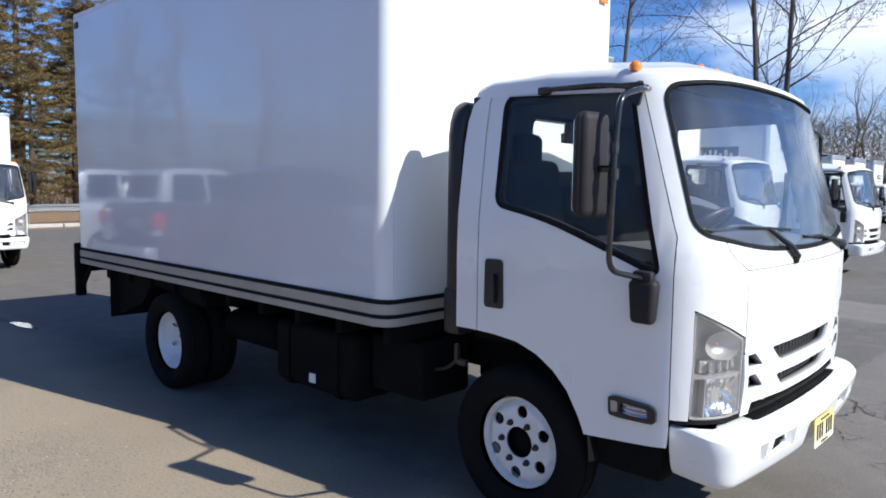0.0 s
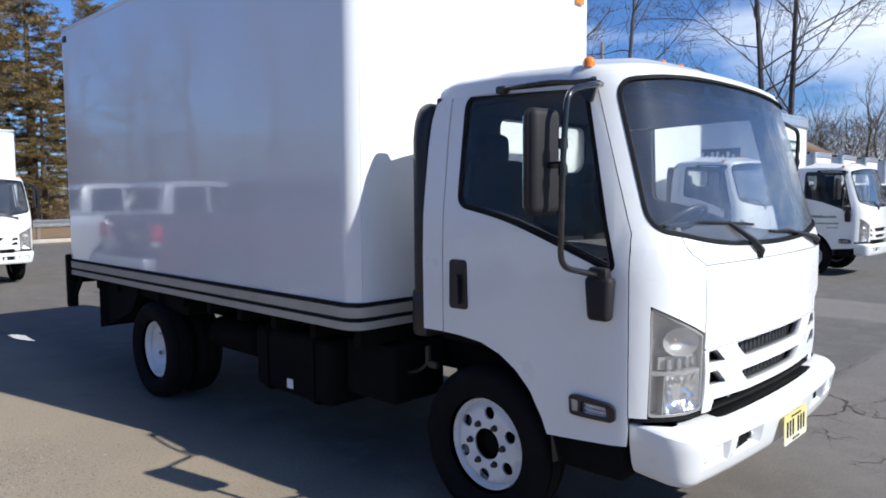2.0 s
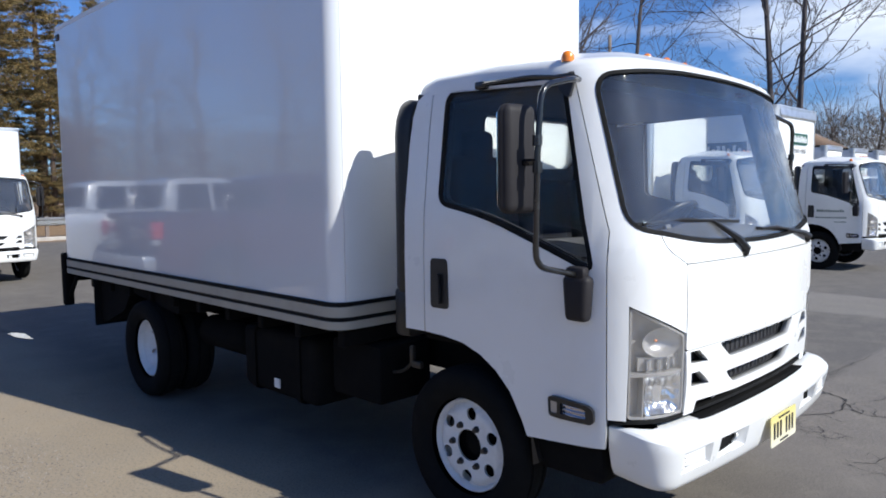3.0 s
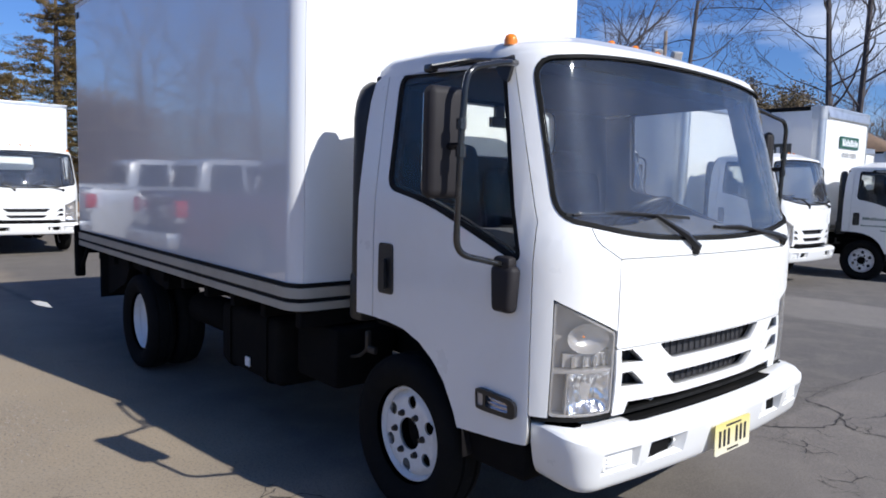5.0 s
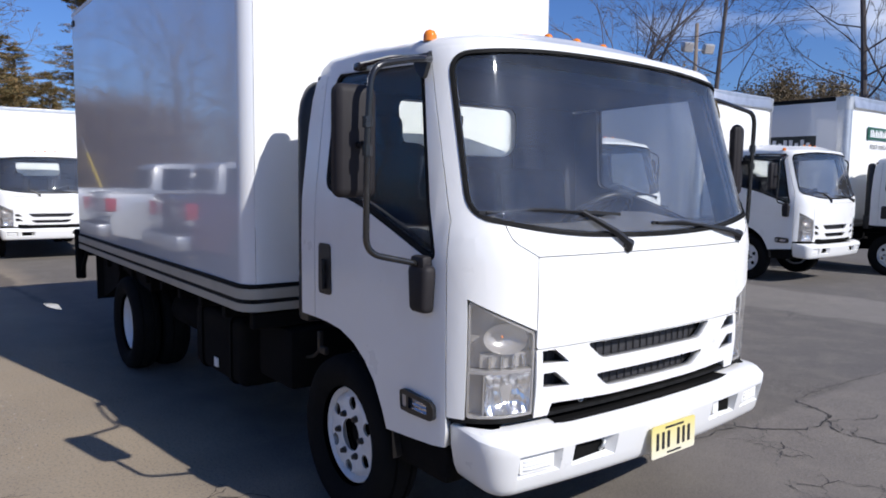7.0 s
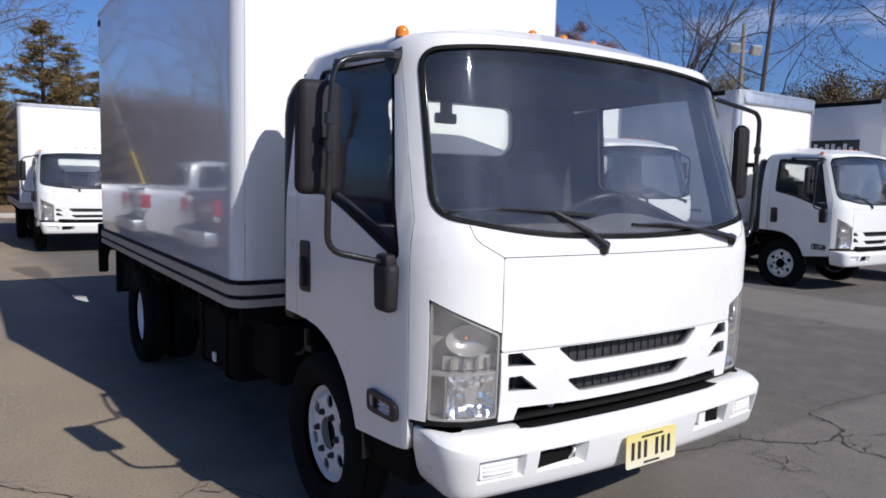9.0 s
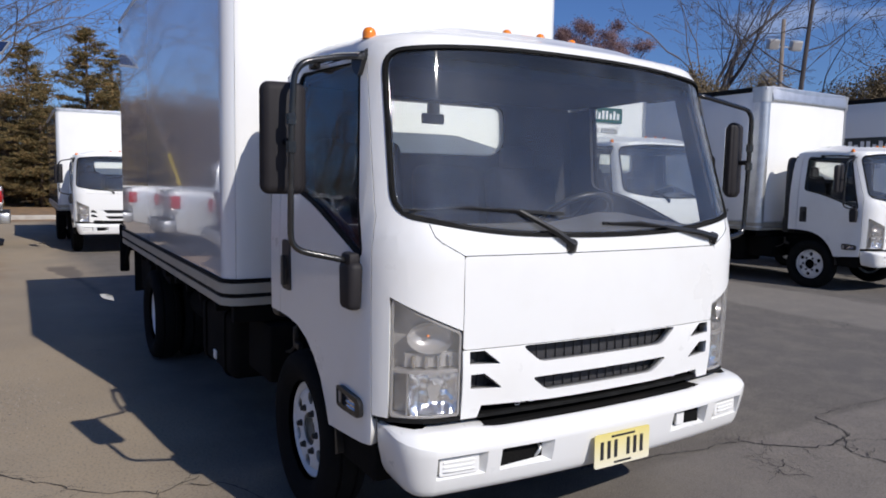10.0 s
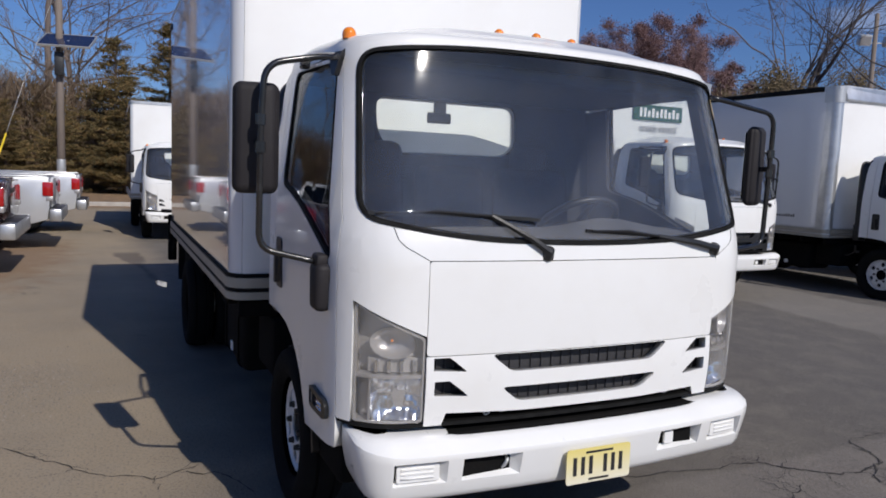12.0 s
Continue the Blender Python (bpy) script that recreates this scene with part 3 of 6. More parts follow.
def grille_mesh():
    bm = sheet([(-0.68, 0.752), (-0.68, 0.955), (0.68, 0.955), (0.68, 0.752)], [], lambda u, v, off: cab(u, v, off - 0.050), 0.01, NOSE_CUTS, [])
    bars = []
    for k in range(-9, 10):
        u = k * 0.047
        for z0, z1 in ((0.880, 0.952), (0.762, 0.838)):
            bars.append(tube([cab(u, z0, -0.044), cab(u, z1, -0.048)], 0.0030, 5))
    for s in (-1, 1):
        for u in (0.565, 0.60, 0.635):
            bars.append(tube([cab(s * u, 0.79, -0.044), cab(s * u, 0.952, -0.047)], 0.005, 5))
    return join(bm, *bars)


bumper_at, bumper_u = wrap(lambda z: 0.0, lambda z: 0.958, 0.050, 0.135, 1.0, 0.018)
BUMPER_END = bumper_u(-0.325, 0.5)
BUMPER_OPEN = [(0.338, 0.580), (0.640, 0.845)]        # air opening and fog lamp pocket, by u
BUMPER_Z = (0.500, 0.590)


def bumper_body():
    prof = [(-0.20, 0.668), (-0.10, 0.666), (-0.058, 0.659), (-0.034, 0.642), (-0.012, 0.620), (-0.002, 0.612), (0.0, 0.604), (-0.002, BUMPER_Z[1]), (-0.011, 0.545), (-0.021, BUMPER_Z[0]), (-0.031, 0.458), (-0.041, 0.439), (-0.056, 0.428), (-0.13, 0.428)]
    us = sorted({round(s * v, 4) for s in (1, -1) for pair in BUMPER_OPEN for v in pair} | {round(-BUMPER_END + k * 2 * BUMPER_END / 44, 4) for k in range(45)})
    bm = bmesh.new()
    rows = []
    for u in us:
        end = max(0.0, (abs(u) - 0.88) / (BUMPER_END - 0.88))
        rise = min(1.0, max(0.0, (abs(u) - 0.80) / (BUMPER_END - 0.06 - 0.80)))
        row = []
        for off, z in prof:
            if z > 0.63:                       # a low, short shelf under the grille, a full one under the lamps
                low = 1 - min(1.0, max(0.0, (abs(u) - 0.56) / 0.09))
                off, z = off + low * (max(off, -0.080 + 0.1 * (off + 0.2)) - off), z - low * 0.30 * (z - 0.615)
            if z > 0.595:                      # the shelf narrows away towards the ends
                z = z + rise * 0.86 * (0.668 - z) if z < 0.655 else z
                off = off * (1 - 0.9 * rise)
            row.append(bm.verts.new(bumper_at(u, z + (0.02 * end ** 2 if z < 0.5 else 0.0), off)))
        rows.append(row)
    for i in range(len(us) - 1):
        mid = abs(us[i] + us[i + 1]) / 2
        for j in range(len(prof) - 1):
            zc = (prof[j][1] + prof[j + 1][1]) / 2
            if any(a < mid < b for a, b in BUMPER_OPEN) and BUMPER_Z[0] < zc < BUMPER_Z[1]:
                continue
            bm.faces.new((rows[i][j], rows[i + 1][j], rows[i + 1][j + 1], rows[i][j + 1]))
    bmesh.ops.recalc_face_normals(bm, faces=bm.faces)
    # the pockets' walls, splayed inwards
    for s in (1, -1):
        for n, (a, b) in enumerate(BUMPER_OPEN):
            ring, deep = [], []
            for u, z, iu, iz in ((a, 0, 0.030, 1), (b, 0, -0.012, 1), (b, 1, -0.012, -1), (a, 1, 0.030, -1)):
                zz = BUMPER_Z[z]
                ring.append(bm.verts.new(bumper_at(s * u, zz, -0.002 if z else -0.021)))
                deep.append(bm.verts.new(bumper_at(s * (u + iu), zz + iz * 0.014, -0.05)))
            for k in range(4):
                f = (ring[k], ring[(k + 1) % 4], deep[(k + 1) % 4], deep[k])
                bm.faces.new(f if s > 0 else f[::-1])
    ends = [r for r in (rows[0], rows[-1])]
    for r in ends:
        bm.faces.new(r)
    bmesh.ops.remove_doubles(bm, verts=bm.verts, dist=1e-4)
    bmesh.ops.recalc_face_normals(bm, faces=bm.faces)
    return bm


LAMP_TURN = math.radians(30)


def lamp_place(depth):
    """The lamp's front surface, set back along the lamp's own axis."""
    def place(u, v, off):
        s = 1 if u > 0 else -1
        return cab(u, v, off) - depth * Vector((math.cos(LAMP_TURN), s * math.sin(LAMP_TURN), 0))
    return place


def lamp_outline(s, m=0.0):
    (a, b), (c, d) = LAMP_TOP
    pts = [(s * (a + m), 0.702 + m), (s * (a + m), b - m), (s * (c - m), d - m * 1.6), (s * (c - m), 0.702 + m)]
    return rounded(pts if s < 0 else pts[::-1], 0.014, 3)


def lamp_lens(s):
    return sheet(lamp_outline(s, 0.004), [], lamp_place(0.002), 0.005, NOSE_CUTS, [0.8, 0.9, 1.0])


def lamp_u(f):
    return LAMP_TOP[0][0] + f * (LAMP_U - LAMP_TOP[0][0])


def lamp_band(s, f0, f1, z0, z1, depth, thick):
    o = [(s * lamp_u(f0), z0), (s * lamp_u(f0), z1), (s * lamp_u(f1), z1), (s * lamp_u(f1), z0)]
    return sheet(o if s < 0 else o[::-1], [], lamp_place(depth), thick, NOSE_CUTS, [])


def lamp_housing(s):
    back = sheet(lamp_outline(s, 0.006), [], lamp_place(0.075), 0.004, NOSE_CUTS, [0.8, 0.9, 1.0])
    rim = sheet(lamp_outline(s, 0.003), [lamp_outline(s, 0.011)], lamp_place(0.008), 0.008, NOSE_CUTS, [0.8, 0.9])
    wall = bmesh.new()
    loop = lamp_outline(s, 0.008)
    rows = [[wall.verts.new(lamp_place(d)(p[0], p[1], -0.002)) for p in loop] for d in (0.010, 0.078)]
    for k in range(len(loop)):
        n = (k + 1) % len(loop)
        wall.faces.new((rows[0][k], rows[0][n], rows[1][n], rows[1][k]))
    shelf = lamp_band(s, 0.03, 0.97, 0.874, 0.886, 0.014, 0.05)
    tray = lamp_band(s, 0.03, 0.80, 0.892, 0.945, 0.045, 0.02)
    fin = lamp_band(s, 0.74, 0.76, 0.712, 0.874, 0.018, 0.05)
    return join(back, rim, wall, shelf, tray, fin)


def bowl(s, u, z, r, depth, out, squash=1.0):
    """A reflector bowl that opens towards the front."""
    bm = bmesh.new()
    n = Vector((math.cos(LAMP_TURN), s * math.sin(LAMP_TURN), 0))
    c = cab(s * u, z, 0) - n * out
    t = Vector((-n.y, n.x, 0))
    rings = []
    for k in range(9):
        q = k / 8
        rr, dd = r * math.sin(q * math.pi / 2), -depth * math.cos(q * math.pi / 2)
        if k == 8:
            rr, dd = r * 1.06, 0.003
        rings.append([bm.verts.new(c + n * dd + t * rr * squash * math.cos(j * math.tau / 24) + Vector((0, 0, rr * math.sin(j * math.tau / 24)))) for j in range(24)])
    for a, b in zip(rings, rings[1:]):
        for j in range(24):
            bm.faces.new((a[j], a[(j + 1) % 24], b[(j + 1) % 24], b[j]))
    bmesh.ops.remove_doubles(bm, verts=bm.verts, dist=1e-5)
    return bm


def facets(s):
    """The lower reflector: a squared dish with upright flutes."""
    bm = bmesh.new()
    nu, nz = 30, 12
    grid = []
    for i in range(nu + 1):
        f = 0.04 + 0.69 * i / nu
        row = []
        for k in range(nz + 1):
            z = 0.710 + 0.160 * k / nz
            a, b = 2 * i / nu - 1, 2 * k / nz - 1
            w = noise.noise(Vector((f * 9, z * 38, s * 3.0))) * 0.012
            d = 0.018 + w + 0.055 * (1 - abs(a) ** 2.4) * (1 - 0.75 * abs(b) ** 3) + 0.005 * abs(math.sin(math.pi * 6 * i / nu)) + 0.004 * abs(math.sin(math.pi * 3 * k / nz))
            row.append(bm.verts.new(lamp_place(d)(s * lamp_u(f), z, 0.0)))
        grid.append(row)
    for p, q in zip(grid, grid[1:]):
        for k in range(nz):
            bm.faces.new((p[k], q[k], q[k + 1], p[k + 1]))
    return bm


def globe(s, u, z, r, out):
    bm = bmesh.new()
    bmesh.ops.create_icosphere(bm, subdivisions=2, radius=r)
    bmesh.ops.translate(bm, verts=bm.verts, vec=cab(s * u, z, -out))
    return bm


SIDE_X, SIDE_Z = [-0.34, -0.38, -0.45, -0.55, -0.7, -0.9, -1.1, -1.3, -1.42], [0.7, 0.9, 1.1, 1.3, 1.5, 1.7, 1.9, 2.0, 2.06]


def door_skin(place):
    o = [(curve_at(DOOR_EDGE, z), z) for z in [0.58] + [0.65 + 0.05 * k for k in range(29)]]
    o = [(-0.322, 0.578)] + o[1:] + [(-1.325, 2.095), (-1.335, 1.9), (-1.338, 0.925)] + ARCH[::-1]
    return sheet(o, [grown(WINDOW, 0.018)], place, 0.035, SIDE_X, SIDE_Z)


def quarter_skin(place):
    o = [(-1.344, 0.925), (-1.342, 1.9), (-1.331, 2.098), (-1.39, 2.096), (-1.435, 2.06), (-1.462, 1.98), (-1.475, 1.85), (REAR_X, 1.6), (REAR_X, 0.925)]
    return sheet(o, [], place, 0.03, [-1.42], SIDE_Z)


def roof_shell():
    """The cab's roof: the plan at the gutter, drawn in and up ring by ring."""
    bm = bmesh.new()
    n, rings = 64, []
    ue = cab_u(-1.34, 2.1)
    for inset, z in ((0.0, 2.083), (0.006, 2.108), (0.022, 2.130), (0.05, 2.144), (0.10, 2.156), (0.20, 2.174), (0.32, 2.208), (0.36, 2.222), (0.50, 2.228), (0.70, 2.232)):
        ring = []
        for k in range(n + 1):
            u = -ue + 2 * ue * k / n
            p = cab(u, 2.10 + 0.05 * math.cos(u / ue * math.pi / 2) ** 2, 0.004)
            ring.append(Vector((p.x, p.y, z + (p.z - 2.10) * 0.55 * (1 - inset) + (0.036 * min(1.0, max(0.0, (-p.x - 0.5) / 0.5)) if z > 2.1 else 0.0))))
        ring += [Vector((-1.435, ring[-1].y * 0.985, z + 0.012)), Vector((-1.468, ring[-1].y * 0.93, z - 0.01))]
        ring += [Vector((-1.475, y * ring[n].y, z - 0.01 + (0.088 * max(0.0, 1 - 2.1 * inset) if z > 2.1 else 0.0))) for y in (0.48, 0.0, -0.48)]
        ring += [Vector((-1.468, ring[0].y * 0.93, z - 0.01)), Vector((-1.435, ring[0].y * 0.985, z + 0.012))]
        c = Vector((-0.9, 0, z))
        rings.append([bm.verts.new(Vector((c.x + (p.x - c.x) * (1 - inset), p.y * (1 - inset), p.z))) for p in ring])
    for a, b in zip(rings, rings[1:]):
        for k in range(len(a)):
            bm.faces.new((a[k], a[(k + 1) % len(a)], b[(k + 1) % len(a)], b[k]))
    mid = bm.verts.new((-0.9, 0, 2.246))
    top = rings[-1]
    for k in range(len(top)):
        bm.faces.new((top[k], top[(k + 1) % len(top)], mid))
    bmesh.ops.recalc_face_normals(bm, faces=bm.faces)
    return bm


REAR_WINDOW = rounded([(-0.36, 1.742, 0.06), (0.33, 1.745, 0.05), (0.40, 1.80, 0.05), (0.385, 2.018, 0.055), (-0.455, 2.018, 0.055), (-0.44, 1.84, 0.06)], 0.06)


def rear_place(y, z, off=0.0):
    return Vector((REAR_X + 0.02 - off + 0.03 * max(0, z - 1.7), y, z))


def rear_wall():
    return sheet(rounded([(-0.97, 0.93, 0.05), (0.97, 0.93, 0.05), (0.97, 1.65, 0.2), (0.90, 2.09, 0.1), (-0.90, 2.09, 0.1), (-0.97, 1.65, 0.2)], 0.1), [REAR_WINDOW], rear_place, 0.03, [], [1.3, 1.7])


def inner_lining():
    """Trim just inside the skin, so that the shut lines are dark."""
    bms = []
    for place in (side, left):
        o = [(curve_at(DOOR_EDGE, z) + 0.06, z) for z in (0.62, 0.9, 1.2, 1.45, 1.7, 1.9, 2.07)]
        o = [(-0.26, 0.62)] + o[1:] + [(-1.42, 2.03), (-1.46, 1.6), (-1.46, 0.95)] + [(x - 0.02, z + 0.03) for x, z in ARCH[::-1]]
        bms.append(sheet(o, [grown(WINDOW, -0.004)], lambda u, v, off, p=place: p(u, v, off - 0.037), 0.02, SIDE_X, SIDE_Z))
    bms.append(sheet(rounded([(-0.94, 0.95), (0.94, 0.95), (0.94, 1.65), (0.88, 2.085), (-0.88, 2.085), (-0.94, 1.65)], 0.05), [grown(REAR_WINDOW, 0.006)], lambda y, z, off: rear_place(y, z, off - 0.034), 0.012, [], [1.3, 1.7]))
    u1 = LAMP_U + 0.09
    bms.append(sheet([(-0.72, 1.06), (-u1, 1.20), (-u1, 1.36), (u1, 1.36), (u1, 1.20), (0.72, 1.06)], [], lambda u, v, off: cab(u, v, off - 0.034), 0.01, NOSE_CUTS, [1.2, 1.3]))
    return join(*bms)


def firewall():
    bms = [block(-0.44, -0.38, -0.66, 0.66, 0.55, 1.34, 0.02, 1), block(-1.46, -0.44, -0.93, 0.93, 0.93, 1.0, 0.02, 1), block(-0.50, -0.44, -0.93, 0.93, 0.60, 1.34, 0.02, 1)]
    return join(*bms)


def dashboard():
    bm = bmesh.new()
    prof = [(-0.21, 1.365), (-0.30, 1.385), (-0.48, 1.40), (-0.64, 1.395), (-0.70, 1.35), (-0.70, 1.20), (-0.60, 1.05), (-0.40, 1.02)]
    ys = [-0.90, -0.86, -0.4, 0.1, 0.2, 0.45, 0.7, 0.86, 0.90]
    rows = []
    for y in ys:
        hump = 0.05 * math.exp(-((y - 0.45) / 0.2) ** 2)
        k = -0.10 if abs(y) > 0.8 else 0.0
        rows.append([bm.verts.new((x + k - 0.02 * (y / 0.9) ** 2, y, z + (hump if -0.68 < x < -0.4 else 0))) for x, z in prof])
    for a, b in zip(rows, rows[1:]):
        for k in range(len(prof) - 1):
            bm.faces.new((a[k], b[k], b[k + 1], a[k + 1]))
    bm.faces.new(rows[0])
    bm.faces.new(rows[-1][::-1])
    bmesh.ops.recalc_face_normals(bm, faces=bm.faces)
    return bm


def seat_parts(y, w):
    cushion = block(-1.22, -0.78, y - w, y + w, 1.0, 1.16, 0.05, 3)
    back = block(-1.33, -1.20, y - w, y + w, 1.12, 1.68 + (0.12 if y < -0.3 else 0.0), 0.06, 3)
    bmesh.ops.rotate(back, verts=back.verts, cent=(-1.26, y, 1.12), matrix=Matrix.Rotation(radians(-8), 3, "Y"))
    head = block(-1.42, -1.32, y - 0.115, y + (0.085 if y < -0.3 else 0.115), 1.56, 1.80, 0.045, 3)
    return cushion, back, head


def steering():
    c, ax = Vector((-0.83, 0.45, 1.40)), Vector((-0.62, 0, 0.78)).normalized()
    s, t = Vector((0, 1, 0)), ax.cross(Vector((0, 1, 0)))
    ring = tube([c + 0.215 * (math.cos(k * math.tau / 28) * s + math.sin(k * math.tau / 28) * t) for k in range(28)], 0.016, 8, closed=True)
    spokes = [tube([c, c + 0.21 * (math.cos(a) * s + math.sin(a) * t)], 0.016, 6) for a in (0.2, math.pi - 0.2, -math.pi / 2)]
    column = tube([c, c - ax * 0.3], 0.035, 8)
    return join(ring, *spokes, column)


def wiper(pivot, elbow, tip):
    """Arm, hinge cap and blade, a little in front of the glass."""
    p, e, t = (Vector(v) for v in (pivot, elbow, tip))
    cap = tube([p + Vector((0.0, 0, -0.02)), p + Vector((0.02, 0, 0.015))], [0.028, 0.020], 8)
    arm = tube([p + Vector((0.02, 0, 0.0)), p + (e - p) * 0.35 + Vector((0.03, 0, 0.006)), e + Vector((0.012, 0, 0))], [0.017, 0.014, 0.009], 6)
    mid = (e + t) / 2
    bow_ = tube([e + Vector((0.016, 0, 0)), mid + Vector((0.02, 0, 0.01)), t + Vector((0.012, 0, 0))], [0.005, 0.008, 0.005], 5)
    blade = tube([e + (e - t) * 0.45 + Vector((0.004, 0, -0.012)), e, mid, t, t + (t - mid) * 0.12], 0.009, 4)
    return join(cap, arm, bow_, blade)


def mirror_y(s, wide):
    return s * (1.235 if s < 0 else 1.38 if wide else 1.18)


def mirror_pose(s, wide):
    return pose(-0.55, mirror_y(s, wide), 1.735, 0, 0, -10 if s < 0 else 24)


def mirror_head(s, wide):
    bm = block(-0.034, 0.036, -0.092, 0.092, -0.208, 0.208, 0.033, 6)
    for v in bm.verts:
        v.co.y *= 1 - 0.09 * (v.co.z / 0.2) ** 2
        if v.co.x > 0:
            v.co.y *= 0.90
            v.co.x *= 1.2 - 0.40 * (v.co.z / 0.2) ** 2 - 0.25 * (v.co.y / 0.09) ** 2
    bm.transform(mirror_pose(s, wide))
    return bm


def mirror_glass(s, wide):
    bm = block(-0.039, -0.0355, -0.072, 0.072, -0.178, 0.178, 0.001, 1)
    bm.transform(mirror_pose(s, wide))
    return bm


def mirror_arm(s, wide):
    y = mirror_y(s, wide)
    pts = [(-0.47, s * 0.945, 2.055), (-0.455, s * 1.03, 2.045), (-0.445, (y - s * 0.01), 2.00), (-0.455, y, 1.75), (-0.465, y, 1.325), (-0.44, s * 1.10, 1.295), (-0.425, s * 1.01, 1.275)]
    loop = tube(bend(pts, 0.07, 6), 0.0125, 8)
    clamp = [tube([(-0.455, y, z - 0.02), (-0.455, y, z + 0.02)], 0.019, 8) for z in (1.80, 1.70)]
    link = tube([(-0.455, y, 1.72), (-0.52, y, 1.72)], 0.014, 6)
    stay = tube(bend([(-0.47, s * 0.955, 2.06), (-0.70, s * 0.965, 2.088), (-0.98, s * 0.955, 2.09)], 0.05), 0.011, 6)
    foot = block(-1.02, -0.96, min(s * 0.925, s * 0.965), max(s * 0.925, s * 0.965), 2.07, 2.105, 0.008)
    return join(loop, link, stay, foot, *clamp)


def mirror_foot(s):
    o = rounded([(-0.505, 2.085), (-0.59, 2.085), (-0.57, 2.025), (-0.52, 1.98)], 0.025)
    return sheet(o, [], lambda x, z, off: (side if s < 0 else left)(x, z, off + 0.022), 0.022)


def mirror_pod(s):
    bm = block(-0.49, -0.365, -0.03, 0.035, 1.09, 1.275, 0.025, 3)
    for v in bm.verts:
        if v.co.z < 1.16:
            v.co.x = -0.4275 + (v.co.x + 0.4275) * 0.82
    cap = block(-0.475, -0.385, -0.02, 0.03, 1.255, 1.31, 0.015, 2)
    bm = join(bm, cap)
    for v in bm.verts:
        v.co.y = s * (1.005 + v.co.y)
    if s < 0:
        for f in bm.faces:
            f.normal_flip()
    return bm


def handle(place):
    o = rounded([(-1.292, 1.052), (-1.288, 1.293), (-1.178, 1.293), (-1.172, 1.052)], 0.024)
    plate = sheet(o, [], lambda x, z, off: place(x, z, off + 0.006), 0.012)
    grip = sheet(rounded([(-1.245, 1.075), (-1.243, 1.22), (-1.215, 1.22), (-1.213, 1.075)], 0.012), [], lambda x, z, off: place(x, z, off + 0.028), 0.016)
    return join(plate, grip)


def side_lamp(place):
    o = rounded([(-0.528, 0.668), (-0.575, 0.672), (-0.580, 0.752), (-0.545, 0.758), (-0.385, 0.748), (-0.362, 0.730), (-0.362, 0.684), (-0.375, 0.672)], 0.014)
    h1 = rounded([(-0.519, 0.688), (-0.519, 0.736), (-0.398, 0.730), (-0.394, 0.692)], 0.006, 2)
    h2 = rounded([(-0.569, 0.684), (-0.572, 0.738), (-0.533, 0.736), (-0.533, 0.688)], 0.006, 2)
    return sheet(o, [h1, h2], lambda x, z, off: place(x, z, off + 0.018), 0.024, [-0.45], [0.71])


def side_lens(place):
    o = [(-0.522, 0.684), (-0.522, 0.740), (-0.39, 0.734), (-0.39, 0.688)]
    return sheet(o, [], lambda x, z, off: place(x, z, off + 0.004 + 0.010 * math.sin((x + 0.52) * 22) + 0.004 * math.sin(z * 330)), 0.006, steps(-0.522, -0.39, 0.012), steps(0.684, 0.74, 0.0035))


def turn_lens(place):
    o = rounded([(-0.572, 0.681), (-0.575, 0.741), (-0.530, 0.739), (-0.530, 0.685)], 0.006, 2)
    return sheet(o, [], lambda x, z, off: place(x, z, off + 0.012), 0.010)


TYRE = [(0.235, -0.07), (0.27, -0.098), (0.32, -0.108), (0.352, -0.100), (0.372, -0.086), (0.382, -0.06), (0.385, -0.05), (0.372, -0.046), (0.372, -0.036), (0.385, -0.032), (0.386, -0.006), (0.373, -0.003), (0.373, 0.003), (0.386, 0.006)]
TYRE = TYRE + [(r, -h) for r, h in TYRE[::-1]]


def rim_disc(out):
    """The wheel's dish: a flat middle, a cone with hand holes down to the rim, and the hub's bore; out: how far the middle stands out."""
    circle = lambda cx, cz, r, n: [(cx + r * math.cos(k * math.tau / n), cz + r * math.sin(k * math.tau / n)) for k in range(n)]  # noqa: E731
    hole = 0.031 if out > 0 else 0.019
    holes = [circle(0, 0, 0.078, 24)] + [circle(0.158 * math.cos(a), 0.158 * math.sin(a), hole, 16) for a in (k * math.tau / 6 + 0.42 for k in range(6))]

    def dish(x, z, off):
        return Vector((x, -(dish_height(out, math.hypot(x, z)) + off), z))
    bm = sheet(circle(0, 0, 0.218, 48), holes, dish, 0.012, steps(-0.22, 0.22, 0.022), steps(-0.22, 0.22, 0.022))
    lip = lathe([(0.205, -0.005), (0.213, -0.035), (0.219, -0.050), (0.226, -0.048), (0.229, -0.02), (0.238, 0.06)], 48)
    return join(bm, lip)


def dish_height(out, r):
    """How far the wheel's dish stands out at a distance from its middle."""
    q = min(1.0, max(0.0, (r - 0.186) / 0.022 if out > 0 else (r - 0.118) / 0.090))
    return out * (1 - q) + (0.012 if r > 0.208 else 0.0)


def hub_cap(out):
    back = 0.035 if out > 0 else 0.0
    return lathe([(0.0, -out + back), (0.05, -out + back + 0.004), (0.072, -out + back + 0.02), (0.10, -out + 0.045 + back), (0.158, (0.03 if out > 0 else -out * 0.46) + 0.04), (0.202, 0.06)], 24)


def lug():
    return join(tube([(0, 0.004, 0), (0, -0.006, 0)], 0.0165, 12), tube([(0, -0.004, 0), (0, -0.022, 0)], [0.0135, 0.012], 6))


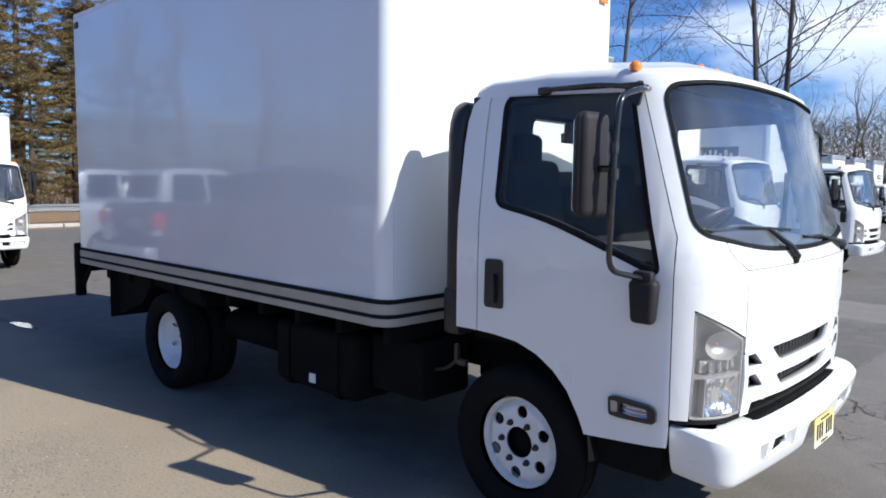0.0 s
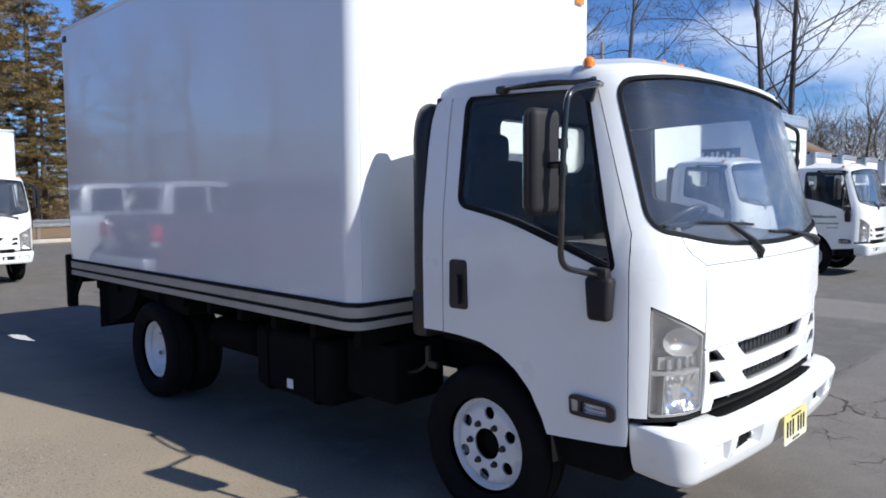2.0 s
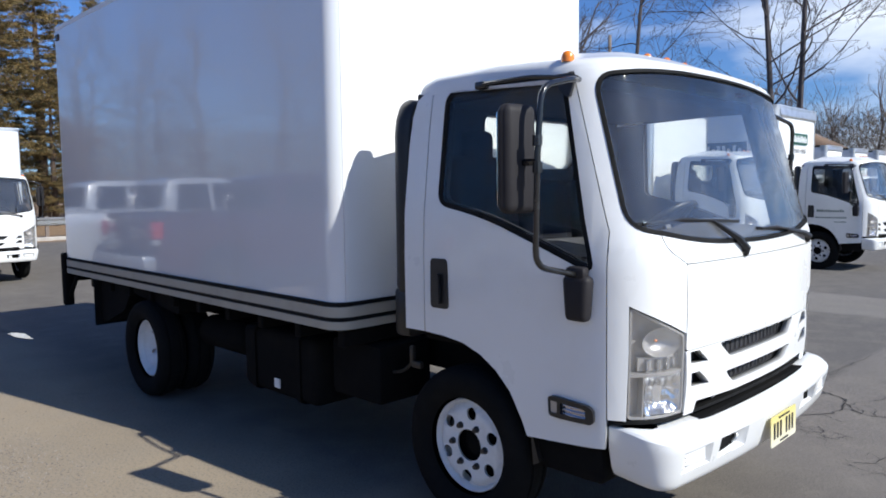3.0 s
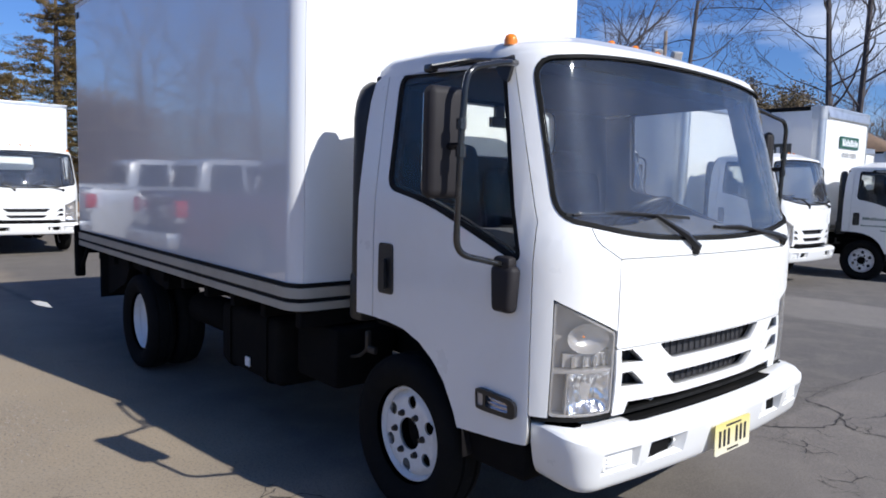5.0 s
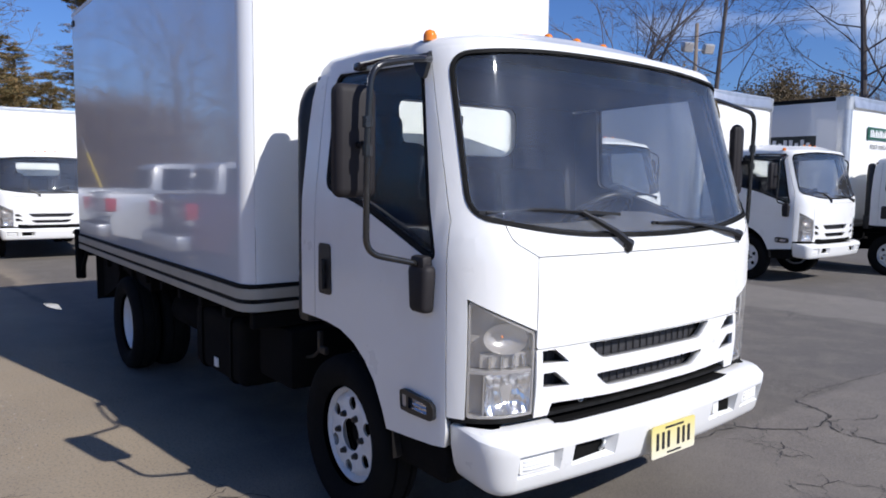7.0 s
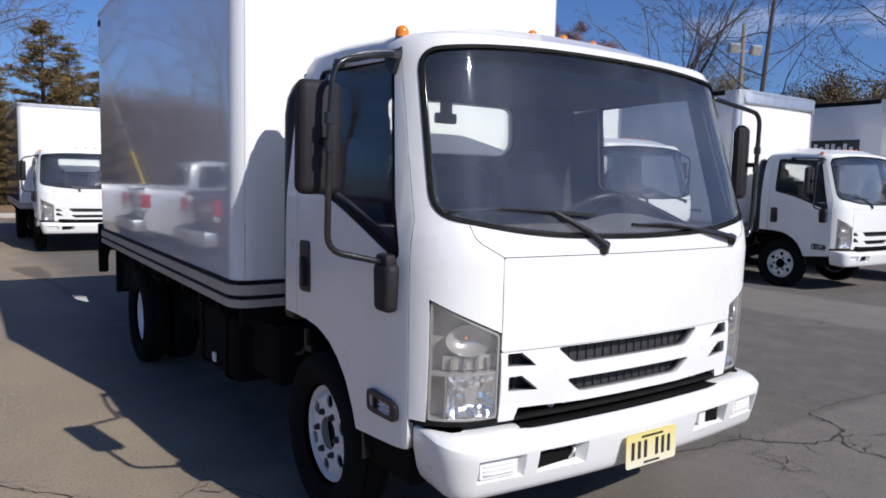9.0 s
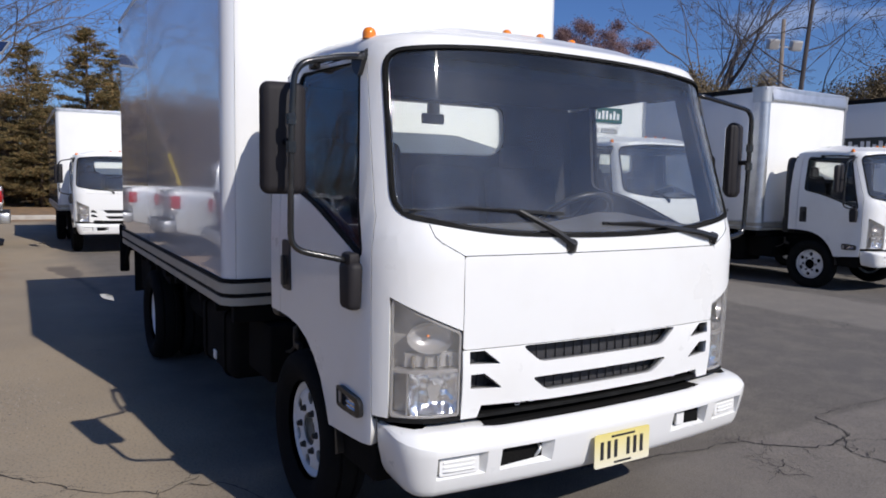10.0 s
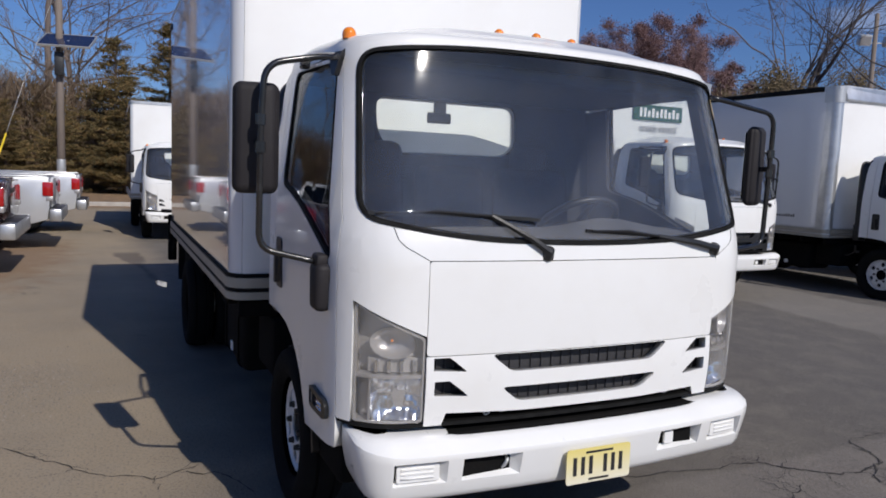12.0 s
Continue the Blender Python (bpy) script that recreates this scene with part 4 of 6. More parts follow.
def wheel(truck, x, y, s, out, twin=False):
    m = pose(x, y, 0.385) if s < 0 else pose(x, y, 0.385, 0, 0, 180)
    w = part("wheel", kept("wheel_rim%d" % (out > 0), lambda: rim_disc(out), M["rim"]), M["rim"], truck, "white painted steel rim with round hand holes", m)
    part("tyre", kept("tyre", lambda: lathe([(r, h) for r, h in TYRE], 48), M["rubber"]), M["rubber"], w, "black rubber tyre")
    part("hub", kept("hub%d" % (out > 0), lambda: hub_cap(out), M["frame" if out > 0 else "rim"]), M["frame" if out > 0 else "rim"], w)
    for k in range(6):
        a = k * math.tau / 6
        part("nut", kept("lug", lug, M["nut"]), M["nut"], w, "dull steel wheel nut", pose(0.104 * math.cos(a), -dish_height(out, 0.104) - 0.001, 0.104 * math.sin(a)))
    if twin:
        part("tyre", kept("tyre_in", lambda: lathe([(r, h + 0.235) for r, h in TYRE], 40), M["rubber"]), M["rubber"], w)


def make_box_skin(L, H, half):
    """Side and front skin of a cargo box, round the front corners."""
    place, bu = wrap(lambda z: 0.0, lambda z: half, 0.012, 0.10)
    end = bu(-L, 1.0)
    return place, end


def band(place, end, z0, z1, lift, thick):
    us = [0.0, 0.5, 1.0]
    n = 60
    bm = bmesh.new()
    w = 1.05
    pts = [-end + (end - 1.25) * k / 8 for k in range(8)] + [-1.25 + 2.5 * k / n for k in range(n + 1)] + [1.25 + (end - 1.25) * k / 8 for k in range(1, 9)]
    ring = [[bm.verts.new(place(u, z, o)) for z, o in ((z0, lift - thick), (z0, lift), (z1, lift), (z1, lift - thick))] for u in pts]
    for a, b in zip(ring, ring[1:]):
        for k in range(4):
            bm.faces.new((a[k], b[k], b[(k + 1) % 4], a[(k + 1) % 4]))
    bm.faces.new(ring[0][::-1])
    bm.faces.new(ring[-1])
    bmesh.ops.recalc_face_normals(bm, faces=bm.faces)
    return bm


def lettering(text, place, x0, x1, z0, z1):
    """Raised letters that fill a box, on place(x, z, off)."""
    data = bpy.data.curves.new("letters", "FONT")
    data.body, data.extrude, data.resolution_u = text, 0.001, 3
    ob = bpy.data.objects.new("letters", data)
    bm = bmesh.new()
    bm.from_mesh(ob.to_mesh())
    ob.to_mesh_clear()
    bpy.data.objects.remove(ob)
    bpy.data.curves.remove(data)
    lo = [min(v.co[k] for v in bm.verts) for k in (0, 1)]
    hi = [max(v.co[k] for v in bm.verts) for k in (0, 1)]
    for v in bm.verts:
        v.co = place(x0 + (x1 - x0) * (v.co.x - lo[0]) / (hi[0] - lo[0]), z0 + (z1 - z0) * (v.co.y - lo[1]) / (hi[1] - lo[1]), 0.002 + v.co.z)
    return bm


def bars_sign(place, x0, x1, z0, z1, letters, seed):
    """Rounded upright bars that stand for lettering, on place(x, z, off)."""
    rnd = random.Random(seed)
    bms, x, w = [], x0, (x1 - x0) / letters
    for k in range(letters):
        h = z1 - z0 if k == 0 or rnd.random() < 0.3 else (z1 - z0) * 0.72
        bms.append(sheet([(x, z0), (x, z0 + h), (x + w * 0.62, z0 + h), (x + w * 0.62, z0)], [], place, 0.002))
        x += w
    return join(*bms)


def extruded(profile, y0, y1, bevel=0.03, taper=None):
    """A side view (x, z) drawn out across y, with softened edges; taper(z) narrows it."""
    bm = bmesh.new()
    a = [bm.verts.new((x, y0, z)) for x, z in profile]
    b = [bm.verts.new((x, y1, z)) for x, z in profile]
    bm.faces.new(a)
    bm.faces.new(b[::-1])
    for k in range(len(a)):
        n = (k + 1) % len(a)
        bm.faces.new((a[n], a[k], b[k], b[n]))
    bmesh.ops.recalc_face_normals(bm, faces=bm.faces)
    if bevel:
        bmesh.ops.bevel(bm, geom=bm.edges[:], offset=bevel, segments=2, profile=0.6, affect="EDGES")
    if taper:
        for v in bm.verts:
            v.co.y *= taper(v.co.z)
    return bm


def sloped(bm):
    """Rounds the intake's top over."""
    bmesh.ops.bisect_plane(bm, geom=bm.verts[:] + bm.edges[:] + bm.faces[:], plane_co=(0, 0, 1.90), plane_no=(0, 0, 1), dist=1e-6)
    bmesh.ops.bisect_plane(bm, geom=bm.verts[:] + bm.edges[:] + bm.faces[:], plane_co=(0, 0, 1.98), plane_no=(0, 0, 1), dist=1e-6)
    for v in bm.verts:
        if v.co.z > 1.90:
            v.co.y = -0.84 + (v.co.y + 0.84) * (1 - 0.55 * ((v.co.z - 1.90) / 0.185) ** 2)
    return bm


def box_truck(label, m, length=4.25, height=3.16, half=1.18, group="", sign="", posts=False, hero=False, door_text=False, grille_dark=False):
    """A cab-over box truck that faces +x, its bumper's middle at the origin."""
    t = thing("box_truck", label, "truck", m, group)
    # cab
    body = part("cab_body", kept("cab_nose", nose_sheet, M["paint"]), M["paint"], t)
    part("windshield_seal", kept("ws_seal", lambda: ring_sheet(WINDSCREEN, 0.010, 0.004, cab, 0.03, NOSE_CUTS, [1.5, 1.7, 1.9], 0.004), M["seal"]), M["seal"], body, "black rubber windshield seal")
    part("shade_band", kept("ws_frit", lambda: ring_sheet(WINDSCREEN, -0.005, 0.012, cab, 0.003, NOSE_CUTS, [1.5, 1.7, 1.9], -0.014), M["seal"]), M["seal"], body)
    ws = part("windshield", kept("windshield", lambda: sheet(grown(WINDSCREEN, -0.008), [], lambda u, v, off: cab(u, v, off - 0.008), 0.005, NOSE_CUTS, [1.5, 1.6, 1.7, 1.8, 1.9, 2.0]), M["ws"]), M["ws"], t, "wide curved windshield glass")
    ws.visible_shadow = False
    part("hood_panel", kept("hood", hood_panel, M["paint"]), M["paint"], t)
    for s in (-1, 1):
        part("seam", kept("seam%d" % s, lambda: tube([cab(s * u, z, 0.0005) for u, z in ((0.689, 1.3135), (0.73, 1.337), (0.775, 1.362), (0.80, 1.385), (0.815, 1.43))], 0.0013, 5), M["seal"]), M["seal"], body)
    gm = M["black"] if grille_dark else M["paint"]
    gr = part("grille", kept("grille%d" % grille_dark, grille_frame, gm), gm, t, "black grille" if grille_dark else "white grille with dark slots")
    # dark threads on the grille's folds: the crease shade, put in as shapes
    for s in (-1, 1):
        for n, line in enumerate((((0.60, 0.950), (0.565, 0.923), (0.535, 0.898)), ((0.60, 0.862), (0.56, 0.832), (0.525, 0.802)))):
            part("seam", kept("gseam%d%d" % (s, n), lambda: tube([cab(s * u, z, 0.008 * math.sin(math.pi * (z - 0.70) / 0.26) + 0.0006) for u, z in line], 0.0016, 5), M["seal"]), M["seal"], gr)
    part("grille_mesh", kept("grille_mesh", grille_mesh, M["mesh"]), M["mesh"], gr, "dark grey grille insert with upright ribs")
    part("roof", kept("cab_roof", roof_shell, M["paint"]), M["paint"], t)
    part("rear_wall", kept("cab_rear", rear_wall, M["paint"]), M["paint"], t)
    rw = part("rear_window", kept("rear_glass", lambda: sheet(grown(REAR_WINDOW, -0.003), [], lambda y, z, off: rear_place(y, z, off - 0.012), 0.005), M["clear"]), M["clear"], t, "clear rear window")
    rw.visible_shadow = False
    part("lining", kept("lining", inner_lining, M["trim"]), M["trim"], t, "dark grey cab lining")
    part("cab_floor", kept("firewall", firewall, M["trim"]), M["trim"], t)
    part("headliner", kept("liner", lambda: block(-1.46, -0.52, -0.91, 0.91, 2.045, 2.10, 0.01, 1), M["liner"]), M["liner"], t)
    dash = part("dashboard", kept("dash", dashboard, M["dash"]), M["dash"], t, "grey moulded dashboard")
    part("steering_wheel", kept("steer", steering, M["black"]), M["black"], dash)
    for k, (y, w) in enumerate(((0.47, 0.24), (-0.05, 0.2), (-0.57, 0.24))):
        c, b, h = ("seat%d" % k + n for n in "cbh")
        seat = part("seat", kept(c, lambda: seat_parts(y, w)[0], M["seat"]), M["seat"], t, "dark grey cloth seat")
        part("backrest", kept(b, lambda: seat_parts(y, w)[1], M["seat"]), M["seat"], seat)
        if k != 1:
            part("headrest", kept(h, lambda: seat_parts(y, w)[2], M["seat"]), M["seat"], seat, "", pose(0.02 if k else 0.0, 0, 0.13 if k else 0.0))
    if hero:
        part("rear_camera", join(block(-1.432, -1.405, -0.118, -0.045, 1.955, 2.025, 0.008, 2), block(-1.43, -1.40, -0.155, -0.018, 1.905, 1.962, 0.006, 1)), M["bronze"], t, "small dark olive box at the rear window")
        part("sticker", sheet(rounded([(0.835, 1.955), (0.83, 1.995), (0.842, 2.03), (0.872, 2.035), (0.885, 2.01), (0.868, 1.985), (0.882, 1.95), (0.86, 1.935)], 0.008, 2), [], lambda u, v, off: cab(u, v, off + 0.001), 0.002, [], []), M["sticker"], t, "gold inspection sticker on the glass")
    # bumper
    bp = part("bumper", kept("bumper", bumper_body, M["paint"]), M["paint"], t, "white painted bumper with recessed openings")
    part("bumper_backing", kept("bumper_back", lambda: join(block(-0.30, -0.10, -0.80, 0.80, 0.44, 0.66, 0.01, 1), block(-0.14, -0.06, -0.58, 0.58, 0.46, 0.60, 0.01, 1)), M["frame"]), M["frame"], bp)
    for s in (1, -1):
        fog = part("fog_lamp", kept("fog%d" % s, lambda: sheet(rounded([(s * 0.668, 0.512), (s * 0.668, 0.578), (s * 0.830, 0.578), (s * 0.830, 0.512)][:: -s], 0.008, 2), [], lambda u, v, off: bumper_at(u, v, off - 0.024), 0.02, [s * 0.71, s * 0.75, s * 0.79]), M["paint"]), M["paint"], bp, "white ribbed fog lamp blank")
        part("rib", kept("fogrib%d" % s, lambda: join(*[tube([bumper_at(s * u, z, -0.022) for u in (0.69, 0.73, 0.77, 0.815)], 0.004, 4) for z in (0.528, 0.545, 0.562)]), M["paint"]), M["paint"], fog)
    part("tow_cover", kept("tow_cover", lambda: sheet(rounded([(0.390, 0.518), (0.390, 0.572), (0.440, 0.572), (0.440, 0.518)][::-1], 0.006, 2), [], lambda u, v, off: bumper_at(u, v, off - 0.030), 0.012), M["paint"]), M["paint"], bp, "small white tow eye cover")
    part("tow_hook", kept("tow_hook", lambda: tube(bend([bumper_at(-0.40, 0.515, -0.06), bumper_at(-0.40, 0.535, -0.034), bumper_at(-0.385, 0.555, -0.034), bumper_at(-0.385, 0.565, -0.06)], 0.01, 4), 0.007, 6), M["galv"]), M["galv"], bp, "grey tow hook")
    # small bright rings added for the white glints in the gap under the grille
    for n, (y, z) in enumerate(((-0.42, 0.715), (-0.35, 0.72), (0.12, 0.722), (0.47, 0.717))):
        part("glint_ring", kept("clip%d" % n, lambda: tube([(-0.132, y + 0.013 * math.cos(a), z + 0.006 * math.sin(a)) for a in (k * math.tau / 10 for k in range(10))], 0.0028, 5, closed=True), M["alu"]), M["alu"], bp, "bright metal clip")
    part("seal_strip", kept("bumper_seal", lambda: sheet([(-edge_u(0.7) + 0.01, 0.686), (-edge_u(0.7) + 0.01, 0.70), (edge_u(0.7) - 0.01, 0.70), (edge_u(0.7) - 0.01, 0.686)], [], lambda u, v, off: cab(u, v, off - 0.004), 0.05, NOSE_CUTS, []), M["seal"]), M["seal"], bp)
    if hero:
        pl = part("number_plate", kept("plate", lambda: sheet(rounded([(-0.133, 0.437), (-0.133, 0.577), (0.177, 0.577), (0.177, 0.437)], 0.014, 3), [], lambda u, v, off: Vector((0.012 + 0.02 * (0.6 - v), u, v)) + Vector((off, 0, 0)), 0.004), M["plate"]), M["plate"], bp, "pale yellow number plate with dark bars")
        place = lambda u, v, off: Vector((0.015 + 0.02 * (0.6 - v) + off, u, v))  # noqa: E731
        for x in (-0.102, -0.064, -0.026, 0.044, 0.082, 0.120):
            part("bar", kept("plate_bar", lambda: sheet([(0, 0.472), (0, 0.545), (0.016, 0.545), (0.016, 0.472)], [], place, 0.002), M["ink"]), M["ink"], pl, "", pose(0, x, 0))
        for n, (x0, x1, z) in enumerate(((-0.042, 0.088, 0.557), (-0.026, 0.070, 0.447))):
            part("bar", kept("plate_line%d" % n, lambda: sheet([(x0, z), (x0, z + 0.008), (x1, z + 0.008), (x1, z)], [], place, 0.002), M["ink"]), M["ink"], pl)
    # lamps
    for s in (1, -1):
        hl = part("headlight", kept("lamp%d" % s, lambda: lamp_housing(s), M["housing"]), M["housing"], t, "grey headlight unit under a clear lens")
        ln = part("lens", kept("lens%d" % s, lambda: lamp_lens(s), M["lens"]), M["lens"], hl, "clear lens")
        ln.visible_shadow = False
        part("reflector", kept("low%d" % s, lambda: facets(s), M["chrome"]), M["chrome"], hl, "faceted chrome reflector")
        part("reflector", kept("high%d" % s, lambda: bowl(s, lamp_u(0.46), 1.006, 0.056, 0.048, 0.030, 1.45), M["housing"]), M["housing"], hl)
        part("turn_bulb", kept("bulb%d" % s, lambda: globe(s, lamp_u(0.46), 1.008, 0.006, 0.058), M["amber"]), M["amber"], hl, "amber bulb")
        for f in (0.14, 0.31, 0.48, 0.65):
            part("led", kept("led%d%d" % (s, f * 100), lambda: lamp_band(s, f, f + 0.045, 0.893, 0.938, 0.026, 0.025), M["chrome"]), M["chrome"], hl)
    for y, x, z in ((-0.872, -0.575, 2.158), (-0.19, -0.59, 2.240), (0.0, -0.59, 2.244), (0.19, -0.59, 2.240), (0.872, -0.575, 2.158)):
        big = abs(y) > 0.5
        part("marker_light", kept("marker%d" % big, lambda: lathe([(0.022, -0.012), (0.022, 0.004), (0.0205, 0.013), (0.016, 0.021), (0.009, 0.026), (0.0, 0.028)] if not big else [(0.028, -0.014), (0.028, 0.004), (0.0265, 0.014), (0.021, 0.025), (0.012, 0.031), (0.0, 0.033)], 16, "Z"), M["amber"]), M["amber"], t, "amber roof marker light", pose(x, y, z))
    # doors
    for s, place in ((-1, side), (1, left)):
        d = part("door", kept("door%d" % s, lambda: door_skin(place), M["paint"]), M["paint"], t)
        part("window_frame", kept("dframe%d" % s, lambda: ring_sheet(WINDOW, 0.020, 0.004, place, 0.016, SIDE_X, SIDE_Z, -0.003), M["seal"]), M["seal"], d, "black window surround")
        g = part("window", kept("dglass%d" % s, lambda: sheet(grown(WINDOW, -0.002), [], lambda u, v, off: place(u, v, off - 0.009), 0.004, SIDE_X, SIDE_Z), M["pane"]), M["pane"], d, "tinted side window")
        g.visible_shadow = False
        part("door_handle", kept("dhandle%d" % s, lambda: handle(place), M["black"]), M["black"], d, "black pull handle")
        sl = part("side_lamp", kept("slamp%d" % s, lambda: side_lamp(place), M["black"]), M["black"], d, "black-rimmed side lamp")
        part("mirror_pod", kept("pod%d" % s, lambda: mirror_pod(s), M["shell"]), M["shell"], d)
        part("rear_quarter", kept("quarter%d" % s, lambda: quarter_skin(place), M["paint"]), M["paint"], t)
        part("side_lamp_lens", kept("slens%d" % s, lambda: side_lens(place), M["sidelens"]), M["sidelens"], d, "clear fluted lens")
        part("turn_lens", kept("tlens%d" % s, lambda: turn_lens(place), M["housing"]), M["housing"], d, "pale turn signal lens")
        mi = part("mirror", kept("marm%d%d" % (s, hero), lambda: mirror_arm(s, hero), M["tube"]), M["tube"], t, "black tubular mirror arm")
        hd = part("mirror_head", kept("mhead%d%d" % (s, hero), lambda: mirror_head(s, hero), M["shell"]), M["shell"], mi, "tall black mirror housing")
        part("mirror_foot", kept("mfoot%d" % s, lambda: mirror_foot(s), M["black"]), M["black"], mi)
        part("mirror_glass", kept("mglass%d%d" % (s, hero), lambda: mirror_glass(s, hero), M["mirror"]), M["mirror"], mi)
        if door_text and s < 0:
            for n, (x0, x1, z0, z1, q, r) in enumerate(((-1.12, -0.62, 1.16, 1.215, 12, 4), (-1.14, -0.58, 1.04, 1.075, 16, 5), (-0.80, -0.58, 0.96, 0.985, 7, 6))):
                part("door_writing", kept("dtext%d" % n, lambda: bars_sign(lambda x, z, off: place(x, z, off + 0.004), x0, x1, z0, z1, q, r), M["green"]), M["green"], d, "dark green bars of lettering")
    for piv, el, tip in (((-0.105, -0.20, 1.345), (-0.155, -0.43, 1.478), (-0.235, -0.865, 1.478)), ((-0.135, 0.69, 1.352), (-0.125, 0.36, 1.405), (-0.118, 0.01, 1.425))):
        part("wiper", kept("wiper%d" % (piv[1] > 0), lambda: wiper(piv, el, tip), M["black"]), M["black"], t, "black windshield wiper")
    # intake behind the cab
    part("air_intake", kept("intake", lambda: join(sloped(block(-1.60, -1.49, -0.965, -0.76, 1.08, 2.085, 0.05, 4)), block(-1.62, -1.50, -0.95, -0.70, 0.86, 1.12, 0.03, 2)), M["black"]), M["black"], t, "black upright air intake")
    # wheels
    for s in (-1, 1):
        wheel(t, -1.11, s * 0.875, s, 0.048)
        wheel(t, -4.475, s * 1.03, s, -0.10, True)
    # chassis
    ch = part("chassis", kept("rails", lambda: join(*[block(-6.0, -0.35, s * 0.40 - 0.035, s * 0.40 + 0.035, 0.56, 0.76, 0.008, 1) for s in (-1, 1)], *[block(x - 0.04, x + 0.04, -0.4, 0.4, 0.6, 0.72, 0.008, 1) for x in (-0.6, -1.9, -3.0, -4.0, -5.2, -5.9)]), M["frame"]), M["frame"], t)
    part("front_axle", kept("axle1", lambda: tube([(-1.11, -0.8, 0.385), (-1.11, 0.8, 0.385)], 0.05, 8), M["frame"]), M["frame"], ch)
    part("rear_axle", kept("axle2", lambda: tube([(-4.475, -0.9, 0.385), (-4.475, -0.2, 0.385), (-4.475, -0.12, 0.385), (-4.475, 0.12, 0.385), (-4.475, 0.2, 0.385), (-4.475, 0.9, 0.385)], [0.07, 0.07, 0.17, 0.17, 0.07, 0.07], 10), M["frame"]), M["frame"], ch)
    for s in (-1, 1):
        part("front_well", kept("well%d" % s, lambda: sheet([(x, z + 0.012) for x, z in [(-0.69, 0.40)] + ARCH + [(-1.46, 0.93)]] + [(x, z + 0.03) for x, z in ([(-1.46, 0.93)] + ARCH[::-1] + [(-0.66, 0.40)])], [], lambda x, z, off: Vector((x, s * (0.96 + off), z)), 0.45), M["black"]), M["black"], ch, "black wheel arch liner")
    for s in (-1, 1):
        part("step_box", kept("steps%d" % s, lambda: block(-0.70, -0.36, min(s * 0.60, s * 0.93), max(s * 0.60, s * 0.93), 0.40, 0.56, 0.02, 2), M["frame"]), M["frame"], ch)
    part("engine", kept("engine", lambda: join(block(-1.9, -0.7, -0.32, 0.32, 0.42, 0.95, 0.05, 2), block(-1.45, -0.9, -0.9, 0.9, 0.86, 0.93, 0.02, 1)), M["frame"]), M["frame"], ch)
    tank = part("fuel_tank", kept("tank", lambda: block(-3.15, -2.30, -0.98, -0.45, 0.32, 0.74, 0.05, 3), M["frame"]), M["frame"], t, "black fuel tank with straps")
    for x in (-3.0, -2.48):
        part("strap", kept("strap", lambda: block(-0.025, 0.025, -0.99, -0.44, 0.31, 0.75, 0.05, 3), M["frame"]), M["frame"], tank, "", pose(x, 0, 0))
    part("tank_label", kept("tlabel", lambda: block(-2.75, -2.69, -0.992, -0.981, 0.375, 0.435, 0.002, 1), M["white"]), M["white"], tank)
    part("side_box", kept("sbox", lambda: block(-2.25, -1.80, -0.90, -0.50, 0.42, 0.76, 0.03, 2), M["frame"]), M["frame"], ch)
    # black masses added to fill the dark underbody round the rear wheels
    for s in (-1, 1):
        part("wheel_guard", kept("guard%d" % s, lambda: sheet(rounded([(-3.98, 0.70), (-3.98, 0.84), (-5.58, 0.84), (-5.58, 0.46), (-5.52, 0.46), (-5.05, 0.62), (-4.9, 0.80)], 0.05, 3), [], lambda x, z, off: Vector((x, s * (1.04 + off), z)), 0.55), M["frame"]), M["frame"], ch, "black guard over the rear wheels")
    part("air_tank", kept("air_tank", lambda: tube([(-4.0, -0.78, 0.56), (-3.95, -0.78, 0.56), (-3.35, -0.78, 0.56), (-3.30, -0.78, 0.56)], [0.07, 0.12, 0.12, 0.07], 16), M["frame"]), M["frame"], ch, "black air tank")
    part("intake_bracket", kept("intake_bracket", lambda: join(block(-1.65, -1.62, -0.82, -0.79, 0.67, 0.78, 0.010, 2), block(-1.63, -1.56, -0.82, -0.79, 0.66, 0.70, 0.010, 2), tube(bend([(-1.63, -0.80, 0.69), (-1.72, -0.80, 0.62), (-1.86, -0.80, 0.59)], 0.05), 0.010, 6)), M["nut"]), M["nut"], ch, "dull metal bracket and pipe")
    part("battery_box", kept("bbox", lambda: block(-3.3, -2.2, 0.5, 0.98, 0.34, 0.74, 0.04, 2), M["frame"]), M["frame"], ch)
    for s in (-1, 1):
        part("mudflap", kept("flap%d" % s, lambda: block(-5.60, -5.58, min(s * 0.50, s * 1.10), max(s * 0.50, s * 1.10), 0.43, 0.86, 0.003, 1), M["rubber"]), M["rubber"], t, "black rubber mud flap")
    # cargo box
    key = "%.2f_%.2f_%.2f_%d_" % (length, height, half, hero)
    place0, end = make_box_skin(length, height, half)
    place = lambda u, z, off=0.0: place0(u, z, off) + Vector((-1.86, y_off, 0))  # noqa: E731
    floor_z, y_off = 1.02, (0.03 if hero else 0.0)
    f_half = half - 0.09
    cuts = [-end + k * 0.4 for k in range(1, int(2 * end / 0.4))] + [s * (f_half + d) for s in (1, -1) for d in (0.0, 0.02, 0.04, 0.06, 0.08, 0.10, 0.12, 0.14, 0.16)]
    cb = part("cargo_box", kept(key + "floor", lambda: block(-1.86 - length, -1.88, y_off - half + 0.03, y_off + half - 0.03, 0.86, 1.02, 0.01, 1), M["frame"]), M["frame"], t, "glossy white cargo box on a dark frame")
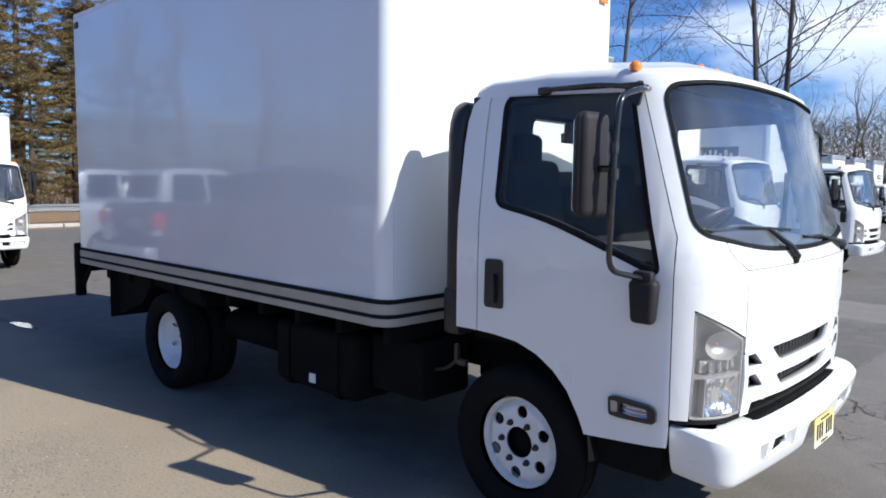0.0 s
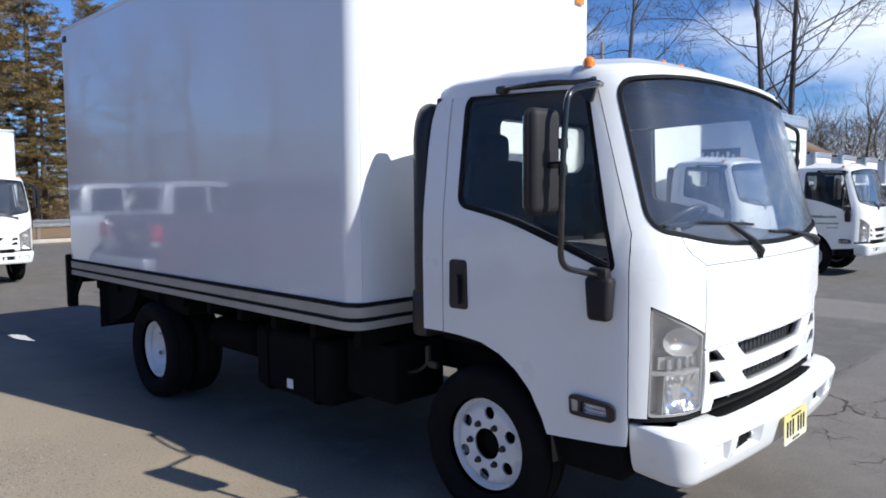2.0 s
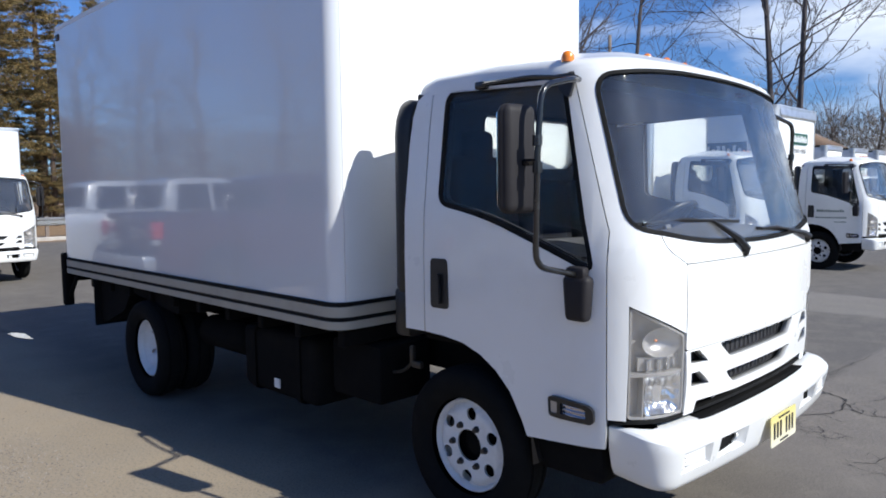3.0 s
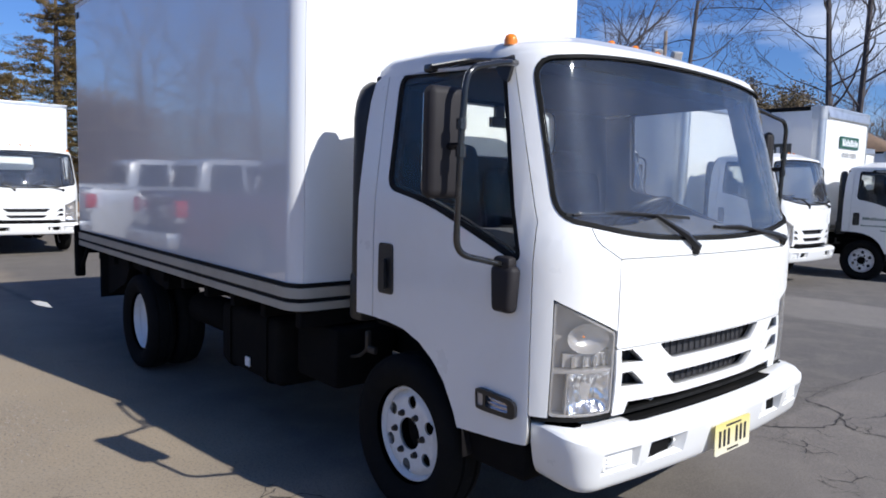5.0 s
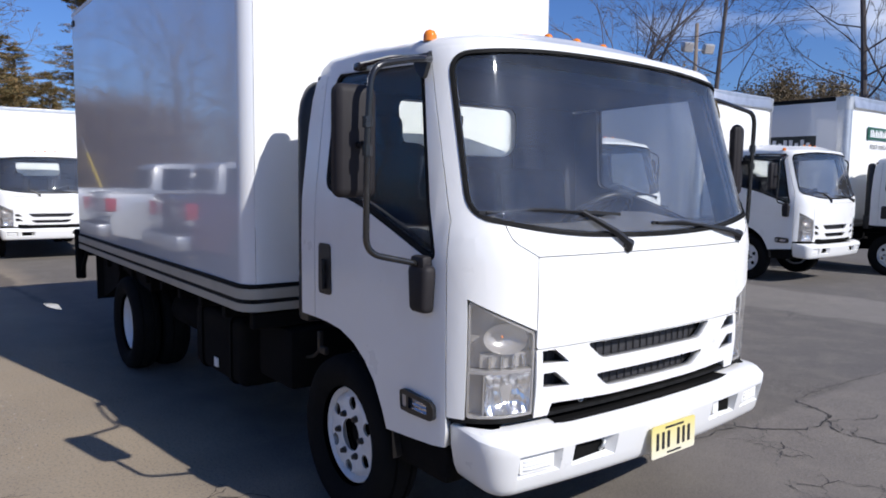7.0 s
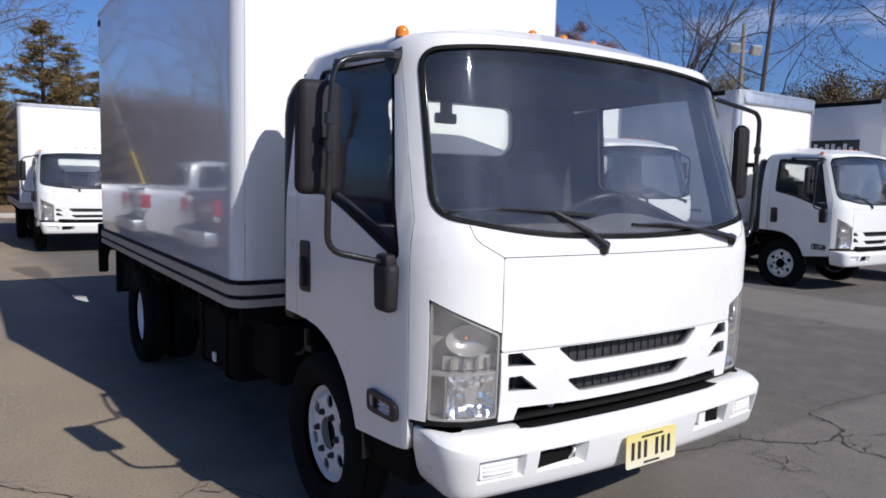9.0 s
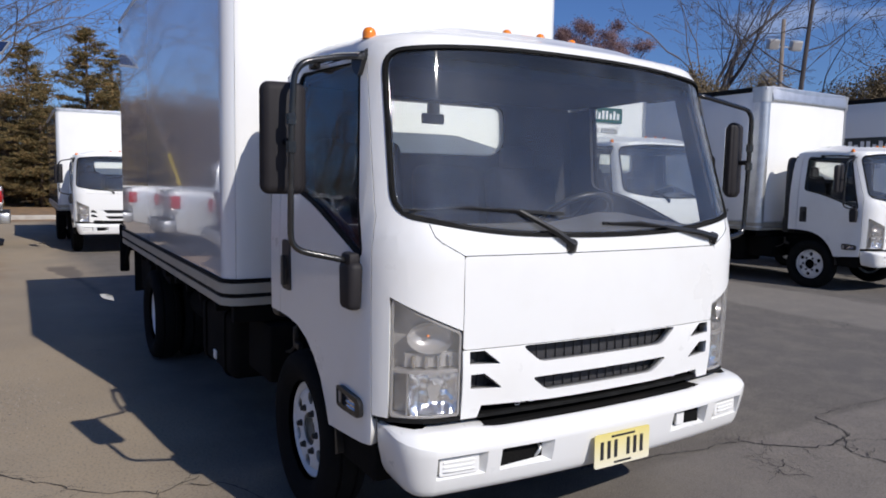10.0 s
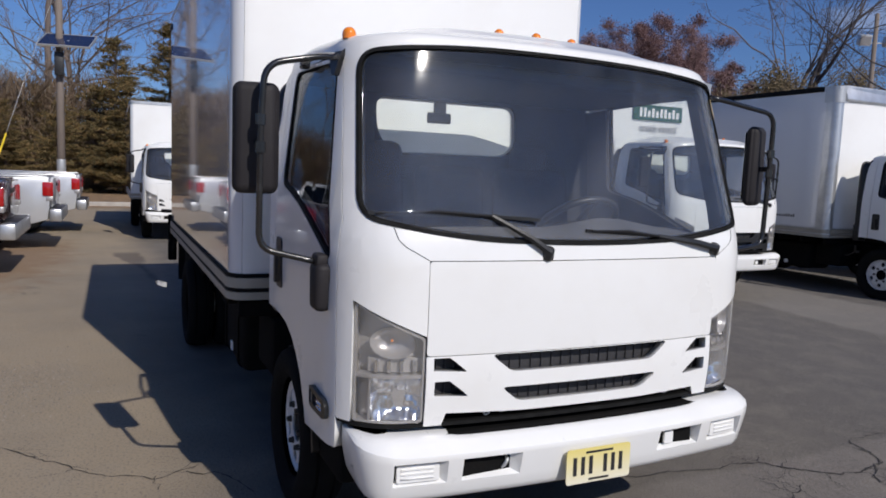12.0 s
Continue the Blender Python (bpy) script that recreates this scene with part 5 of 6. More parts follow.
    for s in (-1, 1):
        part("side_panel", kept(key + "side%d" % s, lambda: sheet([(s * (f_half + 0.03), floor_z), (s * (f_half + 0.03), height), (s * end, height), (s * end, floor_z)], [], place, 0.03, cuts, [1.5, 2.0, 2.6]), M["frp"]), M["frp"], cb, "glossy white side panel")
    part("front_wall", kept(key + "front", lambda: sheet([(-f_half - 0.028, floor_z), (-f_half - 0.028, height), (f_half + 0.028, height), (f_half + 0.028, floor_z)], [], place, 0.03, cuts, [1.5, 2.0, 2.6]), M["frp_front"]), M["frp_front"], cb)
    part("roof_panel", kept(key + "top", lambda: join(block(-1.86 - length, -1.87, y_off - half + 0.01, y_off + half - 0.01, height - 0.02, height + 0.03, 0.012, 2), band(place, end, height - (0.012 if hero else 0.04), height + 0.022, 0.004 if hero else 0.012, 0.03)), M["frp_front"] if hero else M["alu"]), M["frp_front"] if hero else M["alu"], cb, "pale roof edge")
    for k in range(int(length / 0.42)):
        part("cross_member", kept("cross%.2f" % half, lambda: block(-0.03, 0.03, -half + 0.05, half - 0.05, 0.77, 0.86, 0.006, 1), M["frame"]), M["frame"], cb, "", pose(-1.92 - k * 0.42, y_off, 0))
    strip = ("seal", "thin black moulding") if hero else ("alu", "thin aluminium moulding")
    for n, (z0, z1, lift, mat, lab) in enumerate(((1.000, 1.022, 0.010, *strip), (0.940, 0.997, 0.012, "rail", "cream lower rail"), (0.918, 0.938, 0.010, *strip), (0.872, 0.916, 0.012, "rail", "cream lower rail"))):
        part("rail", kept(key + "rail%d" % n, lambda: band(place, end, z0, z1, lift, 0.045), M[mat]), M[mat], cb, lab)
    rear = -1.86 - length
    part("rear_frame", kept(key + "rear", lambda: join(block(rear - 0.04, rear + 0.02, y_off - half + 0.006, y_off - half + 0.08, 0.87, height, 0.01, 1), block(rear - 0.04, rear + 0.02, y_off + half - 0.08, y_off + half - 0.006, 0.87, height, 0.01, 1), block(rear - 0.04, rear + 0.02, -half + 0.08, half - 0.08, height - 0.14, height, 0.01, 1), block(rear - 0.02, rear + 0.0, -half + 0.08, half - 0.08, 1.0, height - 0.14, 0.004, 1)), M["frp_front"]), M["frp_front"], cb)
    for s in (-1, 1):
        part("clearance_light", kept(key + "clr%d" % s, lambda: block(rear + 0.02, rear + 0.10, s * half - 0.012 + y_off, s * half + 0.012 + y_off, height - 0.11, height - 0.05, 0.008, 1), M["black"]), M["black"], cb)
    for s in (-1, 1) if hero else ():
        part("marker_light", kept(key + "mk%d" % s, lambda: block(-1.865, -1.845, s * (half - 0.16) - 0.05, s * (half - 0.16) + 0.05, height - 0.17, height - 0.12, 0.008, 2), M["amber"]), M["amber"], cb, "amber marker light")
    if hero:
        lg = part("lift_gate", kept("lift", lambda: join(block(rear - 0.12, rear - 0.05, -half, -half + 0.09, 0.55, 1.06, 0.012, 1), block(rear - 0.12, rear - 0.05, half - 0.09, half, 0.55, 1.06, 0.012, 1), block(rear - 0.16, rear - 0.05, -half + 0.05, half - 0.05, 0.78, 0.90, 0.01, 1)), M["frame"]), M["frame"], t, "black folded lift gate at the tail")
        for s in (-1, 1):
            part("brace", tube([(rear - 0.08, s * (half - 0.05), 0.60), (rear + 0.16, s * (half - 0.08), 0.92)], 0.022, 6), M["frame"], lg)
            part("hanger", block(rear + 0.35, rear + 0.62, s * 0.9 - 0.05, s * 0.9 + 0.05, 0.74, 0.90, 0.03, 1), M["frame"], lg)
    if posts:
        for s in (-1, 1):
            # black strip along the side's top draws the shadow line below the roof
            part("roof_edge_shade", kept(key + "edge%d" % s, lambda: block(rear + 0.02, -2.12, min(s * (half - 0.01), s * (half + 0.022)), max(s * (half - 0.01), s * (half + 0.022)), height - 0.045, height + 0.036, 0.008, 1), M["seal"]), M["seal"], cb, "dark roof edge moulding")
            part("corner_post", kept(key + "post%d" % s, lambda: join(*[sheet([(s * (f_half - 0.04), 0.88), (s * (f_half - 0.04), height), (s * (f_half + 0.24), height), (s * (f_half + 0.24), 0.88)], [], lambda u, z, off: place(u, z, off + 0.008), 0.006, cuts, [])]), M["alu"]), M["alu"], cb, "aluminium corner post")
            part("corner_cap", kept(key + "cap%d" % s, lambda: sheet([(s * (f_half - 0.07), height - 0.22), (s * (f_half - 0.07), height + 0.03), (s * (f_half + 0.27), height + 0.03), (s * (f_half + 0.27), height - 0.22)], [], lambda u, z, off: place(u, z, off + 0.02), 0.018, cuts, []), M["galv"]), M["galv"], cb)
        part("header_rail", kept(key + "header", lambda: extruded([(-1.875, height - 0.20), (-1.842, height - 0.20), (-1.826, height - 0.185), (-1.822, height - 0.165), (-1.865, height + 0.045), (-1.93, height + 0.045)], -half + 0.14, half - 0.14, 0.004), M["alu"]), M["alu"], cb, "pale slanted aluminium header rail")
        part("box_writing", kept(key + "small", lambda: bars_sign(lambda x, z, off: Vector((x, -half - 0.003 - off, z)), -2.9, -2.45, 1.16, 1.21, 10, 3), M["grey"]), M["grey"], cb, "small grey bars of lettering")
    if "side" in sign:
        sp = lambda x, z, off: Vector((x, -half - 0.006 - off, z))  # noqa: E731
        sg = part("side_sign", kept(key + "ssign", lambda: sheet([(-3.95, 2.25), (-3.95, 2.62), (-2.45, 2.62), (-2.45, 2.25)], [], sp, 0.004), M["navy"]), M["navy"], cb, "black sign board with white letter bars")
        part("sign_bars", kept(key + "sbars", lambda: bars_sign(lambda x, z, off: sp(x, z, off + 0.004), -3.65, -2.52, 2.33, 2.55, 10, 8), M["white"]), M["white"], sg)
        part("sign_words", kept(key + "sbars2", lambda: lettering("truck rental", sp, -3.6, -2.7, 2.04, 2.18), M["grey"]), M["grey"], sg, "grey words on the white panel")
    if "front" in sign:
        fp = lambda y, z, off: Vector((-1.835 + off, y, z))  # noqa: E731
        sg = part("front_sign", kept(key + "fsign", lambda: sheet([(-0.42, 2.56), (-0.42, 2.80), (0.56, 2.80), (0.56, 2.56)], [], fp, 0.004), M["green"]), M["green"], cb, "dark green sign board with white letter bars")
        part("sign_bars", kept(key + "fbars", lambda: bars_sign(lambda y, z, off: fp(y, z, off + 0.004), -0.30, 0.52, 2.61, 2.75, 10, 8), M["white"]), M["white"], sg)
        part("sign_words", kept(key + "fbars2", lambda: lettering("truck rental", fp, -0.28, 0.46, 2.385, 2.505), M["grey"]), M["grey"], sg, "grey words on the white panel")
    return t


# ---- ground ----
def ground_height(x, y):
    return 0.0075 * min(6.0, max(0.0, y - 1.5)) - 0.02 * min(12.5, max(0.0, y - 7.5))


bm = bmesh.new()
xs = [-900, -300, -120, -60, -40, -30, -25, -20, -15, -10, -6, -3, 0, 3, 6, 10, 20, 40, 120, 400, 900]
ys = [-900, -300, -100, -40, -20, -12, -8, -5, -3, -1, 0, 1.5, 3, 5, 7.5, 12, 16, 20, 30, 40, 80, 200, 500, 900]
grid = [[bm.verts.new((x, y, ground_height(x, y))) for y in ys] for x in xs]
for i in range(len(xs) - 1):
    for j in range(len(ys) - 1):
        bm.faces.new((grid[i][j], grid[i + 1][j], grid[i + 1][j + 1], grid[i][j + 1]))
ground = new("ground", finish(bm, "ground", M["asphalt"]))
tagged(ground, "worn grey asphalt lot with cracks and leaf litter beyond", "ground", kind="structure")

# ---- trucks ----
ROW = "parked box trucks"
box_truck("white box truck with a glossy cargo box and black mirrors", pose(0, 0, 0), 4.32, 3.16, 1.155, hero=True)


def stand(x, y, turn=0.0):
    return pose(x, y, ground_height(x, y), 0, 0, turn)


box_truck("white box truck parked behind, facing the lane", stand(-13.57, -0.225) @ Matrix.Scale(0.92, 4), 4.8, 3.22, 1.2, ROW, posts=False)
box_truck("white box truck with a green board on its box front", stand(-4.80, 6.0), 4.8, 3.2, 1.2, ROW, sign="front", posts=True, grille_dark=True)
box_truck("white box truck with plain box and aluminium corner posts", stand(-3.45, 9.65), 4.8, 3.2, 1.2, ROW, posts=True)
box_truck("white box truck with sign boards and lettered doors", stand(-2.42, 12.85), 4.8, 3.3, 1.2, ROW, sign="side front", posts=True, door_text=True)
for k in range(5):
    box_truck("white box truck far down the parked row", stand(-7.5 + 0.08 * k, 28.7 + 3.9 * k), 4.8, 3.6, 1.2, ROW, sign="front" if k % 2 == 0 else "", posts=True, door_text=k == 0)


# ---- pickup trucks ----
def pickup(label, m, paint, group="parked pickup trucks"):
    """A crew-cab pickup that faces +x, its rear bumper at the origin."""
    t = thing("pickup_truck", label, "pickup truck", m, group)
    key = "pickup_" + paint.name
    def arch(cx, r=0.47):
        return [(cx + r * math.cos(a), 0.40 + r * math.sin(a)) for a in (math.pi - k * math.pi / 10 for k in range(11))]
    low = [(0.12, 0.55)] + arch(1.15) + [(3.0, 0.42)] + arch(4.75) + [(5.6, 0.5), (5.75, 0.7), (5.72, 1.05), (5.55, 1.17), (4.25, 1.24), (2.05, 1.24), (2.03, 1.30), (0.10, 1.30), (0.08, 0.9)]
    body = part("body", kept(key + "low", lambda: extruded(low, -0.98, 0.98, 0.03, lambda z: 1 - 0.04 * max(0, (z - 0.9) / 0.4)), paint), paint, t)
    top = [(2.05, 1.22), (2.20, 1.86), (2.45, 1.93), (3.30, 1.93), (3.62, 1.86), (4.40, 1.24)]
    part("cab_roof", kept(key + "top", lambda: extruded(top, -0.92, 0.92, 0.05, lambda z: 1 - 0.16 * max(0, (z - 1.24) / 0.7)), paint), paint, t)
    for s in (-1, 1):
        wp = lambda x, z, off: Vector((x, s * (0.925 * (1 - 0.16 * max(0, (z - 1.24) / 0.7)) + 0.006 + off), z))  # noqa: E731
        for n, o in enumerate(([(2.28, 1.30), (2.36, 1.80), (3.0, 1.82), (3.0, 1.30)], [(3.08, 1.30), (3.08, 1.82), (3.52, 1.80), (4.05, 1.30)])):
            part("window", kept("%sw%d%d" % (key, s, n), lambda: sheet(rounded(o, 0.04, 3), [], wp, 0.004), M["dusk"]), M["dusk"], t, "dark tinted window")
        part("tail_light", kept("%stl%d" % (key, s), lambda: block(0.03, 0.20, min(s * 0.83, s * 0.988), max(s * 0.83, s * 0.988), 0.97, 1.22, 0.02, 2), M["red"]), M["red"], t, "tall red tail light")
        part("mirror", kept("%smi%d" % (key, s), lambda: block(3.75, 3.85, min(s * 0.95, s * 1.2), max(s * 0.95, s * 1.2), 1.24, 1.45, 0.03, 2), M["black"]), M["black"], t)
        for x in (1.15, 4.75):
            w = part("wheel", kept("pk_rim", lambda: lathe([(0.0, -0.06), (0.09, -0.075), (0.11, -0.05), (0.2, -0.06), (0.235, -0.09), (0.245, -0.085), (0.245, 0.0)], 24), M["nut"]), M["nut"], t, "", pose(x, s * 0.87, 0.40, 0, 0, 0 if s < 0 else 180))
            part("tyre", kept("pk_tyre", lambda: lathe([(r * 1.04, h * 1.2) for r, h in TYRE], 32), M["rubber"]), M["rubber"], w)
    part("rear_glass", kept(key + "rg", lambda: sheet(rounded([(-0.66, 1.36), (-0.60, 1.78), (0.60, 1.78), (0.66, 1.36)], 0.05, 3), [], lambda y, z, off: Vector((2.05 + (z - 1.22) * 0.234 - 0.006 - off, y, z)), 0.004), M["dusk"]), M["dusk"], t)
    part("windshield", kept(key + "wg", lambda: sheet(rounded([(-0.74, 1.30), (-0.64, 1.80), (0.64, 1.80), (0.74, 1.30)], 0.05, 3), [], lambda y, z, off: Vector((4.40 - (z - 1.24) * 1.258 + 0.012 + off, y, z)), 0.004), M["dusk"]), M["dusk"], t)
    part("tailgate", kept(key + "tg", lambda: block(0.04, 0.09, -0.80, 0.80, 0.78, 1.29, 0.015, 2), paint), paint, t)
    part("rear_bumper", kept(key + "bp", lambda: block(-0.10, 0.10, -0.95, 0.95, 0.52, 0.74, 0.03, 2), M["alu"]), M["alu"], t, "bright steel bumper")
    part("front_bumper", kept(key + "bf", lambda: block(5.66, 5.86, -0.95, 0.95, 0.45, 0.72, 0.04, 2), M["alu"]), M["alu"], t, "bright steel bumper")
    part("tailgate_handle", kept("pk_tgh", lambda: block(0.022, 0.045, -0.16, 0.16, 1.12, 1.19, 0.008, 2), M["black"]), M["black"], t, "black tailgate handle")
    part("step_pad", kept("pk_pad", lambda: block(-0.09, 0.09, -0.70, 0.70, 0.738, 0.752, 0.004, 1), M["black"]), M["black"], t, "black bumper step pad")
    for s in (-1, 1):
        part("reverse_lens", kept("pk_rev%d" % s, lambda: block(0.03, 0.14, min(s * 0.83, s * 0.988), max(s * 0.83, s * 0.988), 0.89, 0.966, 0.012, 2), M["housing"]), M["housing"], t, "clear reversing lens")
        part("bed_rail", kept(key + "rail%d" % s, lambda: block(0.12, 2.02, min(s * 0.80, s * 0.955), max(s * 0.80, s * 0.955), 1.298, 1.322, 0.008, 2), paint), paint, t)
        for x in (2.42, 3.25):
            part("door_handle", kept("pk_dh%d" % s, lambda: block(-0.10, 0.10, min(s * 0.965, s * 0.985), max(s * 0.965, s * 0.985), -0.018, 0.018, 0.007, 2), M["black"]), M["black"], t, "", pose(x, 0, 1.12))
            part("door_seam", kept("pk_ds%d" % s, lambda: tube([(0, s * 0.981, 0.52), (0, s * 0.980, 0.9), (0, s * 0.945, 1.24)], 0.004, 4), M["seal"]), M["seal"], t, "", pose(x - 0.22, 0, 0))
    part("bed_floor", kept(key + "bed", lambda: block(0.14, 1.98, -0.78, 0.78, 1.296, 1.306, 0.0), M["black"]), M["black"], t)
    return t


pickup("silver crew-cab pickup parked tail to the lane", stand(-16.4, -2.32, -90), M["silver"])
pickup("silver crew-cab pickup with a chrome bumper", stand(-13.0, -2.62, -90), M["silver"])
pickup("dark maroon pickup parked tail to the lane", stand(-9.7, -2.98, -90), M["maroon"])
for k, (x, y, p) in enumerate(((-6.4, -5.2, "silver"),)):
    pickup(("dark maroon" if p == "maroon" else "silver") + " pickup truck parked beside the lane", stand(x, y, -90), M[p])


# ---- poles, rail, kerb, house ----
sp = thing("solar_pole", "weathered wooden pole carrying a tilted solar panel", "utility pole", pose(-25.3, -3.25, 0))
part("pole", tube([(0, 0, -0.1), (0, 0, 4), (0.02, 0, 9.5)], [0.135, 0.12, 0.10], 12), M["wood"], sp)
pan = part("solar_panel", block(-0.55, 0.55, -0.78, 0.78, -0.025, 0.025, 0.006, 1), M["solar"], sp, "dark blue solar panel", pose(0.22, 0.25, 5.55, 0, 27, -13))
part("panel_frame", join(*[block(*b, -0.035, 0.032, 0.004, 1) for b in ((-0.58, -0.54, -0.81, 0.81), (0.54, 0.58, -0.81, 0.81), (-0.54, 0.54, -0.81, -0.77), (-0.54, 0.54, 0.77, 0.81))]), M["galv"], pan, "pale metal frame")
part("bracket", join(tube([(0.1, 0, 5.1), (0.35, 0.2, 5.5)], 0.03, 6), tube([(0.1, 0, 5.4), (0.3, 0.3, 5.55)], 0.03, 6)), M["galv"], sp)
part("battery_case", block(0.13, 0.36, -0.14, 0.14, 4.38, 5.15, 0.02, 2), M["black"], sp, "black battery case")
part("band", lathe([(0.136, 1.18), (0.140, 1.2), (0.140, 1.6), (0.136, 1.62)], 12, "Z"), M["galv"], sp)

gw = thing("guy_wire", "steel guy wire with a yellow guard", "guy wire", pose(-25.3, -3.25, 0))
part("wire", tube([(0.0, 0, 7.5), (2.4, -2.05, 0.0)], 0.007, 5), M["galv"], gw)
part("guard", tube([(1.648, -1.408, 2.35), (2.384, -2.036, 0.05)], 0.028, 8), M["yellow"], gw, "yellow plastic guard")

fl = thing("floodlight_pole", "weathered wooden pole with two square floodlights", "lamp post", pose(-18.2, 27.8, ground_height(-18.2, 27.8)))
part("pole", tube([(0, 0, -0.2), (0, 0, 9.35)], [0.12, 0.085], 10), M["wood"], fl)
part("crossarm", tube([(-0.3, -0.62, 8.12), (0.3, 0.62, 8.12)], 0.03, 6), M["galv"], fl)
for s in (-1, 1):
    head = part("floodlight", block(-0.16, 0.16, -0.24, 0.24, -0.22, 0.22, 0.03, 2), M["galv"], fl, "square grey floodlight", pose(0.35 * s * 0.5 + 0.1, 0.58 * s, 8.20, 0, 20, -30))
    part("glass", block(0.155, 0.175, -0.20, 0.20, -0.18, 0.18, 0.005, 1), M["housing"], head)

gr = thing("guard_rail", "galvanised steel guard rail along the lot's edge", "guard rail")
rail_pts = [Vector((-28.2, 1.0 + k * 0.5, 0.62)) + Vector((-0.012 * k * k * 0.25, 0, 0)) for k in range(34)]
bm = bmesh.new()
prof = [(0.0, -0.155), (0.05, -0.12), (0.05, -0.075), (0.0, -0.035), (0.0, 0.035), (0.05, 0.075), (0.05, 0.12), (0.0, 0.155)]
rows = [[bm.verts.new((p.x + o, p.y, p.z + h)) for o, h in prof] for p in rail_pts]
for a, b in zip(rows, rows[1:]):
    for k in range(len(prof) - 1):
        bm.faces.new((a[k], b[k], b[k + 1], a[k + 1]))
bmesh.ops.solidify(bm, geom=bm.faces[:], thickness=0.006)
part("beam", bm, M["galv"], gr)
for p in rail_pts[::4]:
    part("post", kept("gr_post", lambda: block(-0.10, -0.01, -0.06, 0.06, -0.68, 0.20, 0.006, 1), M["wood"]), M["wood"], gr, "", pose(*p))

hs = thing("house", "low pale house under a brown hipped shingle roof", "house", pose(-21.2, 49.6, ground_height(-21.2, 49.6)))
part("wall", block(-6.6, 6.6, -2.9, 2.9, -0.1, 4.32, 0.02, 1), M["siding"], hs, "pale siding wall")
bm = bmesh.new()
eave = [bm.verts.new(p) for p in ((-7.1, -3.4, 4.36), (7.1, -3.4, 4.36), (7.1, 3.4, 4.36), (-7.1, 3.4, 4.36))]
ends = [bm.verts.new(p) for p in ((-4.1, 0, 6.25), (4.1, 0, 6.25))]
for f in ((eave[0], eave[1], ends[1], ends[0]), (eave[1], eave[2], ends[1]), (eave[2], eave[3], ends[0], ends[1]), (eave[3], eave[0], ends[0]), eave[::-1]):
    bm.faces.new(f)
part("roof", bm, M["shingle"], hs, "brown hipped shingle roof")
part("gutter", join(*[tube([a, b], 0.06, 6) for a, b in (((-7.1, -3.44, 4.33), (7.1, -3.44, 4.33)), ((7.14, -3.4, 4.33), (7.14, 3.4, 4.33)))]), M["alu"], hs)

kb = thing("kerb", "low worn concrete kerb behind the parked pickups", "kerb", kind="structure")
for k in range(14):
    part("kerb_stone", kept("kerb_stone", lambda: extruded([(-0.09, -0.1), (0.09, -0.1), (0.08, 0.12), (0.05, 0.15), (-0.09, 0.15)], -1.48, 1.48, 0.012), M["concrete"]), M["concrete"], kb, "", pose(-26.3 + 0.01 * (k % 3), -14 + 3.0 * k, 0))


# ---- trees ----
def pyd(name, verts, faces, mat):
    me = bpy.data.meshes.new(name)
    me.from_pydata(verts, [], faces)
    me.materials.append(mat)
    return me


def crown_mesh(name, h, spread, mat, seed, low=0.12, shape=0.6, gaps=0.35):
    """A pine's crown: uneven whorls of boughs, each a flat drooping spray of fine needle tufts, with dark gaps between."""
    rnd = random.Random(seed)
    vs, fs = [], []
    z = low * h
    while z < h * 0.99:
        q = (z / h - low) / (1 - low)
        reach = spread * ((1 - q) ** shape * min(1.0, 0.55 + 2.2 * q) + 0.04) * rnd.uniform(0.72, 1.12)
        for k in range(rnd.randint(4, 7)):
            a = rnd.uniform(0, math.tau)
            rr = reach * rnd.uniform(0.45, 1.12)
            rise = rnd.uniform(-0.05, 0.30) - 0.30 * (1 - q)
            z0 = z + rnd.uniform(-0.18, 0.18)
            m = max(2, int(rr / 0.15))
            for j in range(m):
                s = (j + rnd.random()) / m
                if s < 0.22 or rnd.random() < gaps * (1.15 - s):
                    continue
                fan = rnd.gauss(0, 0.20) * rr * (0.35 + 0.5 * s)
                c = Vector((math.cos(a) * rr * s - math.sin(a) * fan, math.sin(a) * rr * s + math.cos(a) * fan, z0 + rise * rr * s + 0.16 * rr * s * s + rnd.gauss(0, 0.04)))
                size = rnd.uniform(0.13, 0.25)
                for _ in range(40):
                    d = Vector((math.cos(a) * 0.6 + rnd.gauss(0, 0.7), math.sin(a) * 0.6 + rnd.gauss(0, 0.7), rnd.gauss(0.22, 0.35))).normalized()
                    L = size * rnd.uniform(0.6, 1.3)
                    w = d.cross(Vector((rnd.uniform(-1, 1), rnd.uniform(-1, 1), rnd.uniform(-1, 1)))).normalized() * rnd.uniform(0.012, 0.026)
                    p = c + Vector((rnd.gauss(0, 0.12), rnd.gauss(0, 0.12), rnd.gauss(0, 0.035)))
                    i = len(vs)
                    vs += [p + w, p + d * L, p - w]
                    fs.append((i, i + 1, i + 2))
        z += (0.20 + 0.016 * h * (1 - q)) * rnd.uniform(0.6, 1.5)
    return pyd(name, vs, fs, mat)


def limbs_mesh(name, h, spread, seed, low=0.12):
    """A conifer's trunk and bare limbs."""
    rnd = random.Random(seed)
    bms = [tube([(0, 0, -0.2), (0.03, 0.02, h * 0.4), (0.0, 0.04, h * 0.98)], [h * 0.022, h * 0.015, 0.02], 8)]
    for k in range(26):
        q = rnd.uniform(low, 0.92)
        a, rr = rnd.uniform(0, math.tau), spread * (1 - q) ** 0.7 * 0.75
        bms.append(tube([(0, 0, q * h), (math.cos(a) * rr, math.sin(a) * rr, q * h - 0.1 * rr)], [0.04, 0.012], 4))
    return finish(join(*bms), name, M["bark_dark"])


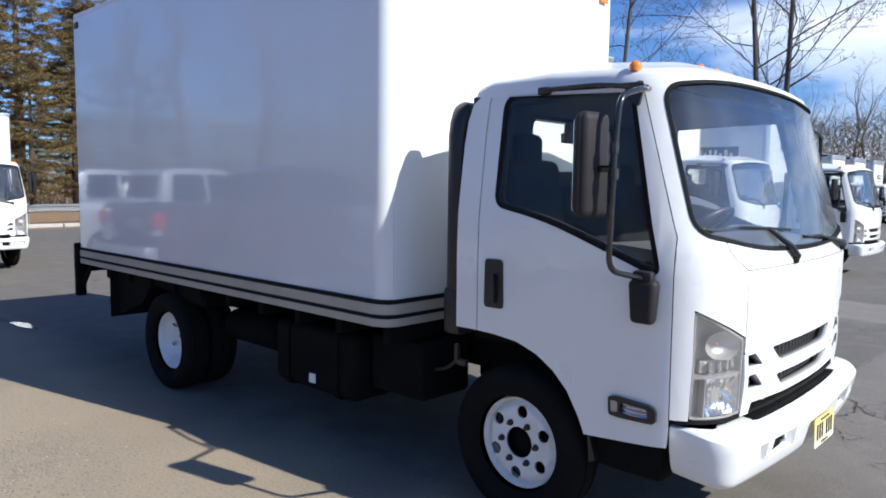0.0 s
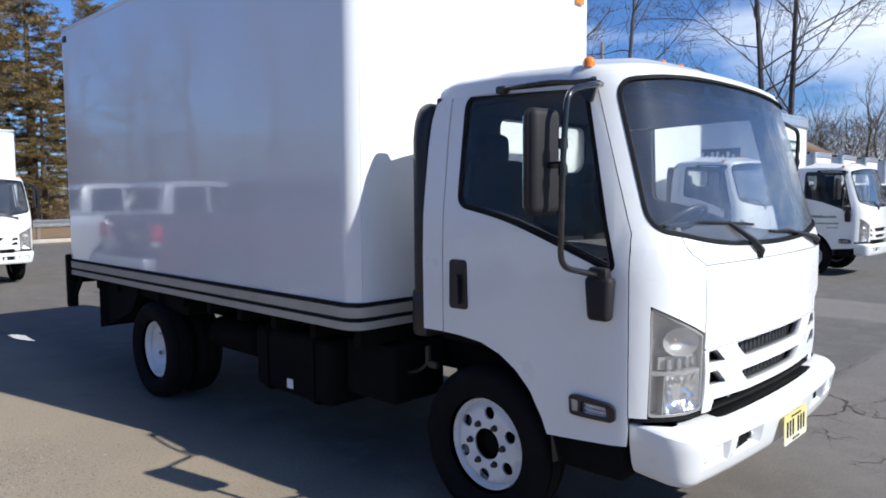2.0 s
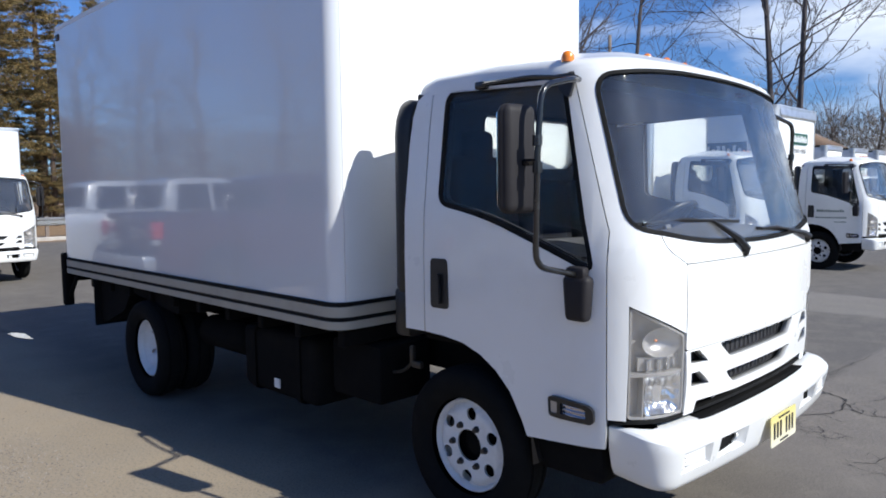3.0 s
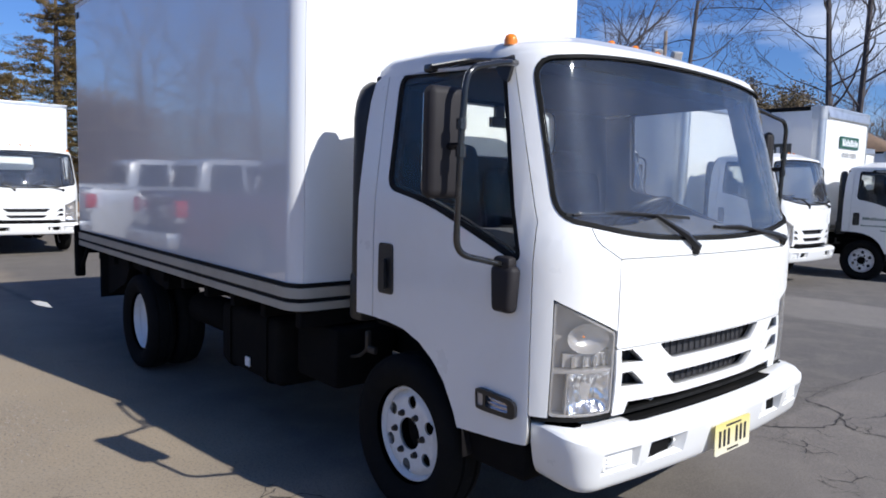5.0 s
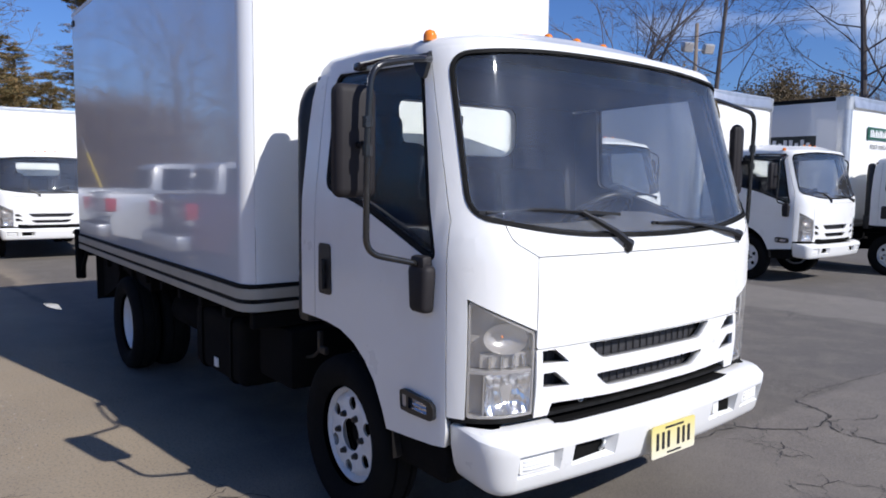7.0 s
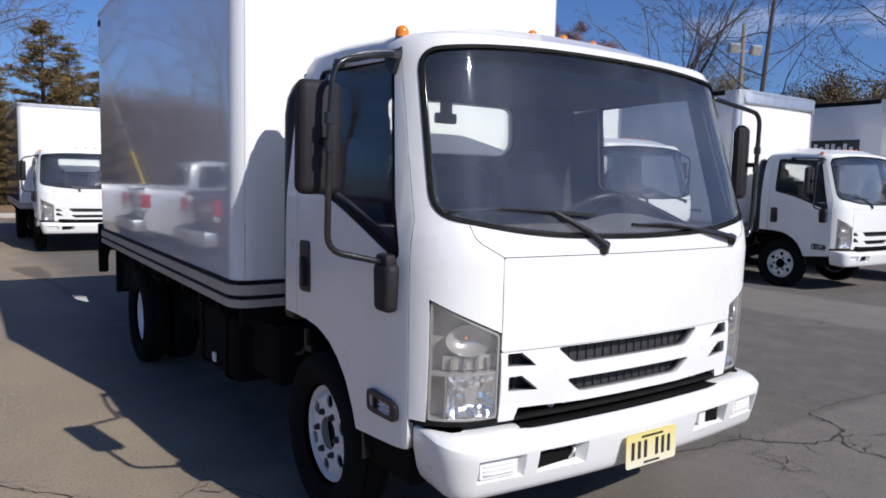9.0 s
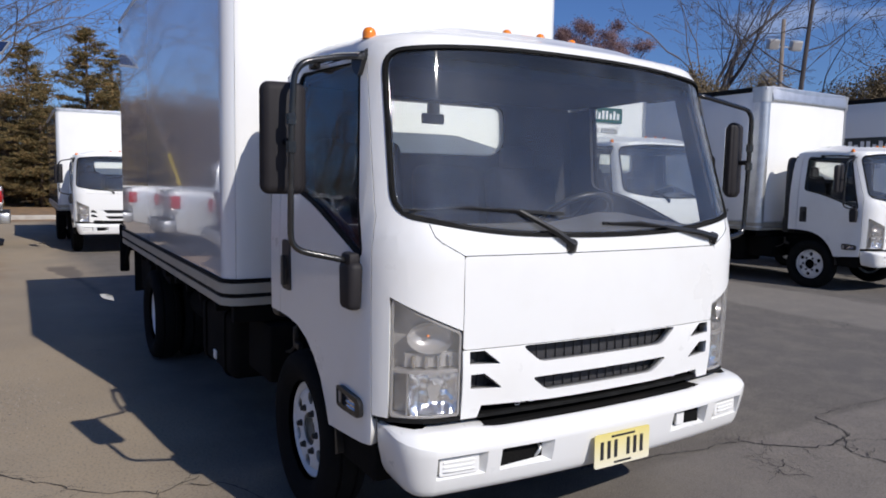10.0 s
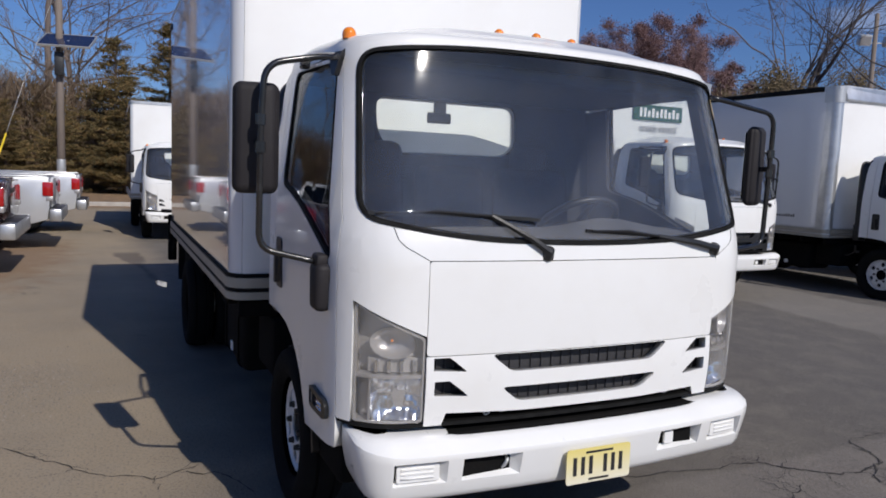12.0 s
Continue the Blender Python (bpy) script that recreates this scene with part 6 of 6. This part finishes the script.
def branch_mesh(name, h, seed, mat, levels=4, trunk=0.15, fork=0.48, bend_up=0.02, spread=1.0, lean=0.05):
    """A leafless tree: a trunk that divides low, long swaying limbs and fine twigs."""
    rnd = random.Random(seed)
    vs, fs = [], []

    def ring(p, d, r, sides):
        s = d.orthogonal().normalized()
        u = d.cross(s)
        i = len(vs)
        vs.extend(p + r * (math.cos(k * math.tau / sides) * s + math.sin(k * math.tau / sides) * u) for k in range(sides))
        return i

    def away(d, angle):
        s = d.orthogonal().normalized()
        turn = rnd.uniform(0, math.tau)
        return (d * math.cos(angle) + (s * math.cos(turn) + d.cross(s) * math.sin(turn)) * math.sin(angle)).normalized()

    def grow(p, d, length, r, level):
        n = max(3, min(12, int(length / (0.7 if level < 2 else 0.4))))
        sides = (8, 6, 4, 3, 3, 3)[level]
        last = ring(p, d, r, sides)
        r0, sway = r, lean if level == 0 else 0.2
        for k in range(1, n + 1):
            d = (d + Vector((rnd.gauss(0, sway), rnd.gauss(0, sway), rnd.gauss(bend_up, sway * 0.8)))).normalized()
            p = p + d * length / n
            q = k / n
            r = max(0.006, r0 * (1 - (0.45 if level == 0 else 0.85) * q))
            here = ring(p, d, r, sides)
            for m in range(sides):
                fs.append((last + m, last + (m + 1) % sides, here + (m + 1) % sides, here + m))
            last = here
            if level == 0:
                if q > 0.36:
                    for _ in range(rnd.randint(1, 2)):
                        grow(p, away(d, rnd.uniform(0.7, 1.35) * spread), h * rnd.uniform(0.34, 0.52), r * rnd.uniform(0.24, 0.42), 1)
            elif level < levels and q > 0.2:
                for _ in range(1 if level == 1 else rnd.randint(1, 2)):
                    if rnd.random() < 0.85:
                        grow(p, away(d, rnd.uniform(0.4, 1.05)), length * (1.15 - q) * rnd.uniform(0.38, 0.72), max(0.006, r * rnd.uniform(0.35, 0.6)), level + 1)
        if level == 0:
            for _ in range(3):
                grow(p, away(d, rnd.uniform(0.15, 0.5) * spread), h * rnd.uniform(0.34, 0.5), r * rnd.uniform(0.5, 0.75), 1)

    grow(Vector((0, 0, -0.2)), Vector((0, 0, 1)), h * fork, trunk, 0)
    return pyd(name, vs, fs, mat)


def tip_leaves(name, tree, mat, seed, share=0.5, size=0.10, count=2):
    """Small dry leaves round the ends of a tree's twigs."""
    rnd = random.Random(seed)
    top = max(v.co.z for v in tree.vertices)
    vs, fs = [], []
    for v in tree.vertices:
        if v.co.z < top * 0.3 or rnd.random() > share:
            continue
        for _ in range(count):
            p = v.co + Vector((rnd.gauss(0, 0.22), rnd.gauss(0, 0.22), rnd.gauss(0, 0.2)))
            d = Vector((rnd.uniform(-1, 1), rnd.uniform(-1, 1), rnd.uniform(-1, 1))).normalized()
            w = d.orthogonal().normalized() * size * 0.5
            i = len(vs)
            vs += [p, p + d * size + w, p + d * size * 2, p + d * size - w]
            fs.append((i, i + 1, i + 2, i + 3))
    return pyd(name, vs, fs, mat)


TREES = "trees round the lot"
PINES = [(crown_mesh("pine_crown", 14, 4.0, M["needles"], 11 + k, 0.10, 0.6), limbs_mesh("pine_trunk", 14, 3.0, 21 + k)) for k in range(2)]
LOW_PINES = [(crown_mesh("low_pine_crown", 8, 3.6, M["needles_dark"], 31 + k, 0.05, 0.8, 0.3), limbs_mesh("low_pine_trunk", 8, 2.2, 41 + k, 0.05)) for k in range(2)]
BARE = [branch_mesh("bare_branchwork", 15, 52 + k, M["bark"]) for k in range(3)]
SPARSE = [branch_mesh("woods_branchwork", 15, 62 + k, M["bark"], 3) for k in range(2)]
SLIM = [branch_mesh("slim_branchwork", 13, 92 + k, M["bark_grey"], 4, 0.125, 0.72, 0.03, 0.9, 0.014) for k in range(2)]
FORKED = branch_mesh("forked_branchwork", 14, 97, M["bark_grey"], 4, 0.30, 0.29, 0.07, 0.6, 0.01)
BUSH = branch_mesh("bush_limbs", 5, 77, M["bark"], 3, 0.06, 0.16, 0.05, 1.0)
BUSH_LEAF = tip_leaves("bush_leaves", BUSH, M["brush"], 3, 0.35, 0.07)
RED = tip_leaves("dry_leaves", SPARSE[1], M["redleaf"], 4, 1.0, 0.055, 9)

OLIVE = tip_leaves("olive_leaves", BUSH, M["oliveleaf"], 5, 1.0, 0.030, 32)


def tree(name, label, x, y, scale, turn, meshes):
    t = thing(name, label, "tree", pose(x, y, ground_height(x, y), 0, 0, turn) @ Matrix.Diagonal((scale, scale, scale, 1)), TREES)
    for n, me in meshes:
        part(n, me, None, t)
    return t


for k, (x, y, s) in enumerate(((-41.5, 6.4, 0.95), (-43.5, 9.2, 1.1), (-45.5, 13.2, 1.0), (-41.5, 11.4, 0.75), (-47, 17.5, 1.05), (-39.5, 8.6, 0.6))):
    c, t = PINES[k % 2]
    tree("pine_tree", "tall ragged pine with brownish green needles", x, y, s, 47 * k, (("crown", c), ("trunk", t)))
for k, (x, y, s) in enumerate(((-38.2, -1.5, 0.98), (-36.8, -3.9, 0.56), (-39.6, 1.25, 1.14), (-42.6, 2.8, 1.05), (-36.8, -1.0, 0.68), (-39.5, -6.5, 0.55), (-40.0, 3.9, 0.8), (-42.0, -5.2, 0.68), (-43.5, -2.6, 0.74))):
    c, t = LOW_PINES[k % 2]
    tree("pine_tree", "low dark green pine branching to the ground", x, y, s, 63 * k, (("crown", c), ("trunk", t)))
for k, (x, y, s) in enumerate(((-44.0, -5.0, 1.6), (-45.5, -3.4, 1.5), (-33, 42, 1.3), (-8.0, 60, 1.0), (-3.0, 62, 1.05), (-47, 22, 1.0), (-20.0, 58, 0.95))):
    tree("bare_tree", "tall leafless tree with spreading grey limbs", x, y, s, 71 * k, (("branchwork", BARE[k % 3]),))
for k, (x, y, s) in enumerate(((-7.85, 21.4, 0.98), (-7.25, 21.8, 1.0), (-14.15, 22.7, 1.0))):
    tree("bare_tree", "slender leafless tree with a straight trunk and thin limbs", x, y, s, 110 * k + 15, (("branchwork", SLIM[k % 2]),))
tree("bare_tree", "thick leafless tree forking low into upright limbs", -28.9, 36.9, 1.6, 30, (("branchwork", FORKED),))
for k, (x, y, s) in enumerate(((-25.4, 29.8, 2.35), (-22.9, 31.7, 2.4), (-17.3, 35.2, 2.35), (-19.6, 37.2, 2.2))):
    tree("oak_tree", "small tree still holding brownish olive leaves", x, y, s, 80 * k, (("branchwork", BUSH), ("leaves", OLIVE)))
for k, (x, y, s) in enumerate(((-38.0, 31.5, 1.0), (-35.8, 34.2, 0.95), (-40.5, 29.0, 0.95), (-39.0, 34.5, 1.1), (-34.0, 36.5, 0.8), (-43.0, 27.5, 0.9))):
    tree("reddish_tree", "small tree with dry reddish brown foliage", x, y, s, 55 * k, (("branchwork", SPARSE[1]), ("leaves", RED)))
for k in range(26):
    a = k / 25
    x, y = (-34 + 44 * a, 59 + 4 * math.sin(k * 2.1)) if k % 2 else (-52 + 3 * math.sin(k), -16 + 44 * a)
    tree("bush", "leafless brown bush in the undergrowth", x, y, 0.9 + 0.5 * ((k * 7) % 5) / 5, 40 * k, (("branchwork", BUSH), ("leaves", BUSH_LEAF)))


def thicket(name, spots, n, high, seed):
    """Brown undergrowth: a dense belt of thin twigs."""
    rnd = random.Random(seed)
    vs, fs = [], []
    for _ in range(n):
        (x0, y0), (x1, y1), deep = rnd.choice(spots)
        a = rnd.random()
        p = Vector((x0 + (x1 - x0) * a + rnd.uniform(-deep, deep), y0 + (y1 - y0) * a + rnd.uniform(-deep, deep), rnd.random() ** 1.6 * high * (0.6 + 0.4 * noise.noise(Vector((a * 14, x0, y0))))))
        p.z += ground_height(p.x, p.y) - 0.05
        d = Vector((rnd.uniform(-0.7, 0.7), rnd.uniform(-0.7, 0.7), rnd.uniform(0.2, 1.0))).normalized() * rnd.uniform(0.5, 1.3)
        w = Vector((rnd.uniform(-1, 1), rnd.uniform(-1, 1), 0)).normalized() * rnd.uniform(0.012, 0.035)
        i = len(vs)
        vs += [p + w, p + d, p - w]
        fs.append((i, i + 1, i + 2))
    return tagged(new(name, pyd(name, vs, fs, M["brush"])), "dense brown winter undergrowth behind the lot", "undergrowth", kind="stuff")


thicket("undergrowth", [((-54, -45), (-54, 45), 4.0), ((-50, 55), (25, 66), 5.0), ((-50, 45), (-46, 62), 5.0)], 66000, 6.0, 9)
thicket("undergrowth", [((-22, 57), (8, 60), 3.0)], 42000, 11.0, 15)
thicket("undergrowth", [((-46, -8), (-46, 5), 3.0)], 14000, 4.0, 10)
thicket("undergrowth", [((-43, -13), (-43, -1.5), 2.2)], 42000, 9.5, 14)
thicket("undergrowth", [((-66, -10), (-48, -40), 5.0), ((-48, -42), (14, -52), 5.0)], 70000, 11.0, 12)
rnd = random.Random(6)
for k in range(22):
    tree("bare_tree", "small leafless mauve-brown tree beyond the parked row", -30 + 1.6 * k + rnd.uniform(-1, 1), 58 + rnd.uniform(-3, 5), rnd.uniform(0.62, 0.92), 47 * k, (("branchwork", SPARSE[k % 2]),))
rnd = random.Random(8)
for k in range(34):
    a = k / 33
    x, y = (-64 + 40 * a, -12 - 66 * a) if a < 0.45 else (-46 + 70 * (a - 0.45) / 0.55, -46 - 6 * a)
    tree("bare_tree", "tall leafless tree in the woods beside the lot", x + rnd.uniform(-4, 4), y + rnd.uniform(-4, 2), rnd.uniform(1.2, 1.6), 71 * k, (("branchwork", SPARSE[k % 2]),))


# ---- cracks in the asphalt ----
M["crackfill"] = material("dark_crack", (0.035, 0.032, 0.03), 0.95, spots=(0.07, 0.065, 0.06), amount=0.5, scale=9)


def crack(seed, *way, wide=0.0036, forks=1.3):
    """A thin jagged ribbon that wanders from point to point, with short forks."""
    rnd = random.Random(seed)
    vs, fs = [], []

    def run(p, q, w, level, last=None):
        n = max(6, int((q - p).length / 0.035))
        nrm = Vector((-(q - p).y, (q - p).x)).normalized()
        drift = 0.0
        for k in range(n + 1):
            s = k / n
            drift = drift * 0.93 + rnd.gauss(0, 0.012)
            c = p.lerp(q, s) + nrm * drift * min(1, 5 * s, 5 * (1 - s))
            ww = w * rnd.uniform(0.3, 1.3) * (1 - 0.8 * s if level else 1)
            z = ground_height(c.x, c.y) + 0.004
            i = len(vs)
            vs.extend([(c.x - nrm.x * ww, c.y - nrm.y * ww, z), (c.x + nrm.x * ww, c.y + nrm.y * ww, z)])
            if last is not None:
                fs.append((last, last + 1, i + 1, i))
            last = i
            if level < 2 and 0.1 < s < 0.95 and rnd.random() < forks / n:
                t = Vector((rnd.uniform(-1, 1), rnd.uniform(-1, 1))).normalized()
                run(c.copy(), c + t * rnd.uniform(0.08, 0.3), w * 0.65, level + 1)

    for a, b in zip(way, way[1:]):
        run(Vector(a), Vector(b), wide, 0)
    tagged(new("crack", pyd("crack", vs, fs, M["crackfill"])), "dark ragged crack in the worn asphalt", "crack", "cracks in the asphalt", "structure")


crack(1, (-0.80, 0.55), (-0.79, 0.83), (-0.72, 1.20), (-0.70, 1.55), (-0.66, 1.74), (-0.57, 1.80), (-0.45, 1.93), (-0.37, 2.10), (-0.36, 2.28), (-0.44, 2.50), (-0.56, 2.55), (-0.70, 2.62), wide=0.006)
crack(2, (-0.70, 2.62), (-0.71, 2.86), (-0.70, 3.26), (-0.62, 4.1))
crack(3, (-0.44, 2.50), (-0.30, 2.28), (-0.16, 2.17), (0.02, 2.17), (0.30, 2.30), wide=0.005)
crack(4, (-0.48, 1.52), (-0.38, 1.56), (-0.29, 1.57), (-0.17, 1.54), (-0.10, 1.60), wide=0.003)
crack(5, (-0.29, 1.57), (-0.34, 1.70))
crack(6, (-0.02, 1.10), (0.02, 1.16), (0.13, 1.38), (0.26, 1.46), (0.48, 1.60))
crack(7, (-0.36, 2.28), (-0.24, 2.50), (-0.20, 2.75), wide=0.003)
crack(9, (-2.16, -2.18), (-1.81, -1.87), (-1.59, -1.55), (-1.71, -1.31))
crack(10, (-1.63, -1.53), (-1.46, -1.53))
crack(11, (-1.64, -1.38), (-1.53, -1.20), (-1.28, -1.09))
crack(12, (-2.5, -2.6), (-2.16, -2.18))


# ---- damp streak, gravel and dirt on the asphalt ----
M["wet"] = material("wet_asphalt", (0.045, 0.040, 0.037), 0.06, coat=0.5, spots=(0.03, 0.027, 0.025), amount=0.6, scale=5, rough_var=0.04)
M["pebble"] = leaf_material("grey_pebbles", (0.12, 0.10, 0.085), (0.22, 0.19, 0.155), (0.34, 0.30, 0.26), 0.9)


def stain(name, label, category, mid, half_long, half_wide, turn, mat, seed, rough=0.35, lift=0.005):
    """A flat patch with an uneven outline."""
    rnd = random.Random(seed)
    bm = bmesh.new()
    rim, a0 = [], math.radians(turn)
    for k in range(56):
        a = k * math.tau / 56
        r = 1 + rough * noise.noise(Vector((2.2 * math.cos(a), 2.2 * math.sin(a), seed * 3.7))) + 0.35 * rough * noise.noise(Vector((8 * math.cos(a), 8 * math.sin(a), seed)))
        u, v = half_long * r * math.cos(a), half_wide * r * math.sin(a)
        x, y = mid[0] + u * math.cos(a0) - v * math.sin(a0), mid[1] + u * math.sin(a0) + v * math.cos(a0)
        rim.append(bm.verts.new((x, y, ground_height(x, y) + lift)))
    bm.faces.new(rim)
    tagged(new(name, finish(bm, name, mat)), label, category, kind="structure")


stain("puddle", "small shallow puddle at the end of a damp trail", "puddle", (-8.0, -1.12), 0.28, 0.06, 5, M["wet"], 3, 0.5, 0.007)


def pebbles(mid, spread, n, seed):
    """Loose grit and pebbles lying on the asphalt."""
    rnd = random.Random(seed)
    vs, fs = [], []
    for _ in range(n):
        x, y = rnd.gauss(mid[0], spread), rnd.gauss(mid[1], spread * 0.8)
        r = rnd.uniform(0.002, 0.007)
        z = ground_height(x, y) + r * 0.2
        i = len(vs)
        a0 = rnd.uniform(0, math.tau)
        for k in range(5):
            a = a0 + k * math.tau / 5
            vs.append((x + r * math.cos(a) * rnd.uniform(0.7, 1.3), y + r * math.sin(a) * rnd.uniform(0.7, 1.3), z))
        vs += [(x, y, z + r * rnd.uniform(0.5, 0.9)), (x, y, z - r * 0.3)]
        for k in range(5):
            fs += [(i + k, i + (k + 1) % 5, i + 5), (i + (k + 1) % 5, i + k, i + 6)]
    tagged(new("gravel", pyd("gravel", vs, fs, M["pebble"])), "loose grey grit and pebbles on the asphalt", "gravel", kind="stuff")


pebbles((-3.55, -2.5), 0.36, 2600, 5)
